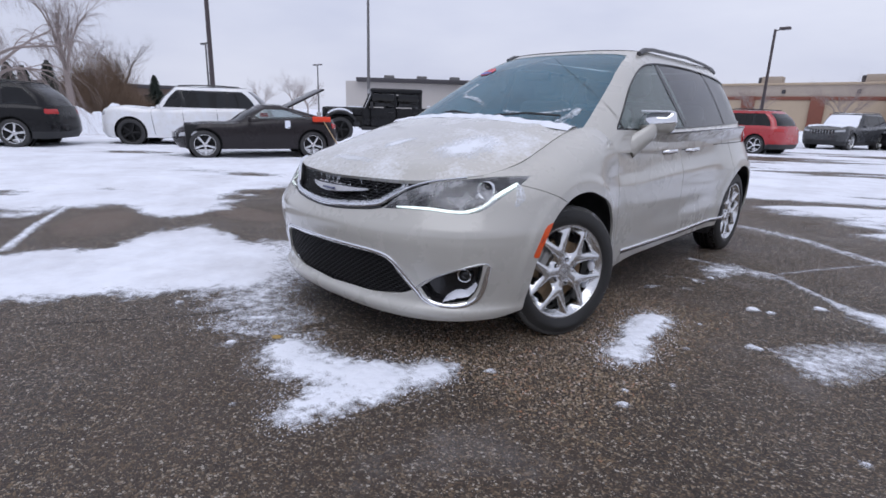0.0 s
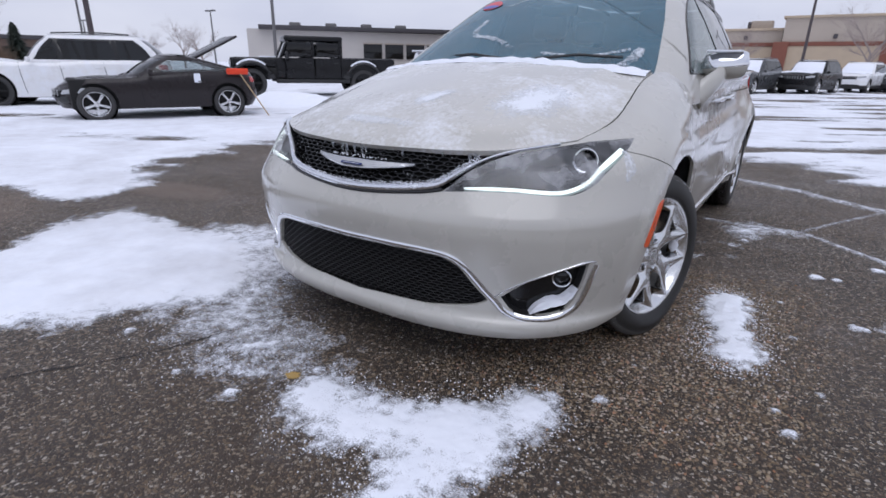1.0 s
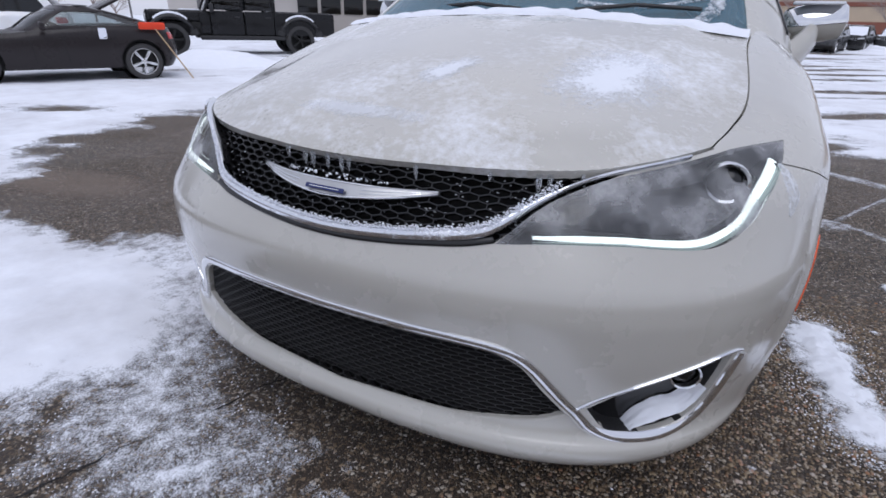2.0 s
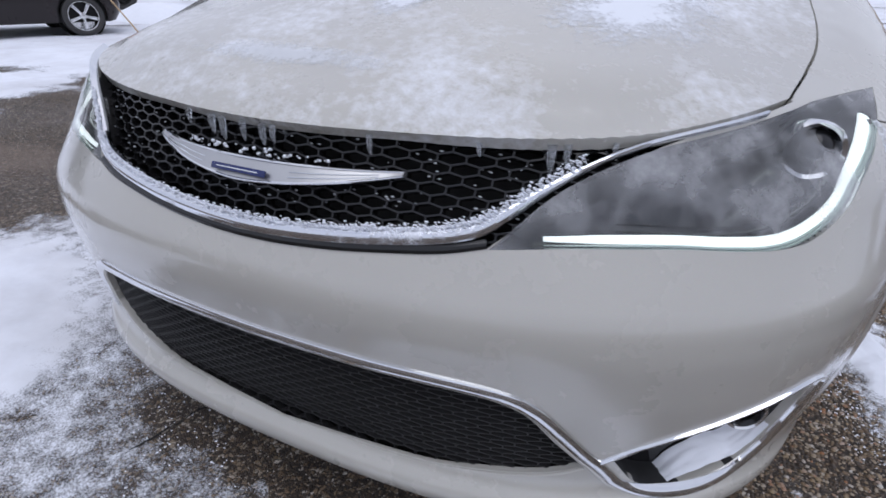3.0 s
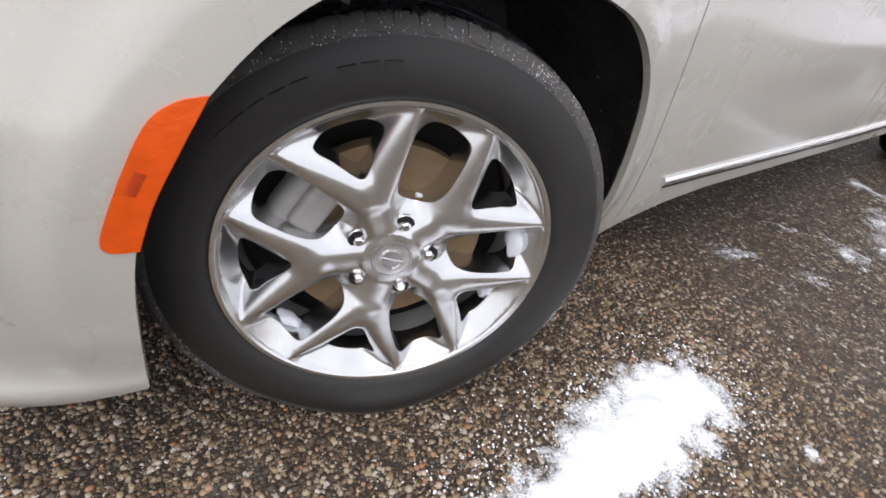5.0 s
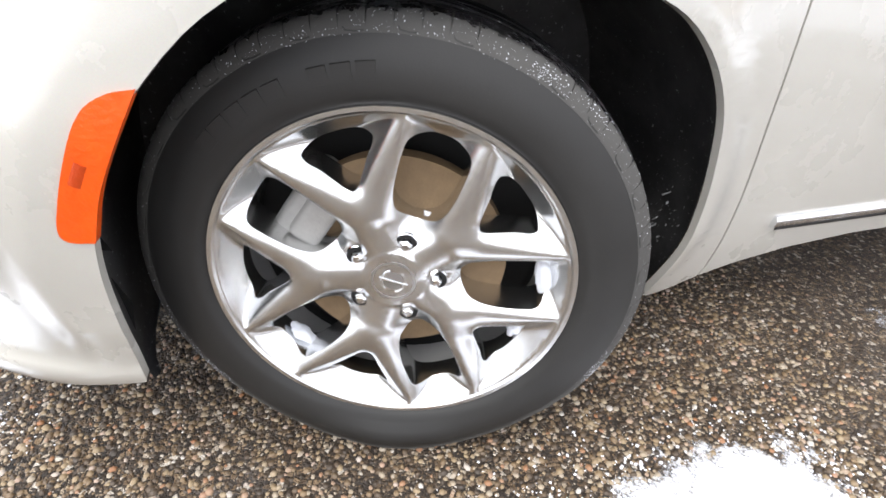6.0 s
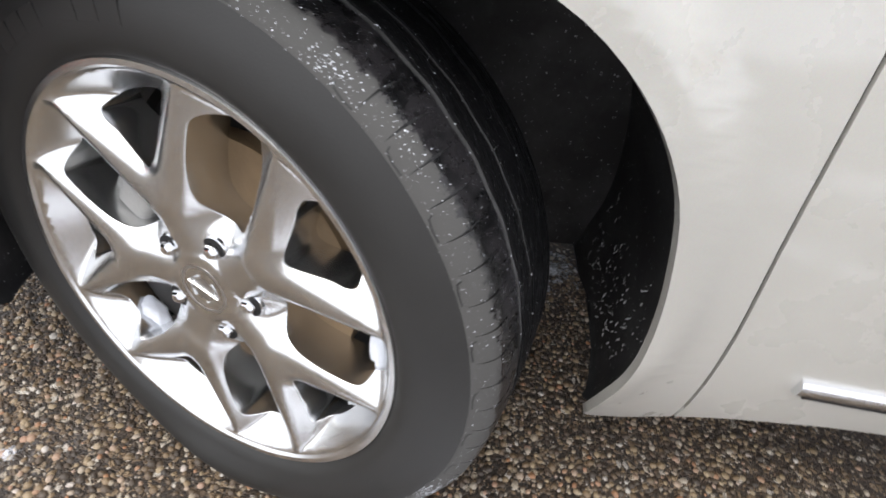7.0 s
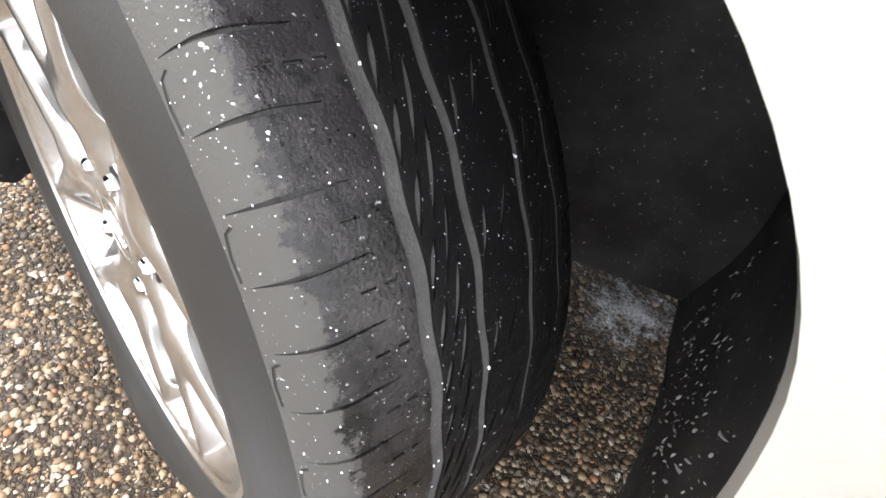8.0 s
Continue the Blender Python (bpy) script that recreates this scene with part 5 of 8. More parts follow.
cp, ct = carve(np.stack([CA.ravel(), CZ.ravel()], 1), [(fixed(dlo_a), True), (fixed(ws_a), True)] + [(p, True) for p in pill])
cm = cp[ct].mean(1)
in_dlo, in_ws = inside(cm, dlo_a), inside(cm, ws_a)
in_pill = inside(cm, pill[0]) | inside(cm, pill[1])
in_q = inside(cm, pill[2])
panel("cabin_frame", cabin, cp, ct, ~in_dlo & ~in_ws, M["paint"], van, sides=(1, -1))
wind = panel("windshield", cabin, cp, ct, in_ws, M["windshield"], van, "icy windshield", thick=0.004, offset=-0.004, sides=(1, -1))
wind.visible_shadow = False
yc = cabin.at(cm[:, 0], cm[:, 1])[:, 1]
zline = 2.80 - (cm[:, 1] - 1.06) / 0.6 * 0.18
zline2 = 3.86 - (cm[:, 1] - 1.06) / 0.6 * 0.14
for side in (1, -1):
    for nm, sel, mt in (("front_window", yc < zline, "glass"), ("sliding_window", (yc >= zline) & (yc < zline2), "tint"), ("rear_window", yc >= zline2, "tint")):
        w_ = panel(nm, cabin, cp, ct, in_dlo & ~in_pill & ~in_q & sel, M[mt], van, thick=0.004, offset=-0.006, sides=(side,))
        w_.visible_shadow = False
    for k in range(3):
        panel("window_pillar", cabin, cp, ct, in_dlo & inside(cm, pill[k]), M["black_gloss"], van, "black gloss window pillar", thick=0.01, offset=-0.002, sides=(side,))
    part("window_trim", ribbon(cabin, fixed(dlo_a), 0.012, 0.006, True, sides=(side,)), M["black_gloss"], van)
    rail = [(0.590, 2.40, 1.672), (0.588, 2.48, 1.705), (0.586, 2.64, 1.722), (0.560, 3.4, 1.734), (0.525, 3.95, 1.724), (0.495, 4.28, 1.708), (0.48, 4.42, 1.68)]
    part("roof_rail", tube([(x * side, y, z) for x, y, z in rail], [0.018, 0.017, 0.014, 0.013, 0.013, 0.015, 0.018], 10), M["rail"], van, "dark grey metal roof rail")
ro = cabin.at(ca, 0 * ca + 1.70)[:, :2]
ro = np.concatenate([ro, [[0, ro[-1][1]]]]) if ro[-1][0] > 1e-3 else ro
rx, ry = np.meshgrid(np.linspace(0, 0.62, 22), np.linspace(2.2, 4.66, 60))
rp, rt = carve(np.stack([rx.ravel(), ry.ravel()], 1), [(ro, True)])
rt = rt[inside(rp[rt].mean(1), ro)]
roof_at = lambda p: np.stack([p[:, 0], p[:, 1], 1.70 + 0.025 * (1 - (p[:, 0] / 0.58) ** 2).clip(0) * np.clip((p[:, 1] - 2.2) / 0.4, 0, 1) * np.clip((4.67 - p[:, 1]) / 0.5, 0, 1)], 1)
rn = np.cross(roof_at(rp + [e, 0]) - roof_at(rp - [e, 0]), roof_at(rp + [0, e]) - roof_at(rp - [0, e]))
rn /= np.linalg.norm(rn, axis=1, keepdims=True)
rv, rt2, rnn = skin(roof_at(rp), rn, rt, 0, 0, (1, -1))
put("roof", mesh_from("roof", rv, rt2, rnn), M["paint"], van)
SPIN = 73.0
# ---------------------------------------------------------------- wheels
RIM, TYRE, HALF_W = 0.270, 0.376, 0.1175


def soft_step(d, k=0.0035):
    return k * np.log1p(np.exp(np.clip(d / k, -30, 30)))


def arm_half(s):
    return 0.0168 * (1 - s) ** 0.75 + 0.0018


def wheel_face():
    """Five Y-spokes with pointed arms standing on a sloping rim; axis along x, outward positive."""
    polar = lambda r, t: np.array((r * math.cos(radians(t)), r * math.sin(radians(t))))
    loops, arms, trunks, lugs = [], [], [], []
    for k in range(5):
        c = 72 * k
        big = [(0.099, 0), (0.104, 9), (0.119, 15.5), (0.150, 16), (0.200, 13.0), (0.222, 11.0), (0.229, 7), (0.230, 0)]
        big = big + [(r, -t) for r, t in big[-2:0:-1]]
        loops.append(loop_through(np.array([polar(r, c + t) for r, t in big]), 5))
        fork = [(0.153, 0), (0.158, 3.2), (0.176, 7.0), (0.195, 10.0), (0.213, 12.8), (0.224, 12.8), (0.230, 7), (0.231, 0)]
        fork = fork + [(r, -t) for r, t in fork[-2:0:-1]]
        loops.append(loop_through(np.array([polar(r, c + 36 + t) for r, t in fork]), 5))
        for s in (-1, 1):
            arms.append((polar(0.120, c + 36 + 4.5 * s), polar(0.255, c + 36 + 23 * s)))
        trunks.append((polar(0.03, c + 36), polar(0.130, c + 36)))
        lugs.append(polar(0.0635, c))
    ring = np.array([polar(0.2575, t) for t in np.linspace(0, 360, 181)[:-1]])
    edge = np.concatenate(loops)
    g = np.arange(-0.258, 0.2581, 0.0042)
    gx, gy = np.meshgrid(g, g)
    gp = np.stack([gx.ravel(), gy.ravel()], 1)
    lines = []
    for a, b in arms:
        d = (b - a) / np.linalg.norm(b - a)
        n = np.array((-d[1], d[0]))
        for s in np.linspace(0.0, 0.97, 34):
            w = arm_half(s)
            lines += [a + (b - a) * s + n * w * m for m in (-1, 0, 1)]
    for a, b in trunks:
        d = (b - a) / np.linalg.norm(b - a)
        n = np.array((-d[1], d[0]))
        lines += [a + (b - a) * s + n * 0.017 * m for s in np.linspace(0.2, 0.95, 22) for m in (-1, 0, 1)]
    for l in lugs:
        lines += [l + np.array((math.cos(t), math.sin(t))) * q for q in (0.012, 0.019, 0.0225, 0.027) for t in np.linspace(0, 6.283, 33)[:-1]]
    lines = np.array(lines)
    for q in (gp, ):
        far = np.array([min(np.hypot(*(edge - w).T).min(), np.hypot(*(lines - w).T).min()) for w in q])
        gp = q[far > 0.0026]
    extra = np.concatenate([lines] + [inset(o, -d) for o in loops for d in (0.003, 0.0065)])
    extra = np.concatenate([gp, extra])
    ok = np.hypot(*extra.T) < 0.2545
    for o in loops:
        ok &= ~inside(extra, o)
    p, t = carve(extra[ok], [(ring, True)] + [(o, True) for o in loops])
    m = p[t].mean(1)
    keep = np.hypot(*m.T) < 0.2572
    for o in loops:
        keep &= ~inside(m, o)
    t = t[keep]

    def along(q, a, b):
        d = b - a
        s = (((q - a) @ d) / (d @ d)).clip(0, 1)
        return s, np.linalg.norm(q - a - s[:, None] * d, axis=1)

    def height(q):
        r = np.hypot(*q.T)
        hs = [0.060 + 0.045 * np.clip((r - 0.220) / 0.037, 0, 1) ** 1.3, 0.0925 - 1.1 * np.clip(r - 0.047, 0, 1)]
        for a, b in arms:
            s, d = along(q, a, b)
            w = arm_half(s)
            hs.append(0.099 + 0.006 * s - 0.95 * soft_step(d - w, 0.0045))
        for a, b in trunks:
            s, d = along(q, a, b)
            hs.append(0.0925 + 0.0065 * s - 0.9 * soft_step(d - 0.020, 0.005))
        for l in lugs:
            hs.append(0.0835 - 1.0 * soft_step(np.hypot(*(q - l).T) - 0.019))
        hs = np.stack(hs)
        top = hs.max(0)
        return top + 0.0030 * np.log(np.exp((hs - top) / 0.0030).sum(0))

    e = 1.8e-3
    h = height(p)
    hx = (height(p + [e, 0]) - height(p - [e, 0])) / (2 * e)
    hy = (height(p + [0, e]) - height(p - [0, e])) / (2 * e)
    v = np.stack([h, p[:, 0], p[:, 1]], 1)
    n = np.stack([np.ones(len(p)), -hx, -hy], 1)
    n /= np.linalg.norm(n, axis=1, keepdims=True)
    # walls of the openings go straight back from the face's own rim
    base, V, T, N = len(v), [v], [t], [n]
    for o in loops:
        top = [int(np.hypot(*(p - q).T).argmin()) for q in o]
        w = v[top]
        tang = np.roll(o, -1, 0) - np.roll(o, 1, 0)
        nn = np.stack([0 * tang[:, 0], -tang[:, 1], tang[:, 0]], 1)
        nn /= np.linalg.norm(nn, axis=1, keepdims=True)
        if ((np.array([0, *o.mean(0)]) - w) * nn).sum() < 0:
            nn = -nn
        q = len(o)
        V += [w - [0.003, 0, 0] + nn * 0.0006, w * [0, 1, 1] + nn * -0.004 + [0.030, 0, 0]]
        N += [nn, nn]
        quad = []
        for i in range(q):
            j = (i + 1) % q
            a, b = base + i, base + j
            quad += [(top[i], a, top[j]), (top[j], a, b), (a, a + q, b), (b, a + q, b + q)]
        T.append(np.array(quad))
        base += 2 * q
    v, t, n = skin(np.concatenate(V), np.concatenate(N), np.concatenate(T), 0.0)
    return mesh_from("wheel_face", v, t, n)


def turned(profile, steps, material, name, parent, label="", smooth=35):
    return part(name, lathe(profile, steps), material, parent, label, smooth)


def tread_point(w):
    """Across the tread, along its skin: the place on the axle and the radius; both shoulders roll over."""
    w = np.asarray(w, float)
    q = np.clip((np.abs(w) - 0.080) / 0.030, 0, 1.35)
    x = np.sign(w) * (np.minimum(np.abs(w), 0.080) + 0.030 * np.sin(q))
    return x, TYRE - 0.004 * (np.minimum(np.abs(w), 0.080) / 0.085) ** 2 - 0.038 * (1 - np.cos(q))


class Tread:
    def at(self, s, w):
        t = s / TYRE
        x, r = tread_point(w)
        return np.stack([x, r * np.cos(t), r * np.sin(t)], -1)

    def normal(self, s, w):
        t = s / TYRE
        (x0, r0), (x1, r1) = tread_point(w - 1e-4), tread_point(w + 1e-4)
        dx, dr = x1 - x0, r1 - r0
        n = np.stack([-dr, dx * np.cos(t), dx * np.sin(t)], -1)
        return n / np.linalg.norm(n, axis=-1, keepdims=True)


def taper(line, width):
    """A lens-shaped cut along a line, widest at its middle."""
    line = loop_through(line, 4, False)
    t = np.gradient(line, axis=0)
    t /= np.linalg.norm(t, axis=1, keepdims=True) + 1e-12
    k = np.sin(np.linspace(0.12, math.pi - 0.12, len(line)))[:, None] * width / 2
    nrm = np.stack([-t[:, 1], t[:, 0]], 1) * k
    return np.concatenate([line + nrm, (line - nrm)[::-1]])


def tread_mesh():
    """Blocks between the grooves; the groove floor lies under them."""
    length = 2 * math.pi * TYRE
    pitches = 72
    pitch = length / pitches
    grooves = []
    for w0, wid, ph in ((0.037, 0.0098, 0.0), (0.0, 0.0076, 0.9), (-0.044, 0.0062, 2.0), (-0.074, 0.0050, 0.4)):
        s = np.linspace(0, length, pitches * 4 + 1)
        w = w0 + 0.0012 * np.sin(math.pi * s / pitch + ph)
        grooves.append(strip(np.stack([s, w], 1), wid))
    for k in range(pitches - 3):
        s0 = k * pitch
        # long shoulder cuts, short dashes between them, an outline at the foot of every other block
        grooves.append(taper([(s0 + 0.004, 0.1100), (s0 + 0.004, 0.082), (s0 + 0.003, 0.058)], 0.0027))
        grooves.append(strip(np.array([(s0 + 0.0205, 0.0680), (s0 + 0.020, 0.0600)]), 0.0016))
        grooves.append(strip(np.array([(s0 + 0.0200, 0.0555), (s0 + 0.0195, 0.0490)]), 0.0018))
        if k % 2 == 0:
            grooves.append(strip(np.array([(s0 + 0.0065, 0.1135), (s0 + 0.018, 0.1140), (s0 + 0.029, 0.1125), (s0 + 0.0315, 0.1090)]), 0.0017))
        # twigs that leave each groove, and slim cuts between the grooves
        grooves.append(taper([(s0 + 0.000, 0.0312), (s0 + 0.018, 0.0270), (s0 + 0.030, 0.0235)], 0.0044))
        grooves.append(taper([(s0 + 0.004, 0.0215), (s0 + 0.030, 0.0150), (s0 + 0.052, 0.0110)], 0.0042 if k % 3 else 0.0030))
        if k % 2:
            grooves.append(taper([(s0 + 0.002, -0.0055), (s0 + 0.022, -0.0105), (s0 + 0.040, -0.0130)], 0.0044))
            grooves.append(taper([(s0 + 0.010, -0.0190), (s0 + 0.030, -0.0270), (s0 + 0.050, -0.0350)], 0.0036))
        else:
            grooves.append(taper([(s0 + 0.004, -0.0495), (s0 + 0.030, -0.0560), (s0 + 0.048, -0.0590)], 0.0038))
            grooves.append(taper([(s0 + 0.006, -0.0620), (s0 + 0.020, -0.0650), (s0 + 0.034, -0.0675)], 0.0028))
        grooves.append(strip(np.array([(s0 + 0.004, -0.0815), (s0 + 0.007, -0.0960)]), 0.0020))
    s_, w_ = np.meshgrid(np.linspace(0, length, pitches * 3 + 1), np.linspace(-0.112, 0.116, 26))
    rim = np.array([(x, -0.112) for x in np.linspace(0, length, pitches * 4 + 1)] + [(x, 0.116) for x in np.linspace(length, 0, pitches * 4 + 1)])
    p, t = carve(np.stack([s_.ravel(), w_.ravel()], 1), [(rim, True)] + [(g, True) for g in grooves])
    m = p[t].mean(1)
    cut = ~inside(m, rim)
    for g in grooves:
        lo, hi = g.min(0), g.max(0)
        near = (m[:, 0] > lo[0]) & (m[:, 0] < hi[0]) & (m[:, 1] > lo[1]) & (m[:, 1] < hi[1])
        cut[near] |= inside(m[near], g)
    tr = Tread()
    v, t2, n = skin(tr.at(p[:, 0], p[:, 1]), tr.normal(p[:, 0], p[:, 1]), t[~cut], 0.0050)
    return mesh_from("tread", v, t2, n)


def settle(me):
    """Bulges a tyre's outer wall where it carries the load."""
    for v in me.vertices:
        r_, down = math.hypot(v.co.y, v.co.z), math.atan2(v.co.z, v.co.y) + radians(90 + SPIN)
        down = math.remainder(down, 2 * math.pi)
        k = math.exp(-(down / 0.42) ** 2) * min(max((r_ - 0.285) / 0.03, 0.0), 1.0)
        v.co.x += 0.016 * k * min(max(v.co.x / 0.06, -1.0), 1.0)


def make_wheel(tread):
    w = put("wheel", FACE, None, van, "polished alloy wheel with five forked spokes")
    carcass = [(0.266, -0.092), (0.272, -0.106), (0.290, -0.1165), (0.315, -0.1165), (0.342, -0.110), (0.356, -0.101), (0.3625, -0.090), (0.3640, -0.05), (0.3645, 0.0), (0.3640, 0.05), (0.3625, 0.090), (0.3595, 0.0955), (0.352, 0.1035), (0.345, 0.1072), (0.335, 0.1112), (0.324, 0.1152), (0.312, 0.1180), (0.300, 0.1190), (0.288, 0.1182), (0.2835, 0.1172), (0.278, 0.1150), (0.271, 0.1085), (0.266, 0.1020)]
    carcass = [(r + max(r - 0.275, 0) * 0.068, x) for r, x in carcass]
    tyre = turned(carcass, 160, M["dusty_rubber"], "tyre", w, "grey dusty tyre sidewall", 42)
    if tread:
        settle(tyre.data)
        settle(tread)
        ws = np.linspace(-0.108, 0.114, 30)
        fx, fr = tread_point(ws)
        settle(turned([(r - 0.0022, x * 0.985) for x, r in zip(fx, fr)], 180, M["groove_dust"], "groove_floor", w, "dust-grey tread grooves").data)
        put("tread", tread, M["wet_rubber"], w, "wet black tread blocks")
    else:
        bm = lathe([(0.360, -0.092), (0.369, -0.082), (0.3685, -0.05), (0.3625, -0.047), (0.3625, -0.039), (0.369, -0.036), (0.370, -0.012), (0.3635, -0.009), (0.3635, 0.0), (0.370, 0.003), (0.369, 0.028), (0.3625, 0.031), (0.3625, 0.040), (0.3685, 0.043), (0.368, 0.082), (0.360, 0.094)], 120)
        bm.transform(Matrix.Diagonal((1, 1.016, 1.016, 1)))
        part("tread", bm, M["wet_rubber"], w)
    turned([(0.2700, 0.096), (0.2705, 0.104), (0.2670, 0.1090), (0.2610, 0.1085), (0.2570, 0.104), (0.2572, 0.1035)], 128, M["wheel"], "rim", w, "polished rim")
    turned([(0.2500, 0.078), (0.2480, 0.03), (0.2400, -0.02), (0.2450, -0.09), (0.2640, -0.105)], 96, M["satin"], "rim_barrel", w, "satin grey rim barrel")
    for k in range(5):
        c = 2 * math.pi * k / 5
        nut = lathe([(0.0, 0.097), (0.006, 0.0968), (0.0092, 0.094), (0.0100, 0.090), (0.0102, 0.083), (0.0128, 0.082), (0.0130, 0.075)], 6)
        seat = lathe([(0.0125, 0.0830), (0.0145, 0.0860), (0.0160, 0.0865), (0.0172, 0.0855), (0.0178, 0.078)], 24)
        bm = join(nut, seat)
        bm.transform(Matrix.Translation((0, 0.0635 * math.cos(c), 0.0635 * math.sin(c))))
        part("lug_nut", bm, M["chrome"], w)
        # a near-black ring on the seat paints the shadow gap round the nut
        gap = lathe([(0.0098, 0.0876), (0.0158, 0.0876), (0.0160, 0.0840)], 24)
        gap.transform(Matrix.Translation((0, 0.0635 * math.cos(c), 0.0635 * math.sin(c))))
        part("nut_shade", gap, M["dark_void"], w, "near-black ring standing in for shade round a wheel nut")
    turned([(0.0, 0.0945), (0.022, 0.0940), (0.0295, 0.0925), (0.0302, 0.0948), (0.0335, 0.0946), (0.0345, 0.090), (0.0345, 0.08)], 48, M["wheel_dull"], "hub_cap", w, "round hub cap with a plain raised mark")
    mark = join(tube([(0.0945, 0.019 * math.cos(t), 0.019 * math.sin(t)) for t in np.linspace(0.5, 2.7, 12)], 0.0014, 6), tube([(0.0950, 0.0, -0.022), (0.0955, 0.0, 0.022)], 0.0018, 6), tube([(0.0945, 0.019 * math.cos(t), 0.019 * math.sin(t)) for t in np.linspace(3.6, 5.8, 12)], 0.0014, 6))
    part("hub_mark", mark, M["wheel"], w)
    turned([(0.0, 0.055), (0.075, 0.055), (0.080, 0.050), (0.080, 0.030), (0.172, 0.030), (0.172, 0.004), (0.08, 0.004)], 72, M["rust"], "brake_disc", w, "rust-brown brake disc")
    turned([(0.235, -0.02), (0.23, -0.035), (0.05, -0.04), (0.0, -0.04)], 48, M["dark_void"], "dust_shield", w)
    turned([(0.062, 0.07), (0.070, 0.066), (0.072, 0.052)], 48, M["steel"], "disc_hat", w)
    return w


FACE = wheel_face()
FACE.materials.append(M["wheel"])
steer = Matrix.Translation((0.866, 0.994, 0.366)) @ Matrix.Rotation(radians(-17.5), 4, "Z") @ Matrix.Rotation(radians(-2.5), 4, "Y")
spin = lambda deg: Matrix.Rotation(radians(deg), 4, "X")
near_wheel = make_wheel(tread_mesh())
near_wheel.matrix_basis = FROM_VAN @ steer @ spin(SPIN)
caliper = join(box((0.07, 0.14, 0.075), (0.02, 0, 0.150), 0.02, 3), box((0.03, 0.09, 0.05), (0.055, 0, 0.14), 0.012, 3))
part("brake_caliper", caliper, M["caliper"], van, "pale grey brake caliper").matrix_basis = FROM_VAN @ steer @ spin(55)
far_wheel = make_wheel(None)
far_wheel.matrix_basis = Matrix.Translation((0.848, 3.97, 0.366)) @ spin(25)
for m in (Matrix.Translation((-0.848, 3.97, 0.366)) @ Matrix.Rotation(math.pi, 4, "Z") @ spin(10),
          Matrix.Translation((-0.853, 0.994, 0.368)) @ Matrix.Rotation(math.pi - radians(17.5), 4, "Z") @ spin(40)):
    copy_thing(far_wheel, m)
# ---------------------------------------------------------------- other cars
def far_wheel_set(r, metal):
    """A road wheel of radius r about the x axis, outward positive: tyre, rim, spokes, hub."""
    tyre = lathe([(r * 0.70, -0.09), (r * 0.82, -0.11), (r * 0.97, -0.095), (r, -0.06), (r, 0.06), (r * 0.97, 0.095), (r * 0.82, 0.11), (r * 0.70, 0.092)], 40)
    rim = lathe([(r * 0.70, 0.088), (r * 0.72, 0.098), (r * 0.68, 0.098), (r * 0.655, 0.07), (r * 0.62, -0.03), (r * 0.62, -0.05), (0.0, -0.05)], 40)
    arms = []
    for k in range(5):
        c = 2 * math.pi * k / 5
        arm = box((0.03, r * 0.60, r * 0.17), (0.07, r * 0.35, 0), 0.008, 2)
        bmesh.ops.scale(arm, vec=(1, 1, 0.72), verts=[v for v in arm.verts if v.co.y < r * 0.3])
        arm.transform(Matrix.Rotation(c, 4, "X"))
        arms.append(arm)
    hub = lathe([(0.0, 0.09), (r * 0.12, 0.088), (r * 0.17, 0.07), (r * 0.17, 0.0)], 20)
    return tyre, join(*arms, hub), rim


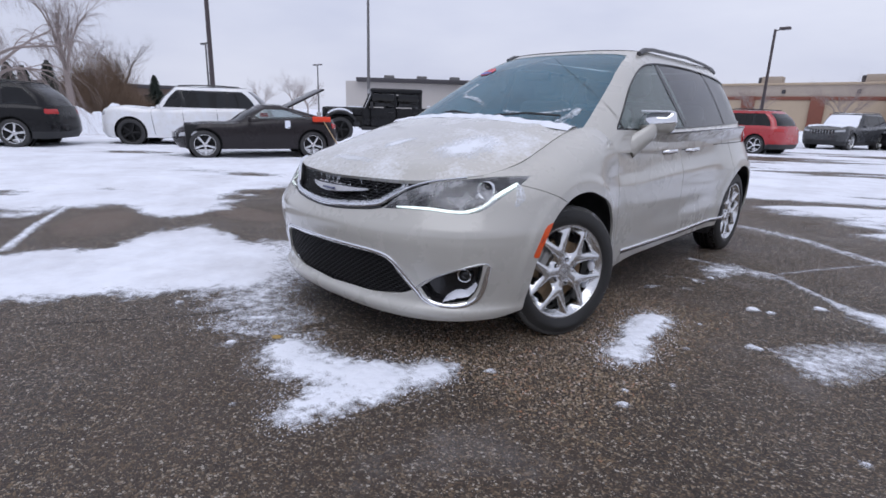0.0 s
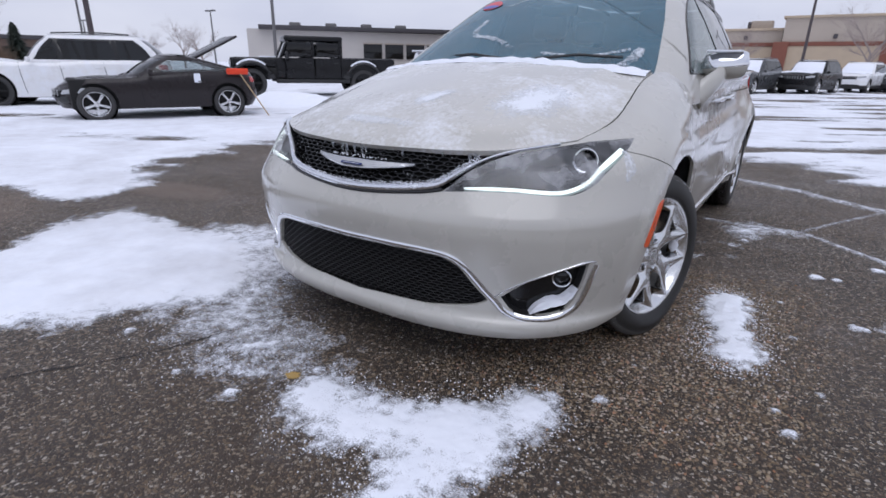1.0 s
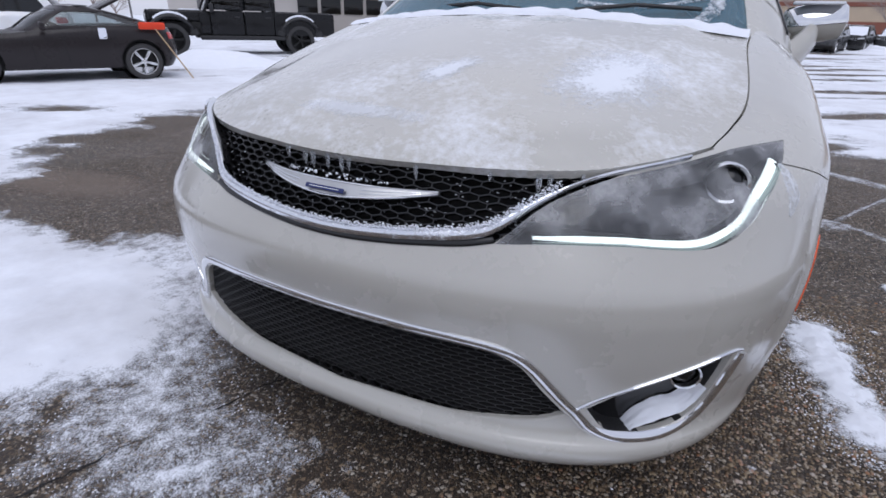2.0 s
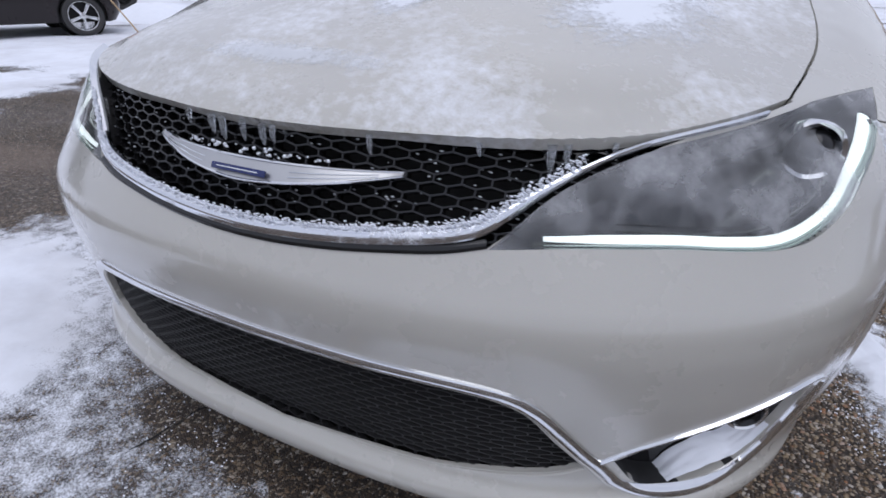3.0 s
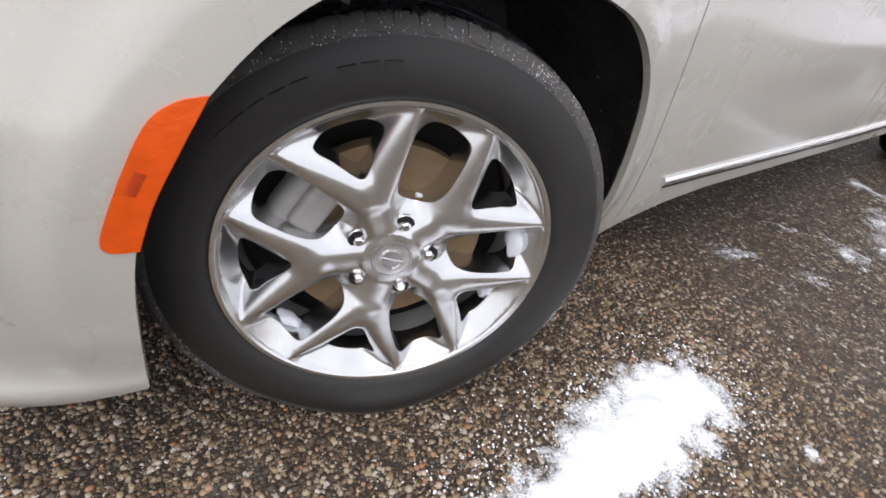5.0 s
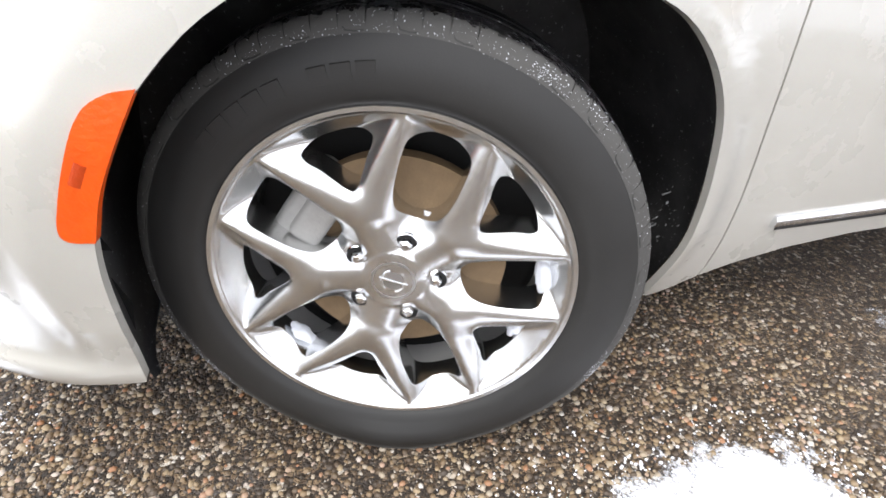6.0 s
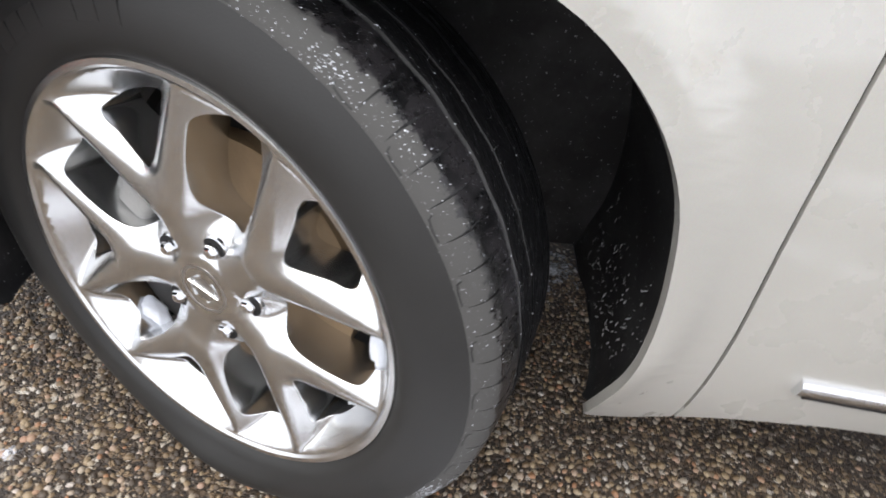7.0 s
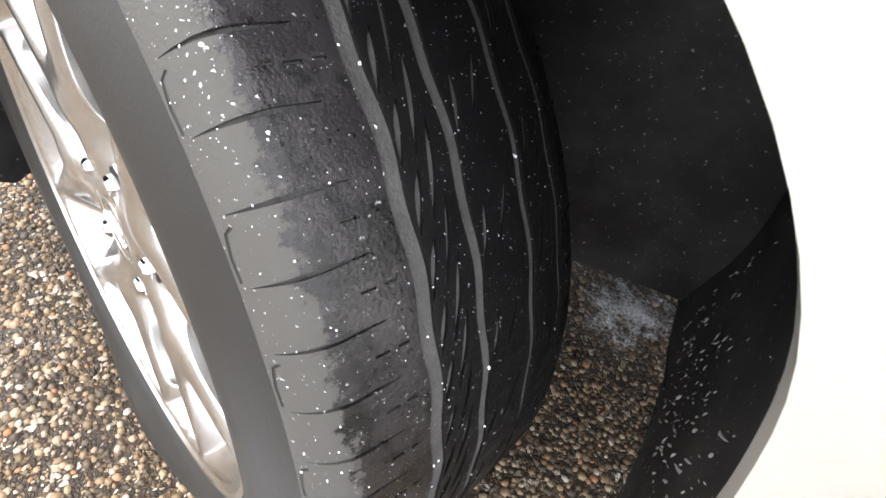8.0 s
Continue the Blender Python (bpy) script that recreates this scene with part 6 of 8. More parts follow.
def car(name, label, L, W, H, belt, nose_z, cowl_y, cowl_z, roof0, roof1, tail, axles, r, paint, m, snow=0.0, nose=0.55, n=2.7, wheel="wheel_dull", cladding=True, hatch=0.25, group="parked cars", sides_snow=False, roof_rails=True, glass="dark_glass"):
    ob = thing(name, label, "car", m, group)
    hw = W / 2
    top = curve([0.0, 0.15, cowl_y, cowl_y + 0.35, L - 0.5, L], [nose_z - 0.10, nose_z, cowl_z, belt, belt + 0.06, belt + 0.02])
    sh = Shell(front=curve([0.2, 0.35, 0.55, nose_z - 0.1, nose_z + 0.2], [0.12, 0.02, 0.0, 0.04, 0.14]),
               rear=curve([0.2, 0.4, 0.7, belt + 0.1], [L - 0.12, L, L - 0.01, L - 0.10]),
               wide=lambda z, y, q: hw * (0.93 + 0.07 * np.sin(np.clip((z - 0.15) / (belt - 0.15), 0, 1) * 2.4)) - 0.07 * np.clip(1 - q / 0.12, 0, 1) ** 2,
               nose=curve([0.2, 1.0], [nose, nose]), tail=curve([0.2, 1.0], [0.5, 0.5]), n=n, nt=3.0, top=lambda x, y: top(y) - 0.04 * (x / hw) ** 2)
    z0 = 0.24
    arcs = [sh.flat(1, [(y - (r + 0.055) * math.cos(t), r + (r + 0.065) * math.sin(t)) for t in np.linspace(-0.55, math.pi + 0.55, 22)]) for y in axles]
    ga = np.concatenate([np.linspace(0, 1, 26), np.linspace(1.03, 2, 44), np.linspace(2.08, 3, 14)])
    A, Z = np.meshgrid(ga, np.linspace(z0, belt + 0.1, 16))
    k = Z < sh.ztop(A) - 0.015
    fix = lambda o: np.stack([o[:, 0].clip(0, 3), o[:, 1]], 1)
    ra = np.linspace(0, 3, 150)
    p, t = carve(np.stack([A[k], Z[k]], 1), [(np.stack([ra, sh.ztop(ra)], 1), False)] + [(fix(o), True) for o in arcs])
    c = p[t].mean(1)
    ok = (c[:, 1] < sh.ztop(c[:, 0])) & (c[:, 1] > z0)
    for o in arcs:
        ok &= ~inside(c, o)
    y = sh.at(c[:, 0], c[:, 1])[:, 1]
    low = ok & (c[:, 1] < 0.42) & cladding
    panel("body", sh, p, t, ok & ~low, paint, ob, sides=(1, -1))
    if cladding:
        panel("cladding", sh, p, t, low, M["black_plastic"], ob, sides=(1, -1))
    part("underside", box((W - 0.25, L - 0.5, belt - 0.35), (0, L / 2, belt / 2 + 0.05), 0.04), M["dark_void"], ob)
    # deck and roof as caps
    def cap(part_name, outline, z_of, mat, lift=0.0, where=None):
        gx, gy = np.meshgrid(np.linspace(0, hw, 12), np.linspace(outline[:, 1].min(), outline[:, 1].max(), 40))
        o = np.concatenate([outline, [[0.0, outline[-1][1]], [0.0, outline[0][1]]]])
        q, u = carve(np.stack([gx.ravel(), gy.ravel()], 1), [(o, True)])
        u = u[inside(q[u].mean(1), o)]
        if where:
            u = u[where(q[u].mean(1))]
        at = lambda s: np.stack([s[:, 0], s[:, 1], z_of(s[:, 0], s[:, 1]) + lift], 1)
        e = 1e-3
        nn = np.cross(at(q + [e, 0]) - at(q - [e, 0]), at(q + [0, e]) - at(q - [0, e]))
        nn /= np.linalg.norm(nn, axis=1, keepdims=True)
        v, f, nn = skin(at(q), nn, u, 0.03 if lift else 0.0, 0, (1, -1))
        return put(part_name, mesh_from(part_name, v, f, nn), mat, ob)
    edge = sh.at(ra, sh.ztop(ra))[:, :2]
    cap("hood", edge, lambda x, y: top(y) - 0.04 * (x / hw) ** 2, paint)
    if snow:
        cap("snow_cover", edge * [0.94, 1] + [0, 0.0], lambda x, y: top(y) - 0.04 * (x / hw) ** 2 + 0.01 * np.sin(9 * x) * np.sin(7 * y), M["snow"], snow, lambda s: (s[:, 1] < cowl_y) & (s[:, 1] > 0.25))
    zt = H - 0.04
    cab = Shell(front=curve([belt - 0.15, belt, (belt + H) / 2, zt], [cowl_y - 0.25, cowl_y - 0.02, (cowl_y + roof0) / 2 - 0.04, roof0]),
                rear=curve([belt - 0.15, belt, (belt + H) / 2, zt], [tail + 0.05, tail, (tail + roof1) / 2 + hatch * 0.3, roof1]),
                wide=lambda z, y, q: np.interp(z, [belt - 0.15, belt, H - 0.15, zt], [hw - 0.05, hw - 0.07, hw - 0.20, hw - 0.27]),
                nose=curve([belt - 0.15, zt], [0.55, 0.35]), tail=curve([belt - 0.15, zt], [0.35, 0.3]), n=2.6, nt=3.0)
    zs = np.linspace(belt + 0.03, H - 0.13, 7)
    fr = [(float(cab.at(0.80, z)[1]) + 0.05, z) for z in zs]
    re = [(float(cab.at(2.12, z)[1]) - 0.02, z) for z in zs[::-1]]
    dl = cab.flat(1, np.array(fr + re))
    ws = np.array([[-0.02, belt - 0.02], [0.62, belt - 0.02], [0.66, H - 0.11], [-0.02, H - 0.09]])
    ws = loop_through([(*q, 0) for q in ws], 5)
    rw = loop_through([(2.45, belt + 0.04, 0), (3.02, belt + 0.04, 0), (3.02, H - 0.12, 0), (2.5, H - 0.12, 0)], 5)
    ym = [axles[0] + (axles[1] - axles[0]) * f for f in (0.52, 0.93)]
    pil = [cab.flat(1, strip(np.array([(yy, belt), (yy - 0.08, H - 0.1)]), 0.07)) for yy in ym]
    A, Z = np.meshgrid(np.concatenate([np.linspace(0, 1, 18), np.linspace(1.05, 2, 26), np.linspace(2.1, 3, 10)]), np.linspace(belt - 0.15, zt, 14))
    p, t = carve(np.stack([A.ravel(), Z.ravel()], 1), [(fix(o), True) for o in (dl, ws, rw, *pil)])
    c = p[t].mean(1)
    iw, il, ir = inside(c, ws), inside(c, dl), inside(c, rw)
    ip = inside(c, pil[0]) | inside(c, pil[1])
    panel("cabin", cab, p, t, ~iw & ~il & ~ir, paint, ob, sides=(1, -1))
    panel("windshield", cab, p, t, iw, M["snow"] if snow > 0.02 and sides_snow else M["dark_glass"], ob, thick=0, offset=-0.004, sides=(1, -1))
    panel("rear_glass", cab, p, t, ir, M["dark_glass"], ob, thick=0, offset=-0.004, sides=(1, -1))
    yy = cab.at(c[:, 0], c[:, 1])[:, 1]
    for side in (1, -1):
        for sel in (yy < ym[0] - 0.04, (yy >= ym[0] - 0.04) & (yy < ym[1] - 0.04), yy >= ym[1] - 0.04):
            if (il & ~ip & sel).sum() > 2:
                panel("side_window", cab, p, t, il & ~ip & sel, M[glass], ob, thick=0, offset=-0.006, sides=(side,))
        for one in pil:
            if (il & inside(c, one)).sum() > 1:
                panel("window_pillar", cab, p, t, il & inside(c, one), M["black_gloss"], ob, thick=0.0, offset=-0.002, sides=(side,))
        for gy_ in (cowl_y + 0.12, ym[0], min(ym[1] - 0.02, axles[1] - r - 0.05)):
            gap_ = sh.flat(1, [(gy_ - 0.10 * (z - 0.4), z) for z in np.linspace(0.34, belt - 0.03, 8)])
            part("door_gap", ribbon(sh, gap_, 0.014, 0.0016, sides=(side,)), M["dark_void"], ob)
        part("mirror", box((0.16, 0.08, 0.12), ((hw + 0.05) * side, cowl_y + 0.30, belt + 0.03), 0.03), paint, ob)
        fl = sh.flat(0, loop_through([(hw * 0.56, nose_z - 0.14), (hw * 0.75, nose_z - 0.12), (hw * 0.92, nose_z - 0.10)], 4, False))
        part("headlamp", ribbon(sh, fl, 0.10, 0.008, sides=(side,)), M["lamp_off"], ob)
        tl = np.stack([np.linspace(2.30, 2.72, 8), np.full(8, belt - 0.12)], 1)
        part("tail_lamp", ribbon(sh, tl, 0.13, 0.010, sides=(side,)), M["red_lamp"], ob)
        for f in (0.18, 0.62):
            hy = axles[0] + (axles[1] - axles[0]) * (0.40 + f * 0.62)
            hx = float(sh.at(sh.find(1, hy, belt - 0.16), belt - 0.16)[0])
            part("door_handle", box((0.03, 0.16, 0.03), (hx * side, hy, belt - 0.16), 0.01), paint, ob)
        if roof_rails:
            part("roof_rail", tube([((hw - 0.30) * side, roof0 + 0.2 + k * (roof1 - roof0 - 0.4) / 8, H - 0.005 + 0.03 * math.sin(math.pi * k / 8)) for k in range(9)], 0.017, 8), M["black_gloss"], ob)
    ro = cab.at(ra, 0 * ra + zt)[:, :2]
    cap("roof", ro, lambda x, y: zt + 0.035 * (1 - (x / hw) ** 2) * np.sin(np.clip((y - roof0) / (roof1 - roof0), 0, 1) * np.pi) ** 0.5, M["snow"] if snow > 0.02 else paint)
    gr = sh.flat(0, [(x, nose_z - 0.17) for x in np.linspace(0.0, hw * 0.52, 10)])
    gg = part("grille", ribbon(sh, gr, 0.17, 0.006, sides=(1, -1)), M["black_gloss"], ob)
    for kk in range(4):
        xx = hw * (0.06 + 0.13 * kk)
        for side in (1, -1):
            a = sh.find(0, xx, nose_z - 0.17)
            q = sh.at(a, nose_z - 0.17)
            part("grille_slat", box((0.03, 0.02, 0.15), (q[0] * side, q[1] - 0.012, nose_z - 0.17), 0.006), M["wheel_dull"], gg)
    lo = sh.flat(0, [(x, 0.42) for x in np.linspace(0.0, hw * 0.7, 10)])
    part("lower_intake", ribbon(sh, lo, 0.12, 0.006, sides=(1, -1)), M["black_plastic"], ob)
    for y_ in axles:
        for side in (1, -1):
            tyre, arms, rim = far_wheel_set(r, wheel)
            mm = Matrix.Translation(((hw - 0.13) * side, y_, r)) @ (Matrix.Rotation(math.pi, 4, "Z") if side < 0 else Matrix.Identity(4)) @ Matrix.Rotation(0.3 + y_, 4, "X")
            w = part("wheel", tyre, M["rubber"], ob)
            w.matrix_basis = mm
            part("rim", rim, M["dark_void"] if wheel == "wheel_dull" else M[wheel], w)
            part("spokes", arms, M[wheel], w)
            house = lathe([(0.0, -0.02), (r + 0.05, -0.02), (r + 0.05, 0.12)], 30)
            house.transform(Matrix.Translation(((hw - 0.30) * side, y_, r)) @ (Matrix.Rotation(math.pi, 4, "Z") if side < 0 else Matrix.Identity(4)))
            part("wheel_well", house, M["dark_void"], ob)
    return ob


def parked(x, y, ahead):
    """Nose at (x, y), facing along the bearing ahead (degrees, 0 is +y, clockwise)."""
    return Matrix.Translation((x, y, 0)) @ Matrix.Rotation(radians(180 - ahead), 4, "Z")


def bearing(az, far):
    return (2.4 + far * math.sin(radians(az)), -1.54 + far * math.cos(radians(az)))


M["car_glass"] = clear_material("clear car window", (0.60, 0.66, 0.66), 0.03, film=(0.15, 0.5, 0.5, 0.5))
M["dark_glass"] = clear_material("dark tinted glass", (0.10, 0.11, 0.12), 0.04)
M["lamp_off"] = plain("clear lamp cover", (0.45, 0.46, 0.48), 0.12, 0.3, 0.1, 20)
M["car_white"] = paint_material("white paint", (0.80, 0.80, 0.80), frost=0.52)
M["car_black"] = paint_material("black paint", (0.008, 0.008, 0.009), coat=0.12, spec=0.25)
M["car_graphite"] = paint_material("dark graphite paint", (0.024, 0.020, 0.021), coat=0.12, spec=0.25)
M["car_red"] = paint_material("red paint", (0.42, 0.02, 0.025))
M["car_grey"] = paint_material("dark grey paint", (0.045, 0.047, 0.05), coat=0.5)

ROW = 215.0
COUPE_AT = parked(-11.22, 2.92, 200) @ Matrix.Translation((0, 0.30, 0)) @ Matrix.Scale(0.975, 4)
coupe = car("coupe", "dark graphite sports coupe with silver wheels, on snow", 3.95, 1.85, 1.33, 0.93, 0.70, 1.38, 0.88, 2.00, 2.55, 3.80, (0.66, 3.21), 0.335, M["car_graphite"], COUPE_AT, 0, 0.8, 2.1, "wheel", False, 0.1, roof_rails=False, glass="car_glass")
car("white_suv", "white sport utility car dusted with snow", 4.82, 1.94, 1.76, 1.10, 1.02, 1.45, 1.09, 2.05, 4.15, 4.70, (0.92, 3.83), 0.39, M["car_white"], parked(-16.35, 3.20, ROW), 0.0, 0.5, 2.8, "dark_void", False)
car("black_suv", "black sport utility car with silver wheels", 4.62, 1.88, 1.68, 1.06, 0.98, 1.40, 1.05, 2.0, 3.95, 4.48, (0.90, 3.60), 0.37, M["car_black"], parked(-18.05, -1.70, ROW), 0.0, 0.5, 2.8, "wheel")
car("red_suv", "red compact sport utility car parked on snow", 4.40, 1.82, 1.65, 1.04, 0.96, 1.35, 1.03, 1.9, 3.75, 4.25, (0.88, 3.52), 0.36, M["car_red"], parked(-6.30, 22.9, 285), 0.0, 0.5, 2.8, "wheel")
car("grey_suv", "dark grey sport utility car with snow on its hood", 4.82, 1.94, 1.76, 1.10, 1.02, 1.45, 1.09, 2.05, 4.15, 4.70, (0.92, 3.83), 0.39, M["car_grey"], parked(-2.35, 29.3, 196), 0.03, 0.5, 2.8, "wheel", sides_snow=True)
for k, (col, kind) in enumerate((("car_black", "black"), ("car_white", "white"), ("car_grey", "dark grey"), ("car_black", "black"), ("car_grey", "dark grey"))):
    car(("black_suv", "white_suv", "grey_suv", "black_suv", "grey_suv")[k], kind + " car with a snow-covered hood in a far row", 4.7, 1.92, 1.74, 1.09, 1.01, 1.42, 1.08, 2.02, 4.05, 4.58, (0.92, 3.75), 0.38, M[col], parked(*((0.3, 32.6), (2.7, 38.2), (4.75, 41.1), (6.75, 44.8), (9.6, 48.0))[k], 197), 0.03, 0.5, 2.8, "wheel", sides_snow=True)

# the coupe's open hatch, and the broom that leans on its tail
lid = box((1.12, 1.06, 0.05), (0, 0, 0), 0.02)
lid.transform(Matrix.Translation((0, 3.14, 1.49)) @ Matrix.Rotation(radians(27), 4, "X"))
part("open_hatch", lid, M["car_graphite"], coupe, "raised dark hatch lid")
part("fuel_flap", box((0.012, 0.13, 0.19), (0.93, 2.58, 0.84), 0.02), M["snow"], coupe, "snow-stuck patch on the rear wing")
# ---------------------------------------------------------------- pickup, broom
def pickup(m):
    ob = thing("pickup_truck", "black boxy four-door pickup truck on snow", "truck", m, "parked cars")
    P, B = M["car_black"], M["black_plastic"]
    part("hood", box((1.45, 1.35, 0.30), (0, 0.85, 1.02), 0.08, 3), P, ob)
    part("front_bumper", box((1.70, 0.22, 0.24), (0, 0.12, 0.62), 0.06, 3), B, ob)
    gr = part("grille", box((1.30, 0.10, 0.42), (0, 0.17, 0.95), 0.03), P, ob)
    for k in range(7):
        part("slot", box((0.075, 0.03, 0.28), (-0.39 + 0.13 * k, 0.115, 0.96), 0.02), M["dark_void"], gr)
    for s in (1, -1):
        lampy = lathe([(0.0, 0.05), (0.07, 0.04), (0.095, 0.02), (0.095, -0.05)], 24)
        lampy.transform(Matrix.Translation((0.54 * s, 0.13, 0.97)) @ Matrix.Rotation(radians(-90), 4, "Z"))
        part("headlamp", lampy, M["lamp_off"], ob)
        for y0, nm in ((0.70, "front_flare"), (4.15, "rear_flare")):
            pts_ = [(0.83 * s, y0 - 0.58 * math.cos(t), 0.46 + 0.56 * math.sin(t)) for t in np.linspace(0.15, math.pi - 0.15, 14)]
            part(nm, tube(pts_, 0.12, 10, flat=0.5), B, ob)
            part("flare_snow", tube([(x, y, z + 0.07) for x, y, z in pts_[3:-3]], 0.07, 8, flat=0.6), M["snow"], ob)
        part("rock_rail", box((0.12, 2.3, 0.12), (0.82 * s, 2.55, 0.48), 0.03), B, ob)
        for y0, y1 in ((1.72, 2.58), (2.62, 3.42)):
            d = part("door", box((0.06, y1 - y0, 0.62), (0.80 * s, (y0 + y1) / 2, 0.86), 0.02), P, ob)
            part("door_window", box((0.03, y1 - y0 - 0.12, 0.42), (0.775 * s, (y0 + y1) / 2, 1.42), 0.01), M["dark_glass"], d)
            part("window_post", box((0.05, 0.07, 0.50), (0.775 * s, y1 - 0.02, 1.42), 0.01), P, d)
            part("door_handle", box((0.03, 0.16, 0.04), (0.84 * s, y1 - 0.16, 1.02), 0.01), B, d)
        part("mirror", box((0.22, 0.10, 0.24), (0.98 * s, 1.75, 1.24), 0.05), B, ob)
        part("windshield_post", tube([(0.74 * s, 1.58, 1.16), (0.70 * s, 1.82, 1.68)], 0.04, 8), P, ob)
        part("bed_side", box((0.10, 1.75, 0.62), (0.80 * s, 4.30, 0.86), 0.03), P, ob)
        for y0 in (0.70, 4.15):
            tyre, arms, rim = far_wheel_set(0.42, "wheel_dull")
            w = part("wheel", tyre, M["rubber"], ob)
            w.matrix_basis = Matrix.Translation((0.76 * s, y0, 0.42)) @ (Matrix.Rotation(math.pi, 4, "Z") if s < 0 else Matrix.Identity(4))
            part("rim", rim, M["dark_void"], w)
            part("spokes", arms, M["dark_void"], w)
    part("windshield", box((1.40, 0.04, 0.56), (0, 0, 0), 0.01, 2, Matrix.Translation((0, 1.70, 1.42)) @ Matrix.Rotation(radians(-24), 4, "X")), M["dark_glass"], ob)
    part("cowl", box((1.56, 0.30, 0.60), (0, 1.58, 0.86), 0.05), P, ob)
    part("floor_pan", box((1.5, 4.6, 0.35), (0, 2.6, 0.70), 0.04), M["dark_void"], ob)
    part("seats", box((1.2, 0.3, 0.75), (0, 2.45, 1.15), 0.1), M["cabin_dark"], ob)
    part("roof", box((1.52, 1.80, 0.16), (0, 2.62, 1.74), 0.06, 3), P, ob)
    part("cab_back", box((1.50, 0.08, 0.75), (0, 3.46, 1.38), 0.03), P, ob)
    part("tailgate", box((1.55, 0.08, 0.58), (0, 5.18, 0.88), 0.03), P, ob)
    part("bed_cover", box((1.50, 1.68, 0.05), (0, 4.30, 1.17), 0.02), B, ob)
    part("hood_snow", box((0.7, 0.5, 0.06), (0, 1.25, 1.18), 0.03, 3), M["snow"], ob)
    return ob


pickup(parked(-15.75, 10.3, 214) @ Matrix.Scale(1.12, 4))
broom = thing("snow_broom", "orange snow broom with a pale wooden handle, leaning on the coupe", "broom", COUPE_AT)
part("broom_head", box((0.10, 0.46, 0.13), (0.98, 3.42, 0.98), 0.03, 3), plain("orange foam", (0.75, 0.06, 0.02), 0.8, 0, 0.15, 20, 0.4, 200), broom)
part("broom_handle", tube([(1.00, 3.44, 0.98), (1.16, 3.70, 0.48), (1.32, 3.95, 0.0)], 0.013, 8), plain("pale wood", (0.45, 0.32, 0.18), 0.6, 0, 0.2, 30), broom)
# ---------------------------------------------------------------- lamps, buildings, trees
def lamp_post(az, far, tall, heads, dark=True, thick=0.11):
    x, y = bearing(az, far)
    ob = thing("street_lamp", "tall dark parking-lot lamp post" if dark else "slim grey parking-lot lamp post", "lamp post", Matrix.Translation((x, y, 0)), "lamp posts")
    mt = M["post_dark"] if dark else M["post_grey"]
    part("base", lathe([(0.0, 0.0), (0.30, 0.0), (0.30, 0.7), (0.26, 0.75), (0.0, 0.75)], 24, "z"), M["concrete"], ob)
    part("pole", tube([(0, 0, 0.7), (0, 0, tall * 0.5), (0, 0, tall)], [thick, thick * 0.85, thick * 0.7], 12), mt, ob)
    for k in range(heads):
        s = 1 if k == 0 else -1
        part("arm", tube([(0, 0, tall - 0.08), (0.25 * s, 0, tall - 0.05)], 0.035, 8), mt, ob)
        hd = part("lamp_head", box((0.62, 0.36, 0.16), (0.55 * s, 0, tall + 0.02), 0.04), mt, ob)
        part("lens", box((0.45, 0.26, 0.03), (0.55 * s, 0, tall - 0.075), 0.01), M["lamp_off"], hd)
    return ob


M["post_dark"] = plain("dark bronze paint", (0.085, 0.07, 0.072), 0.5, 0.3, 0.2, 4)
M["post_grey"] = plain("weathered galvanised steel", (0.17, 0.165, 0.165), 0.5, 0.5, 0.2, 4)
M["concrete"] = plain("concrete", (0.36, 0.35, 0.33), 0.85, 0, 0.2, 3, 0.3, 60)
lamp_post(-13.55, 42, 7.0, 1)
lamp_post(-2.75, 46, 6.6, 2)
lamp_post(-66.85, 27, 10.5, 1, True, 0.11)
lamp_post(-67.2, 58, 6.9, 2, False)
lamp_post(-66.9, 92, 6.0, 2, False)
lamp_post(-51.8, 38, 10.0, 1, False, 0.11)
lamp_post(-56.9, 75, 6.8, 2, False)

M["stucco"] = plain("beige rendered wall", (0.42, 0.36, 0.30), 0.85, 0, 0.10, 0.5, 0.2, 8)
M["stucco_low"] = plain("tan block wall", (0.45, 0.36, 0.26), 0.85, 0, 0.12, 0.7, 0.3, 6)
M["brick"] = plain("red-brown brick", (0.20, 0.075, 0.05), 0.85, 0, 0.2, 2.5, 0.3, 12)
M["grey_wall"] = plain("pale grey-beige metal wall", (0.50, 0.47, 0.44), 0.7, 0, 0.1, 0.6, 0.1, 10)
M["roof_dark"] = plain("dark roof edge", (0.06, 0.055, 0.06), 0.7, 0, 0.2, 1.5)
M["brown_wall"] = plain("brown brick wall", (0.14, 0.10, 0.08), 0.85, 0, 0.2, 1.5)


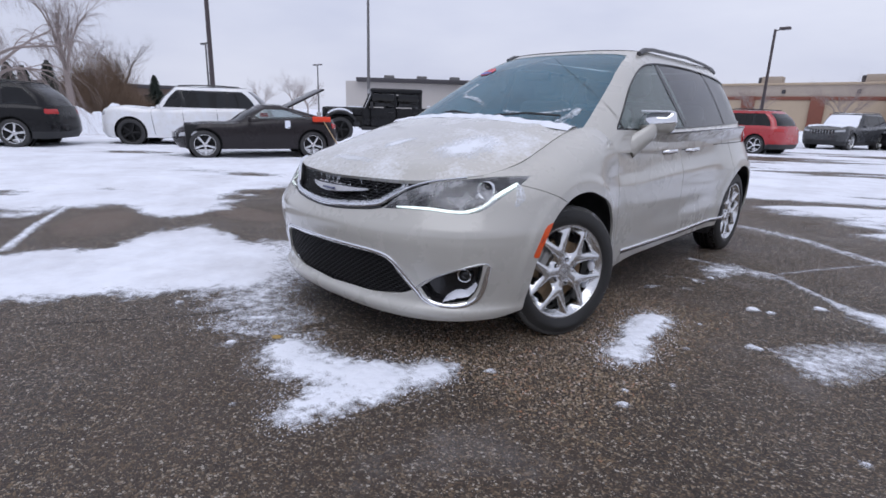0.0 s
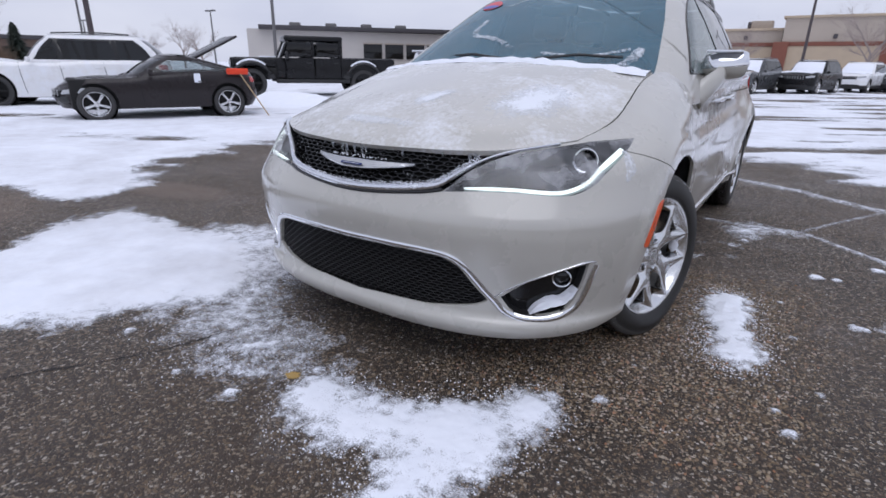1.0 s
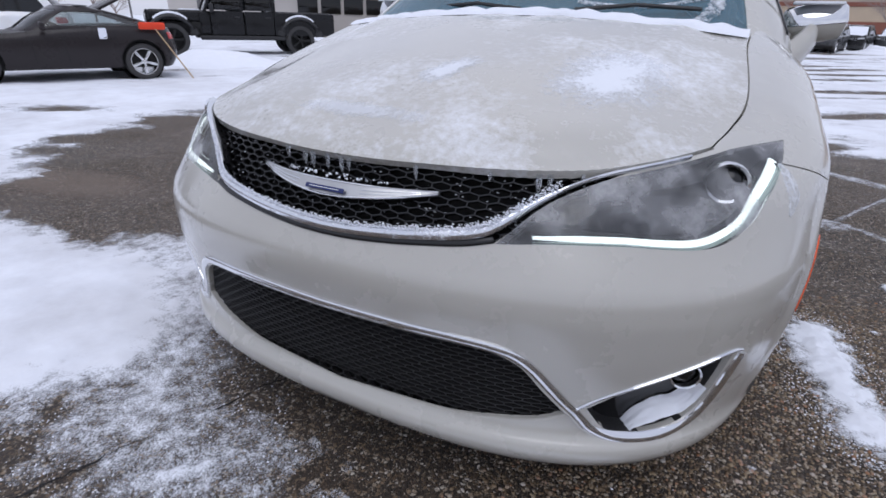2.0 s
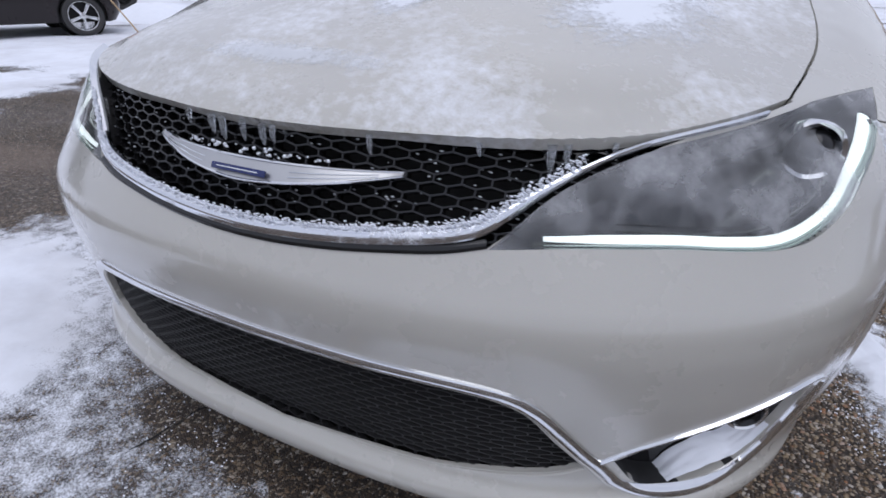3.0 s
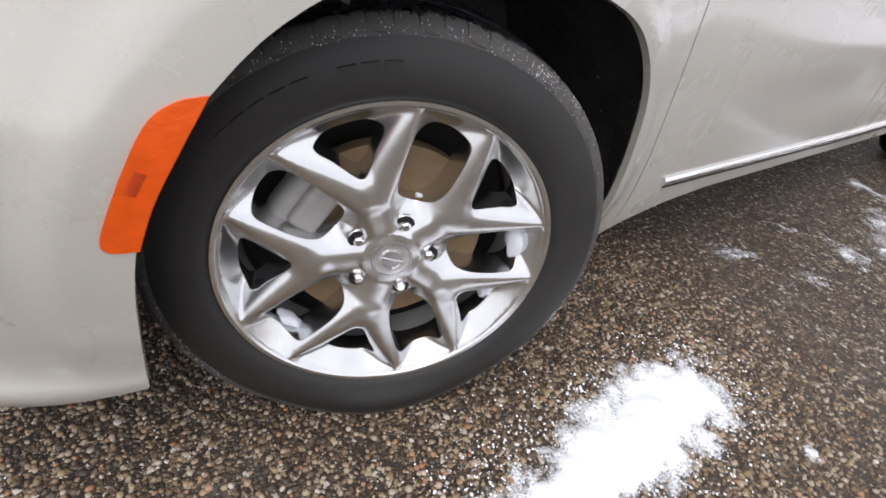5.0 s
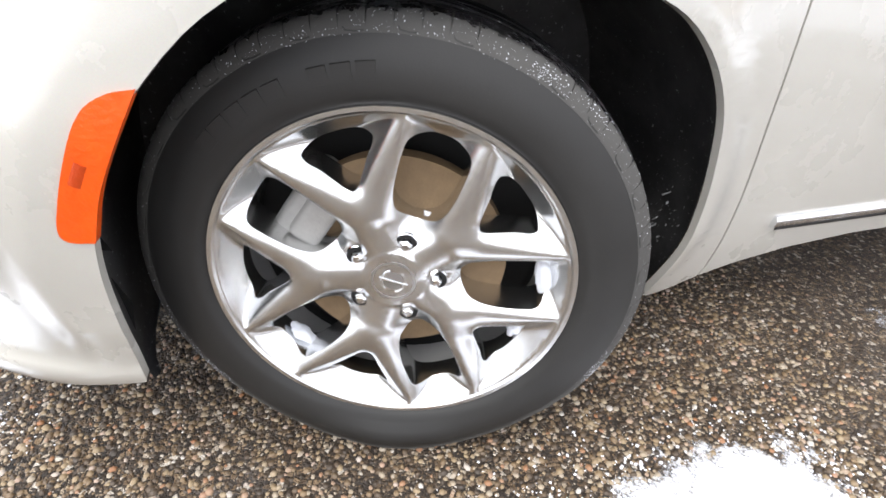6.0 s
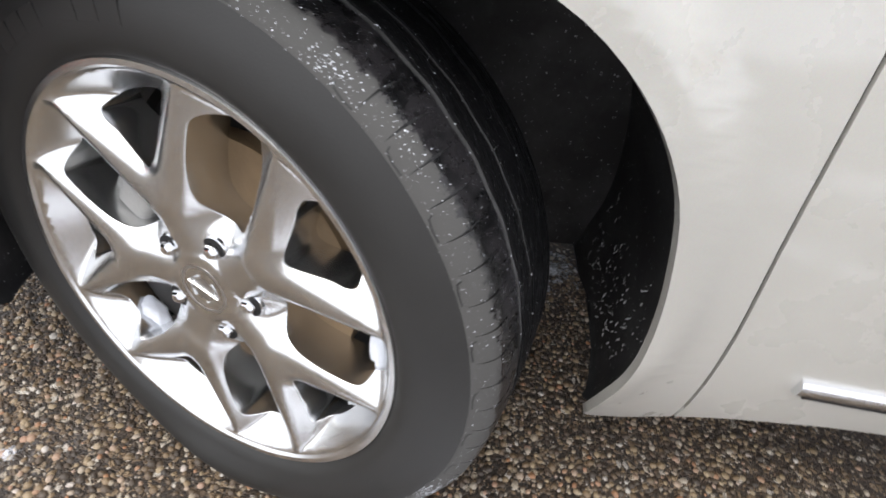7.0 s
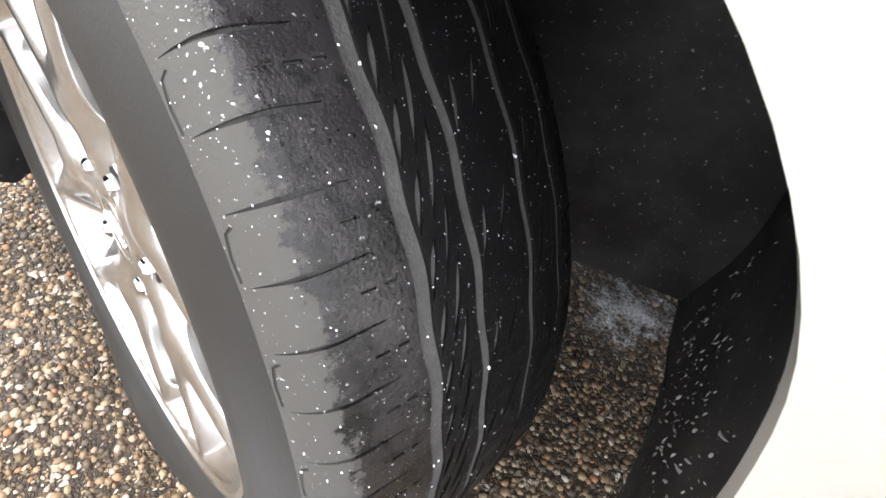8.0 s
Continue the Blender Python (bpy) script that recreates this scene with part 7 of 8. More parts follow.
def store(x0, x1, y, tall, deep, bays, label):
    ob = thing("store_building", label, "building")
    part("wall", box((x1 - x0, deep, tall), ((x0 + x1) / 2, y + deep / 2, tall / 2)), M["stucco"], ob)
    part("coping", box((x1 - x0 + 0.6, deep + 0.6, 0.35), ((x0 + x1) / 2, y + deep / 2, tall + 0.17), 0.06), M["stucco_low"], ob)
    band = 4.9
    part("brick_band", box((x1 - x0, 0.25, 0.55), ((x0 + x1) / 2, y - 0.12, band), 0.03), M["brick"], ob)
    part("lower_wall", box((x1 - x0, 0.12, band - 0.3), ((x0 + x1) / 2, y - 0.05, (band - 0.3) / 2)), M["stucco_low"], ob)
    w = (x1 - x0) / bays
    for k in range(bays + 1):
        part("brick_pier", box((1.9, 0.5, band + 0.3), (x0 + k * w, y - 0.25, (band + 0.3) / 2), 0.04), M["brick"], ob)
        if k < bays:
            part("wall_lamp", box((0.5, 0.3, 0.6), (x0 + (k + 0.5) * w, y - 0.2, band + 1.0), 0.08), M["roof_dark"], ob)
    for k in range(bays):
        if k % 2:
            part("brick_panel", box((w * 0.62, 0.16, 2.6), (x0 + (k + 0.5) * w, y - 0.13, 1.4), 0.03), M["brick"], ob)
    return ob


store(-62, -4.5, 98, 6.9, 30, 6, "long beige store building with brick piers")
store(-4.3, 60, 96, 8.4, 34, 5, "tall beige store building with a brick band")
for x, y, z in ((-22, 104, 7.1), (-7.8, 103, 7.1), (11, 104, 8.6)):
    hv = thing("rooftop_unit", "pale rooftop air unit on the store", "air unit", Matrix.Translation((x, y, z)))
    part("casing", box((3.0, 2.2, 1.5), (0, 0, 0.75), 0.08), M["stucco"], hv)
    part("fan_hood", box((0.7, 1.6, 1.3), (-1.7, 0, 0.75), 0.1), M["roof_dark"], hv)

garage = thing("garage_building", "low pale grey building with a dark flat roof", "building", Matrix.Translation((*bearing(-45, 46), 0)) @ Matrix.Rotation(radians(45), 4, "Z"))
part("wall", box((17.5, 10, 3.6), (1.2, 6, 1.8)), M["grey_wall"], garage)
part("roof", box((17.0, 11, 0.34), (1.9, 6, 3.72), 0.05), M["roof_dark"], garage)
for k in range(4):
    part("roof_vent", box((0.9, 0.7, 0.4), (-4 + 2.9 * k, 3, 4.05), 0.08), M["post_grey"], garage)
for k in range(4):
    wd = part("bay_window", box((1.5, 0.12, 1.1), (2.2 + 1.75 * k, 0.96, 2.1), 0.03), M["dark_glass"], garage)
    part("window_frame", box((1.62, 0.10, 0.10), (2.2 + 1.75 * k, 0.93, 2.70), 0.02), M["stucco"], wd)
longhouse = thing("long_building", "long low brown building far across the snow", "building", Matrix.Translation((*bearing(-70.5, 78), 0)) @ Matrix.Rotation(radians(70), 4, "Z"))
part("wall", box((21, 10, 3.1), (-7.5, 6, 1.55)), M["brown_wall"], longhouse)
part("roof", box((22, 11, 0.45), (-7.5, 6, 3.3), 0.1), M["roof_dark"], longhouse)
for k in range(4):
    part("window", box((2.6, 0.1, 1.2), (-15 + 4.4 * k, 0.97, 1.7), 0.02), M["dark_glass"], longhouse)

M["bark"] = plain("grey-brown bark", (0.17, 0.145, 0.135), 0.9, 0, 0.3, 6, 0.5, 40)
M["twig"] = plain("pale twigs", (0.30, 0.25, 0.23), 0.9, 0, 0.3, 3)
M["needles"] = plain("dark spruce needles", (0.018, 0.028, 0.020), 0.8, 0, 0.4, 2)
M["brush"] = plain("brown winter brush", (0.17, 0.115, 0.075), 0.9, 0, 0.35, 1.2)


def limb(V, F, p, d, length, r, depth, rng, droop, spread):
    """Adds a tapering limb with its branches to a vertex and face list."""
    steps = 4
    ring = None
    for k in range(steps + 1):
        f = k / steps
        t = d.normalized()
        ref = Vector((0, 0, 1)) if abs(t.z) < 0.9 else Vector((1, 0, 0))
        s = t.cross(ref).normalized()
        w = s.cross(t)
        rr = r * (1 - 0.6 * f)
        base = len(V)
        m = 5 if depth < 2 else 3
        V += [tuple(p + (s * math.cos(2 * math.pi * i / m) + w * math.sin(2 * math.pi * i / m)) * rr) for i in range(m)]
        if ring is not None:
            F += [(ring + i, ring + (i + 1) % m, base + (i + 1) % m, base + i) for i in range(m)]
        ring = base
        if depth < 5 and k > 0 and length > 0.12:
            for _ in range(2 if depth < 4 else 3):
                out = (d.normalized() + Vector((rng.uniform(-1, 1), rng.uniform(-1, 1), rng.uniform(-0.5, 0.8))) * spread).normalized()
                if rng.random() < (0.75 if depth else 0.9):
                    limb(V, F, p.copy(), out, length * rng.uniform(0.42, 0.66), rr * 0.55, depth + 1 + (length < 0.5), rng, droop, spread)
        p = p + d.normalized() * (length / steps)
        d = (d.normalized() + Vector((rng.uniform(-1, 1), rng.uniform(-1, 1), rng.uniform(-1, 1))) * 0.16 + Vector((0, 0, -droop * depth * 0.12))).normalized()


def bare_tree(az, far, tall, label, seed, droop=0.0, spread=0.75, lean=(0, 0), mat="bark", depth0=1, open_=0.75):
    rng = random.Random(seed)
    x, y = bearing(az, far)
    ob = thing("bare_tree", label, "tree", Matrix.Translation((x, y, 0)), "bare winter trees")
    part("trunk", tube([(0, 0, 0), (lean[0] * 0.2, lean[1] * 0.2, tall * 0.2), (lean[0] * 0.5, lean[1] * 0.5, tall * 0.42)], [tall * 0.030, tall * 0.024, tall * 0.018], 9), M[mat], ob)
    V, F = [], []
    for k in range(5):
        h = tall * (0.24 + 0.045 * k)
        a = k * 2.4 + rng.random()
        limb(V, F, Vector((lean[0] * 0.4, lean[1] * 0.4, h)), Vector((math.cos(a) * open_ + lean[0] / tall, math.sin(a) * open_ + lean[1] / tall, 1.0)), tall * rng.uniform(0.42, 0.6), tall * 0.012, depth0, rng, droop, spread)
    me = bpy.data.meshes.new("crown")
    me.from_pydata(V, [], F)
    put("crown", me, M["twig"] if droop else M[mat], ob)
    return ob


bare_tree(-74.4, 60, 6.3, "bare spreading oak above the snow", 3, 0.0, 0.85, open_=0.5)
bare_tree(-78.4, 40, 7.4, "slender bare birch behind the snow", 8, 0.35, 0.42, (0, 0), "twig", open_=0.2)
bare_tree(-86.5, 27, 6.0, "bare tree with long arching branches", 12, 1.4, 0.6, (2.2, 2.4), "twig")
bare_tree(-7.6, 70, 5.4, "small bare tree before the store", 21, 0.0, 0.8, (0, 0), "twig")
bare_tree(-13.9, 72, 5.2, "small bare tree beside the store", 22, 0.0, 0.8, (0, 0), "twig")
bare_tree(2.2, 66, 6.6, "bare tree with snowy twigs before the store", 23, 0.0, 0.9, (0, 0), "twig")
bare_tree(8.5, 66, 6.0, "small bare tree before the store", 24, 0.0, 0.9, (0, 0), "twig")
bare_tree(-59.5, 95, 6.0, "distant bare tree beyond the lot", 25, 0.0, 0.7, (0, 0), "twig")
bare_tree(-58.0, 90, 4.6, "distant bare tree beyond the lot", 26, 0.0, 0.7, (0, 0), "twig")
bare_tree(-62.5, 100, 5.0, "distant bare tree beyond the lot", 27, 0.0, 0.7, (0, 0), "twig")


def spruce(az, far, tall, seed):
    rng = random.Random(seed)
    x, y = bearing(az, far)
    ob = thing("spruce", "dark green spruce standing in snow", "tree", Matrix.Translation((x, y, 0)), "spruces")
    part("trunk", tube([(0, 0, 0), (0, 0, tall * 0.9)], [tall * 0.03, tall * 0.006], 7), M["bark"], ob)
    V, F = [], []
    for k in range(26):
        h = tall * (0.06 + 0.92 * k / 26)
        reach = (tall - h) * 0.42 + 0.08
        for j in range(9):
            a = j * 0.698 + k * 1.1 + rng.uniform(-0.3, 0.3)
            rr = reach * rng.uniform(0.7, 1.15)
            c, s = math.cos(a), math.sin(a)
            for i in range(4):
                f = (i + 1) / 4
                px, py, pz = rr * f * c, rr * f * s, h - rr * f * 0.35 + rng.uniform(-0.05, 0.05)
                w = 0.22 * tall / 4 * (1.15 - f * 0.8)
                b = len(V)
                V += [(px - s * w, py + c * w, pz - w * 0.5), (px + s * w, py - c * w, pz - w * 0.5), (px + c * w * 1.4, py + s * w * 1.4, pz - w * 0.9), (px - c * w, py - s * w, pz + w * 0.8)]
                F += [(b, b + 1, b + 3), (b, b + 2, b + 3), (b + 1, b + 2, b + 3)]
    me = bpy.data.meshes.new("crown")
    me.from_pydata(V, [], F)
    put("crown", me, M["needles"], ob)
    return ob


spruce(-71.8, 52, 3.6, 1)
spruce(-79.7, 42, 3.7, 2)
spruce(-81.4, 40, 3.2, 4)
spruce(-82.4, 43, 3.5, 6)
spruce(-83.6, 40, 3.4, 5)


def brush(az, far, wide, tall, seed):
    rng = random.Random(seed)
    x, y = bearing(az, far)
    V, F = [], []
    for k in range(420):
        a, q = rng.uniform(0, 6.28), wide * math.sqrt(rng.random())
        p = Vector((q * math.cos(a), q * math.sin(a), 0))
        d = Vector((rng.uniform(-0.35, 0.35), rng.uniform(-0.35, 0.35), 1))
        limb(V, F, p, d, tall * rng.uniform(0.5, 1.0) * (1.15 - q / wide * 0.6), 0.02, 4, rng, 0.0, 0.5)
    me = bpy.data.meshes.new("brush")
    me.from_pydata(V, [], F)
    ob = put("brush", me, M["brush"])
    ob.location = (x, y, 0)
    return tagged(ob, "brown leafless brush at the edge of the snow", "brush", kind="stuff")


brush(-76.2, 46, 2.2, 2.9, 31)
brush(-76.7, 50, 1.5, 4.9, 34)
brush(-75.4, 52, 1.2, 4.4, 35)
brush(-74.3, 48, 1.8, 2.2, 32)
brush(-78.0, 48, 1.8, 2.0, 33)


def snow_bank(az, far, wide, tall, seed):
    x, y = bearing(az, far)
    bm = bmesh.new()
    bmesh.ops.create_grid(bm, x_segments=48, y_segments=48, size=wide)
    for v in bm.verts:
        q = math.hypot(v.co.x, v.co.y * 1.3) / wide
        n1 = noise.fractal(Vector((v.co.x * 0.7 + seed, v.co.y * 0.7, seed)), 0.9, 2.0, 4)
        v.co.z = max(-0.1, tall * (math.cos(min(q, 1) * math.pi) * 0.5 + 0.5) * (0.8 + 0.7 * n1) - 0.03)
    ob = part("snow_bank", bm, M["snow"])
    ob.location = (x, y, 0)
    return tagged(ob, "ploughed bank of white snow", "snow bank", kind="stuff")


snow_bank(-52.0, 17.5, 2.6, 0.45, 11)
snow_bank(-75.6, 26, 2.4, 1.35, 1)
snow_bank(-79.5, 30, 4.5, 0.9, 2)
snow_bank(-72.5, 33, 4.5, 0.95, 3)
snow_bank(-68.5, 36, 5.0, 0.8, 4)
snow_bank(-83.0, 30, 4.0, 1.0, 6)
snow_bank(-12.0, 47, 7.0, 0.8, 5)
snow_bank(-4.0, 50, 8.0, 0.7, 8)
snow_bank(5.0, 50, 8.0, 0.7, 9)
# ---------------------------------------------------------------- the minivan's small parts
# door mirrors
for side in (1, -1):
    stalk = tube([(0.885 * side, 1.74, 1.015), (0.925 * side, 1.80, 1.07), (0.965 * side, 1.87, 1.125), (0.97 * side, 1.90, 1.15)], [0.045, 0.040, 0.034, 0.030], 12, flat=1.5)
    mirror = part("door_mirror", stalk, M["paint"], van, "beige-white mirror arm")

    def shell_half(lo, hi, name, mat):
        bm = bmesh.new()
        rows = []
        for j in range(13):
            ph = lo + (hi - lo) * j / 12
            row = []
            for i in range(25):
                th = math.pi * i / 24
                # rounded wedge: blunt outside, deeper inside
                x = 0.975 + 0.118 * math.cos(th) * (1 - 0.10 * abs(math.sin(ph)))
                y = 1.955 - 0.105 * math.sin(th) ** 0.8 * math.cos(ph) * (0.8 + 0.2 * math.cos(th + math.pi))
                z = 1.185 + 0.074 * math.sin(ph) * (0.55 + 0.45 * math.sin(th) ** 0.5) + 0.012 * math.cos(th)
                row.append(bm.verts.new((x * side, y, z)))
            rows.append(row)
        for A, B in zip(rows, rows[1:]):
            for i in range(24):
                bm.faces.new((A[i], A[i + 1], B[i + 1], B[i]))
        bmesh.ops.remove_doubles(bm, verts=bm.verts, dist=1e-5)
        return part(name, bm, mat, mirror, smooth=60)

    shell_half(-0.10, math.pi / 2, "mirror_cap", M["chrome"])
    shell_half(-math.pi / 2, -0.12, "mirror_foot", M["paint"])
    glass_ = box((0.205, 0.006, 0.118), (0.975 * side, 1.952, 1.185), 0.02)
    part("mirror_glass", glass_, M["chrome"], mirror)
    snow_cap = box((0.17, 0.075, 0.012), (0.975 * side, 1.905, 1.258), 0.005)
    part("mirror_snow", snow_cap, M["snow"], mirror)
    for hy in (2.36, 2.80):
        hx = float(body.at(body.find(1, hy, 0.985), 0.985)[0])
        hd = part("door_handle", tube([((hx - 0.004) * side, hy - 0.10, 0.982), ((hx + 0.028) * side, hy - 0.075, 0.985), ((hx + 0.030) * side, hy + 0.075, 0.990), ((hx - 0.004) * side, hy + 0.10, 0.992)], [0.012, 0.013, 0.013, 0.012], 10, flat=1.3), M["chrome"], van, "chrome door handle")
        part("handle_cup", lathe([(0.0, 0.0), (0.05, 0.002), (0.055, 0.004), (0.056, 0.0)], 24), M["black_plastic"], hd).matrix_basis = Matrix.Translation(((hx - 0.001) * side, hy, 0.985)) @ (Matrix.Rotation(math.pi, 4, "Z") if side < 0 else Matrix.Identity(4))
    tl = np.stack([np.linspace(2.10, 2.42, 10), np.full(10, 1.06)], 1)
    part("tail_lamp", ribbon(body, tl, 0.16, 0.012, sides=(side,)), M["red_lamp"], van, "red tail lamp")
    # mud flap edge of the wheel house, snow stuck behind the wheel
    part("wiper", tube([(0.10 * side + 0.1, 1.24, 1.205), (0.30 * side + 0.1, 1.30, 1.225), (0.50 * side + 0.1, 1.38, 1.215)], 0.008, 6), M["black_plastic"], van)

# winged emblem on the grille
wing_top = loop_through([(-0.245, 0.0), (-0.16, 0.012), (-0.06, 0.016), (0.06, 0.016), (0.16, 0.012), (0.245, 0.0)], 8, False)
bm = bmesh.new()
rows = [[], [], []]
for x, up in wing_top:
    k = 1 - (abs(x) / 0.245) ** 1.6
    y = 0.100 + 0.9 * x * x - 0.010 * k
    zc = 0.803 + 0.10 * x * x
    rows[0].append(bm.verts.new((x, y + 0.006, zc + 0.004 + 0.010 * k)))
    rows[1].append(bm.verts.new((x, y - 0.014 * k - 0.002, zc - 0.014 * k)))
    rows[2].append(bm.verts.new((x, y + 0.002, zc - 0.003 - 0.020 * k)))
back = [bm.verts.new((v.co.x, v.co.y + 0.012, v.co.z)) for v in rows[1]]
for A, B in ((rows[0], rows[1]), (rows[1], rows[2]), (rows[2], back), (back, rows[0])):
    for i in range(len(A) - 1):
        bm.faces.new((A[i], A[i + 1], B[i + 1], B[i]))
top_edge, low_edge = [v.co.copy() for v in rows[0]], [v.co.copy() for v in rows[1]]
emblem = part("emblem", bm, M["wheel_dull"], van, "winged chrome emblem with a blue bar", smooth=50)
part("emblem_rim", tube(top_edge + low_edge[::-1], 0.0022, 8, True), M["chrome"], emblem, "bright chrome rim")
for share in (0.40, 0.68):
    for lo_, hi_ in ((3, len(top_edge) // 2 - 5), (len(top_edge) // 2 + 6, len(top_edge) - 3)):
        feather = [a.lerp(b, share) + Vector((0, -0.0006, 0)) for a, b in zip(top_edge[lo_:hi_], low_edge[lo_:hi_])]
        part("feather_line", tube(feather, 0.0011, 6), M["chrome"], emblem)
part("emblem_bar", box((0.105, 0.006, 0.011), (0.0, 0.0, 0.0), 0.002, 2, Matrix.Translation((0.0, 0.0790, 0.8020)) @ Matrix.Rotation(radians(-33), 4, "X")), plain("dark blue enamel", (0.02, 0.03, 0.12), 0.2, 0, 0.1, 60), emblem)
part("emblem_mark", box((0.082, 0.002, 0.0022), (0.0, -0.0028, 0.0), 0.0008, 2, Matrix.Translation((0.0, 0.0790, 0.8020)) @ Matrix.Rotation(radians(-33), 4, "X")), M["chrome"], emblem)
crust = bmesh.new()
rng = random.Random(9)
for k in range(60):
    x = rng.uniform(-0.13, 0.16)
    q = 1 - (abs(x) / 0.245) ** 1.6
    s = rng.uniform(0.0012, 0.0032)
    bmesh.ops.create_icosphere(crust, subdivisions=1, radius=s, matrix=Matrix.Translation((x, 0.100 + 0.9 * x * x + rng.uniform(-0.008, 0.008), 0.803 + 0.1 * x * x + 0.007 + 0.015 * q + rng.triangular(0, 0.012, 0.001))))
part("emblem_snow", crust, M["snow"], emblem, "crust of snow")
# rime along the grille wing, scattered through the net
rime = bmesh.new()
wz = body.flat(0, wing)
wp, wn_ = body.at(wz[:, 0], wz[:, 1]), body.normal(wz[:, 0], wz[:, 1])
for k in range(1900):
    i = rng.randrange(0, int(len(wp) * 0.72))
    s = rng.uniform(0.0007, 0.0024)
    side = rng.choice((1, -1))
    q = wp[i] + wn_[i] * rng.uniform(0.004, 0.011) + [0, 0, rng.triangular(0.0, 0.022, 0.012)] + [rng.uniform(-0.006, 0.006), 0, 0]
    bmesh.ops.create_icosphere(rime, subdivisions=1, radius=s, matrix=Matrix.Translation((q[0] * side, q[1], q[2])) @ Matrix.Diagonal((1.3, 1, 0.8, 1)))
ob = part("grille_rime", rime, M["snow"], van, "grainy rime along the grille wing")
ob["kind"] = "stuff"
bits = bmesh.new()
for k in range(230):
    x = abs(rng.gauss(0.30, 0.2)) % 0.56
    z = rng.uniform(0.76, 0.885)
    a = float(body.find(0, max(x, 0.001), z))
    if not inside(np.array([[a, z]]), net1)[0]:
        continue
    q = body.at(a, z) - body.normal(a, z) * rng.uniform(0.026, 0.034)
    bmesh.ops.create_icosphere(bits, subdivisions=1, radius=rng.uniform(0.0008, 0.0024), matrix=Matrix.Translation((q[0] * rng.choice((1, -1)), q[1], q[2])) @ Matrix.Diagonal((1.6, 1, 0.7, 1)))
ob = part("grille_ice", bits, M["ice_white"], van, "ice bits caught in the grille")
ob["kind"] = "stuff"
# icicles under the hood's lip
for x, ln, r in ((0.20, 0.030, 0.005), (-0.10, 0.034, 0.006), (-0.075, 0.040, 0.006), (-0.03, 0.034, 0.005), (0.01, 0.036, 0.006), (0.03, 0.030, 0.005), (-0.16, 0.026, 0.005), (0.455, 0.045, 0.007), (0.475, 0.032, 0.006), (0.36, 0.020, 0.004), (0.535, 0.02, 0.004)):
    a = float(body.find(0, abs(x), float(lip(body.find(0, abs(x), 0.86))) - 0.012))
    p = body.at(a, lip(a))
    sx = 1 if x > 0 else -1
    part("icicle", tube([(p[0] * sx, p[1] + 0.004, p[2] - 0.008), (p[0] * sx, p[1] + 0.003, p[2] - 0.008 - ln * 0.6), (p[0] * sx + 0.001, p[1] + 0.004, p[2] - 0.008 - ln)], [r, r * 0.8, r * 0.25], 8), M["ice"], van, "small icicle")

# snow lying in the fog-lamp pocket
for side in (1, -1):
    bm = bmesh.new()
    bmesh.ops.create_grid(bm, x_segments=26, y_segments=14, size=0.5)
    for v in bm.verts:
        u, w = v.co.x + 0.5, v.co.y + 0.5
        x = 0.700 + 0.140 * u
        d = 0.002 + 0.044 * w
        floor = float(np.interp(x, [0.69, 0.745, 0.795, 0.825, 0.845], [0.290, 0.290, 0.302, 0.333, 0.385]))
        pile = 0.055 * math.sin(math.pi * min(max((u - 0.02) / 0.98, 0), 1)) ** 0.7 * (0.55 + 0.6 * w) + 0.035 * max(u - 0.75, 0) * 4 * 0.8
        z = floor - 0.006 + max(0.0, pile + 0.004 * noise.fractal(Vector((u * 5, w * 5, 3.1)), 0.9, 2, 4))
        a = float(body.find(0, x, z))
        q = body.at(a, z) - body.normal(a, z) * d
        v.co = Vector((q[0] * side, q[1], z))
    part("pocket_snow", bm, M["snow"], van, "snow lying in the fog-lamp pocket", smooth=80)

# snow along the wiper well and up the windshield
bm = bmesh.new()
rows = []
for k in range(90):
    u = -1 + 2 * k / 89
    x = 0.76 * u
    y = 1.165 + 0.085 * abs(u) ** 2.4
    w = 0.030 + 0.035 * noise.noise(Vector((u * 6, 0.3, 0)))
    h = 0.006 + 0.012 * noise.noise(Vector((u * 14, 2.3, 0)))
    z = float(hood_z(np.array(x), np.array(y))) + 0.004
    rows.append([bm.verts.new((x, y - w, z - 0.008)), bm.verts.new((x, y - w * 0.5, z + h * 0.7)), bm.verts.new((x, y + 0.01, z + h + 0.008)), bm.verts.new((x, y + 0.05, z + h + 0.012)), bm.verts.new((x, y + 0.08, z - 0.01))])
for A, B in zip(rows, rows[1:]):
    for i in range(4):
        bm.faces.new((A[i], B[i], B[i + 1], A[i + 1]))
part("cowl_snow", bm, M["snow"], van, "snow along the foot of the windshield", smooth=80)


def glass_streak(pts_, width, side):
    line = loop_through(pts_, 10, False)
    az = np.stack([cabin.find(0, line[:, 0], line[:, 1]), line[:, 1]], 1)
    wd = np.array([width * 2.2 * (0.6 + 0.7 * abs(noise.noise(Vector((i * 0.35, width * 90, 0))))) for i in range(len(az))])
    part("glass_snow", ribbon(cabin, az, wd, 0.005, sides=(side,)), M["smear"], van, "streak of snow on the windshield")


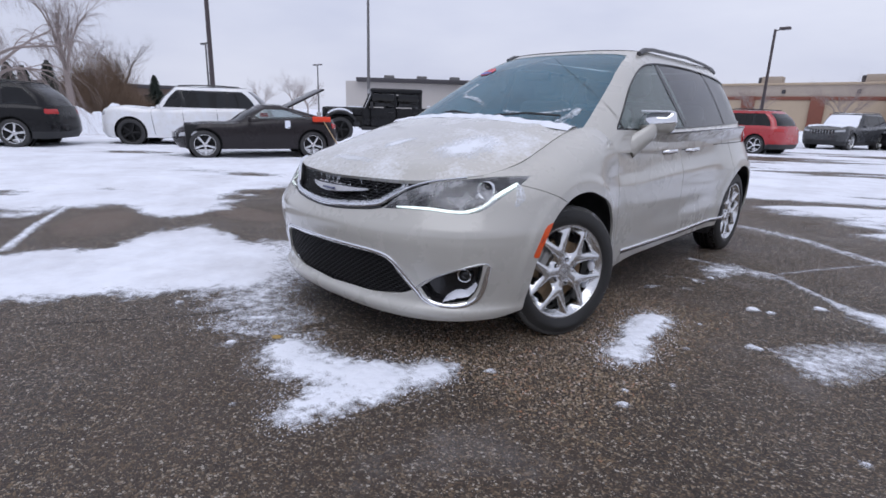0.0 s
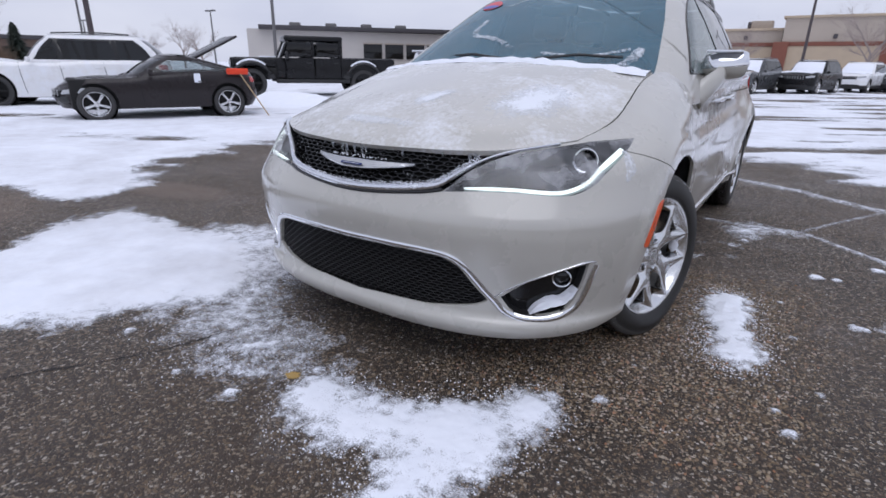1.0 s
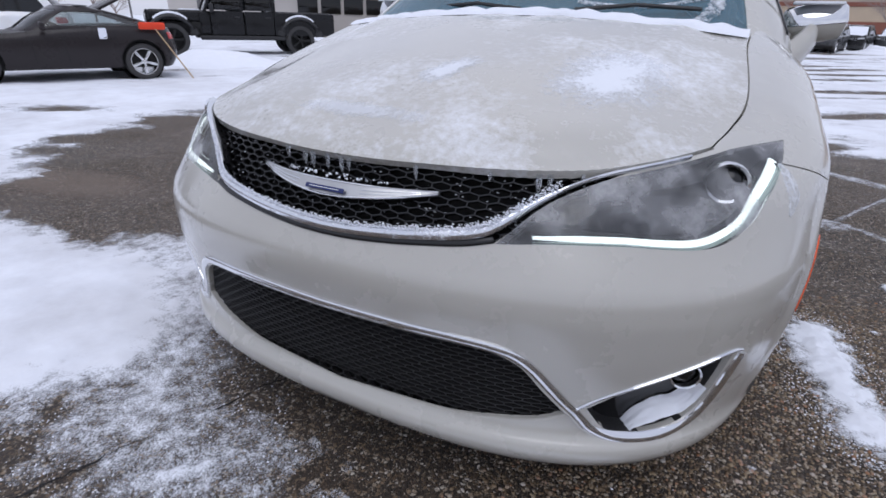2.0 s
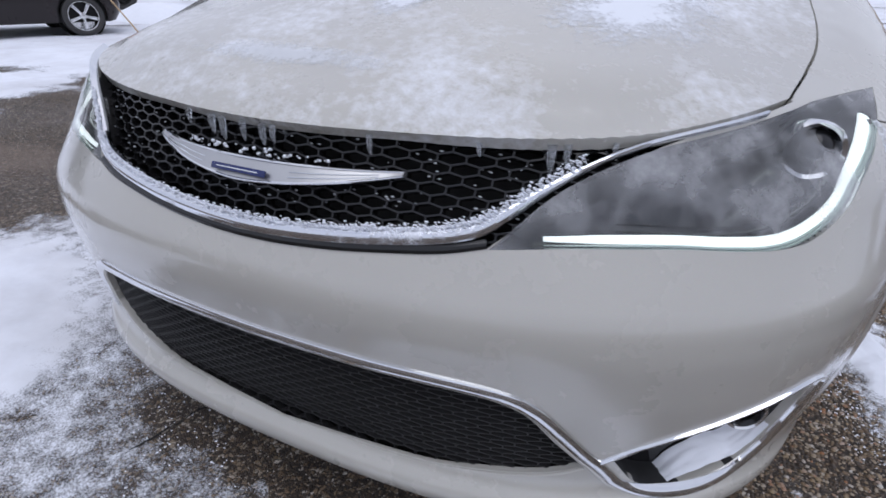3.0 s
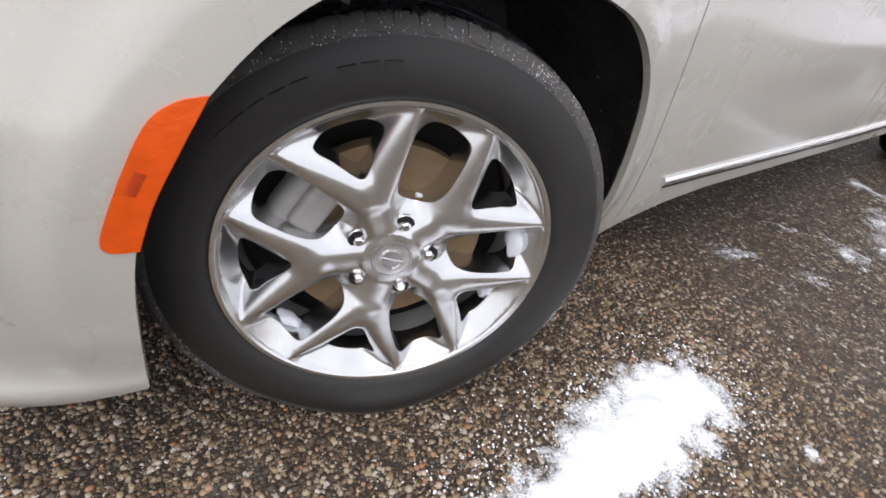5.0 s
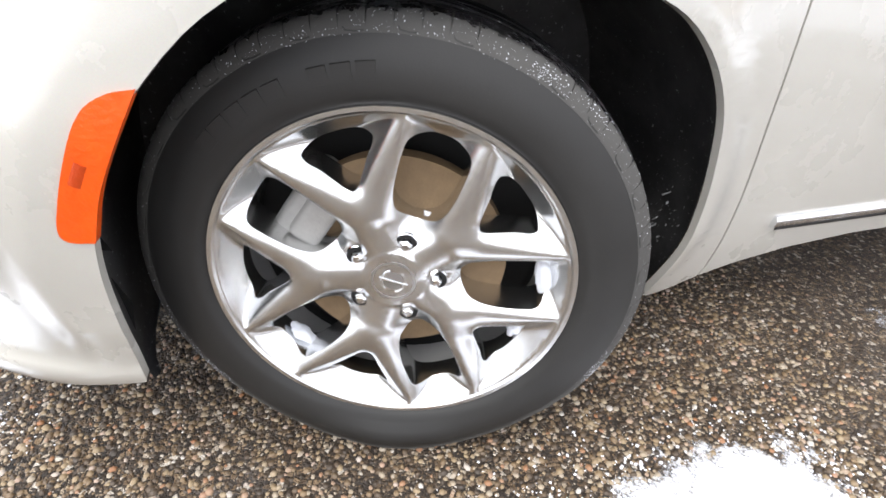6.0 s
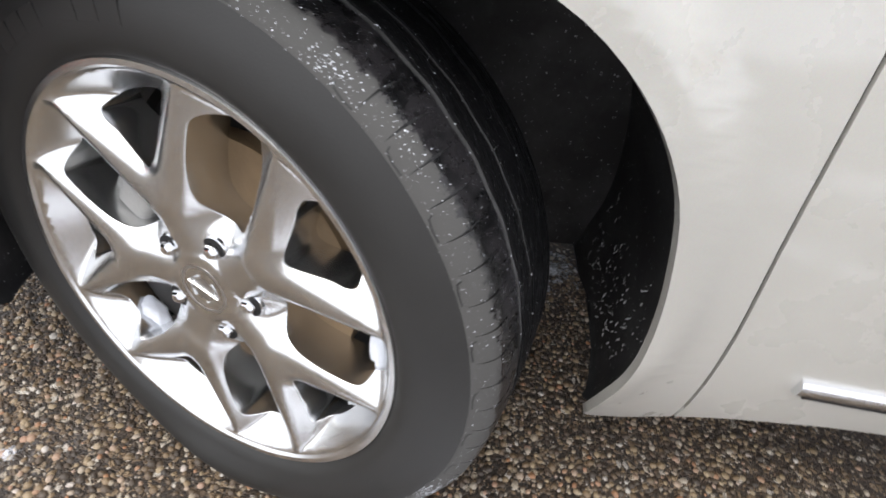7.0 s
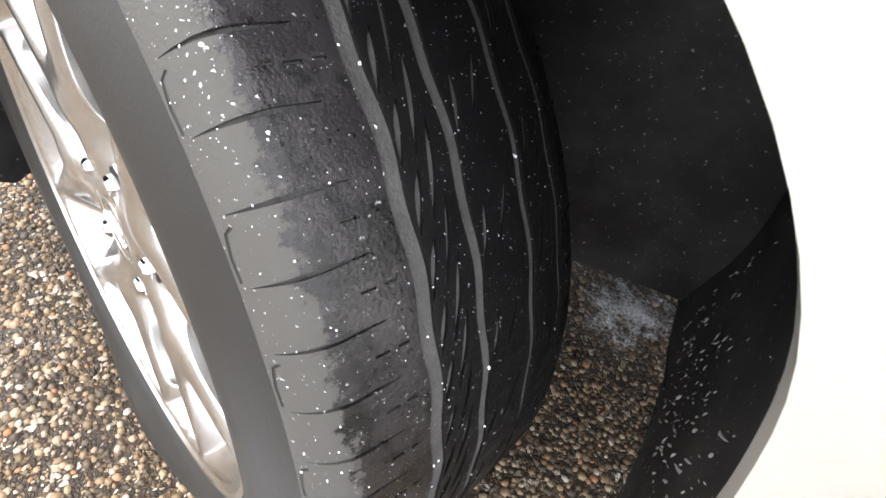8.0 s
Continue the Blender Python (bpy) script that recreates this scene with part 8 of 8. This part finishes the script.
glass_streak([(0.18, 1.235), (0.34, 1.222), (0.48, 1.228), (0.60, 1.255)], 0.012, 1)
glass_streak([(0.02, 1.262), (0.12, 1.30), (0.24, 1.325), (0.33, 1.335), (0.37, 1.37), (0.36, 1.43)], 0.018, -1)
glass_streak([(0.60, 1.17), (0.635, 1.215), (0.645, 1.26)], 0.030, 1)
oval = [(0.47 + 0.085 * math.cos(t), 1.545 + 0.032 * math.sin(t)) for t in np.linspace(0, 2 * math.pi, 33)[:-1]]
for nm, grow, mt in (("sticker", 1.0, (0.62, 0.05, 0.07)), ("sticker_band", 0.55, (0.10, 0.14, 0.45))):
    bm = bmesh.new()
    vs = []
    for x, z in oval:
        x, z = 0.47 + (x - 0.47) * (1 if grow == 1 else 0.92), 1.545 + (z - 1.545) * (1 if grow == 1 else 0.34) - (0 if grow == 1 else 0.012)
        a = float(cabin.find(0, x, z))
        q = cabin.at(a, z) + cabin.normal(a, z) * (0.001 if grow == 1 else 0.003)
        vs.append(bm.verts.new((-q[0], q[1], q[2])))
    bm.faces.new(vs)
    part(nm, bm, plain(nm + " print", mt, 0.4, 0, 0.1, 30), wind, "red and blue oval sticker" if grow == 1 else "")

# cabin inside
part("dashboard", box((1.5, 0.55, 0.24), (0, 1.72, 1.02), 0.08, 4), M["cabin_dark"], van)
part("cabin_floor", box((1.6, 3.2, 0.06), (0, 3.1, 0.52), 0.02), M["cabin_dark"], van)
wheel_rim = tube([(0.40 + 0.185 * math.cos(t), 2.02 + 0.06 * math.sin(t), 1.09 + 0.175 * math.sin(t)) for t in np.linspace(0, 2 * math.pi, 33)[:-1]], 0.016, 8, True)
part("steering_wheel", wheel_rim, M["black_plastic"], van)
for x, y in ((0.40, 2.65), (-0.40, 2.65), (0.42, 3.6), (-0.42, 3.6)):
    st = part("seat", join(box((0.52, 0.52, 0.18), (x, y - 0.25, 0.72), 0.07, 3), box((0.50, 0.18, 0.62), (x, y + 0.04, 1.05), 0.07, 3, Matrix.Translation((x, y, 1)) @ Matrix.Rotation(radians(-14), 4, "X") @ Matrix.Translation((-x, -y, -1)))), M["seat"], van, "grey leather seat")
    part("headrest", box((0.27, 0.11, 0.19), (x, y + 0.15, 1.47), 0.05, 4), M["seat"], st)
part("rear_view_mirror", box((0.24, 0.04, 0.07), (0, 1.98, 1.50), 0.02, 3), M["black_plastic"], van)

# raised marks on the near tyre's sidewall, snow flecks on its tread
def arc_block(r0, r1, t0, t1, x, seg=4):
    bm = bmesh.new()
    A = []
    for k in range(seg + 1):
        t = t0 + (t1 - t0) * k / seg
        c, s = math.cos(t), math.sin(t)
        A.append([bm.verts.new((h, r * c, r * s)) for r, h in ((r0, x - 0.003), (r0 + 0.002, x + 0.0009), (r1 - 0.002, x + 0.0004), (r1, x - 0.004))])
    for P, Q in zip(A, A[1:]):
        for i in range(3):
            bm.faces.new((P[i], P[i + 1], Q[i + 1], Q[i]))
    for P in (A[0], A[-1]):
        bm.faces.new(P)
    return bm


for k in range(9):
    t = radians(30 - SPIN + 62 + k * 5.2)
    if k in (3,):
        continue
    part("sidewall_mark", arc_block(0.298, 0.3225, t, t + radians(4.1), 0.1184), M["dusty_rubber"], near_wheel)
rng = random.Random(3)
tr_at = Tread()


def tyre_fleck(bm, s, w, q, lift=0.0):
    """A flat ragged crumb on the tread or sidewall at s round the tyre and w across it."""
    p = tr_at.at(np.array(s), np.array(w))
    n = Vector(tr_at.normal(np.array(s), np.array(w)))
    at = Vector(p) + n * lift
    u = n.orthogonal().normalized()
    v = n.cross(u)
    a0 = rng.uniform(0, 6.28)
    ring = []
    for k in range(6):
        r = q * rng.uniform(0.45, 1.25)
        ring.append(bm.verts.new(at + (u * math.cos(a0 + k * 1.047) + v * math.sin(a0 + k * 1.047) * 0.7) * r - n * 0.0003))
    top = bm.verts.new(at + n * q * 0.45)
    for k in range(6):
        bm.faces.new((ring[k], ring[(k + 1) % 6], top))


bm = bmesh.new()
for k in range(2600):
    w = rng.choice((rng.uniform(-0.10, 0.115), rng.uniform(0.03, 0.115), rng.gauss(0.037, 0.008), rng.gauss(0.0, 0.008)))
    q = rng.triangular(0.00025, 0.0011, 0.0004)
    tyre_fleck(bm, rng.uniform(0, 2 * math.pi * TYRE), min(max(w, -0.10), 0.116), q, -0.0026 if min(abs(w - 0.037), abs(w), abs(w + 0.044)) < 0.004 else 0.0)
for k in range(190):
    tyre_fleck(bm, rng.uniform(0, 2 * math.pi * TYRE), rng.choice((rng.gauss(0.037, 0.004), rng.gauss(0.0, 0.004), rng.gauss(-0.074, 0.004), rng.gauss(-0.044, 0.004))), rng.triangular(0.0009, 0.0030, 0.0011), -0.0012)
# crusts along the upper shoulder, and where the tyre meets the ground
for a0, spread, count, w0 in ((-14.0, 2.0, 90, 0.104), (-27.0, 2.5, 40, 0.096), (-8.0, 12.0, 60, 0.108), (-98.0, 2.5, 160, 0.109), (158.0, 5.0, 40, 0.113), (140.0, 4.0, 50, 0.113), (125.0, 9.0, 50, 0.113), (30.0, 14.0, 70, 0.110)):
    for k in range(count):
        tyre_fleck(bm, radians(rng.gauss(a0, spread)) * TYRE, min(rng.gauss(w0, 0.006), 0.1165), rng.triangular(0.0003, 0.0015, 0.0005))
ob = part("tyre_snow", bm, M["snow"], near_wheel, "flecks of snow on the tyre", smooth=0)
ob["kind"] = "stuff"
# snow caught in the rim
for a0, r0, x0, size in ((-100.0, 0.222, 0.052, 0.030), (-72.0, 0.228, 0.060, 0.036), (150.0, 0.222, 0.050, 0.026), (-20.0, 0.100, 0.052, 0.022)):
    bm = bmesh.new()
    bmesh.ops.create_icosphere(bm, subdivisions=3, radius=1.0)
    for v in bm.verts:
        v.co *= 1 + 0.35 * noise.fractal(v.co * 1.7 + Vector((a0, 0, 0)), 0.9, 2, 4)
    t = radians(a0)
    bm.transform(Matrix.Translation((x0, r0 * math.cos(t), r0 * math.sin(t))) @ Matrix.Rotation(t, 4, "X") @ Matrix.Diagonal((size * 0.6, size * 0.35, size, 1)))
    part("rim_snow", bm, M["snow"], near_wheel, "snow caught behind the spokes", smooth=80)

# a flake of ice stuck to each front fender behind the lamp
for side in (1, -1):
    flake = body.flat(1, loop_through([(0.588, 0.876), (0.573, 0.846), (0.556, 0.816), (0.522, 0.778)], 8, False))
    wd = np.array([0.010 + 0.036 * math.sin(math.pi * (i + 1) / (len(flake) + 1)) + 0.012 * noise.noise(Vector((i * 0.9, 3.3, 0))) for i in range(len(flake))])
    part("ice_flake", ribbon(body, flake, wd, 0.0016, sides=(side,)), M["smear_thick"], van, "thin flake of white ice")

# loose stones set in the asphalt round the wheel
n_ = Nodes("river gravel")
isl = n_.add("NewGeometry").outputs["Random Per Island"]
gcol = n_.ramp(isl, (0.0, (0.042, 0.031, 0.023)), (0.28, (0.105, 0.072, 0.045)), (0.50, (0.23, 0.155, 0.085)), (0.68, (0.36, 0.27, 0.16)), (0.84, (0.44, 0.38, 0.30)), (0.94, (0.36, 0.16, 0.065)), (1.0, (0.62, 0.59, 0.54)))
gcol = n_.mix(n_.math("MULTIPLY", n_.noise(500, 3), 0.4), gcol, (0.05, 0.04, 0.03))
M["gravel"] = n_.done(Base_Color=gcol, Roughness=0.42, Normal=n_.bump(n_.noise(700, 3), 0.25, 0.002))
rng = random.Random(11)
V, F = [], []
cell = 0.0112
for j in range(int(2.1 / cell)):
    for i in range(int(1.5 / cell)):
        x, y = 0.25 + i * cell + rng.uniform(-0.004, 0.004), 0.0 + j * cell + rng.uniform(-0.004, 0.004)
        rim_ = min(x - 0.25, 1.75 - x, y, 2.1 - y) / 0.4
        if rng.random() > min(0.78, rim_):
            continue
        r = rng.triangular(0.0026, 0.0092, 0.0044)
        ax, t = rng.uniform(0.65, 1.0), rng.uniform(0, 3.14)
        tall = r * rng.uniform(0.35, 0.7)
        b, c, s = len(V), math.cos(t), math.sin(t)
        for rr, zz in ((1.0, -0.001), (0.78, tall * 0.72)):
            for k in range(6):
                a = k * 1.0472
                u, w = r * rr * math.cos(a) * rng.uniform(0.88, 1.1), r * rr * ax * math.sin(a) * rng.uniform(0.88, 1.1)
                V.append((x + u * c - w * s, y + u * s + w * c, zz))
        V.append((x, y, tall))
        for k in range(6):
            F.append((b + k, b + (k + 1) % 6, b + 6 + (k + 1) % 6, b + 6 + k))
            F.append((b + 6 + k, b + 6 + (k + 1) % 6, b + 12))
me = bpy.data.meshes.new("gravel")
me.from_pydata(V, [], F)
me.polygons.foreach_set("use_smooth", [True] * len(F))
tagged(put("gravel", me, M["gravel"]), "rounded brown and tan stones in the asphalt", "gravel", kind="stuff")
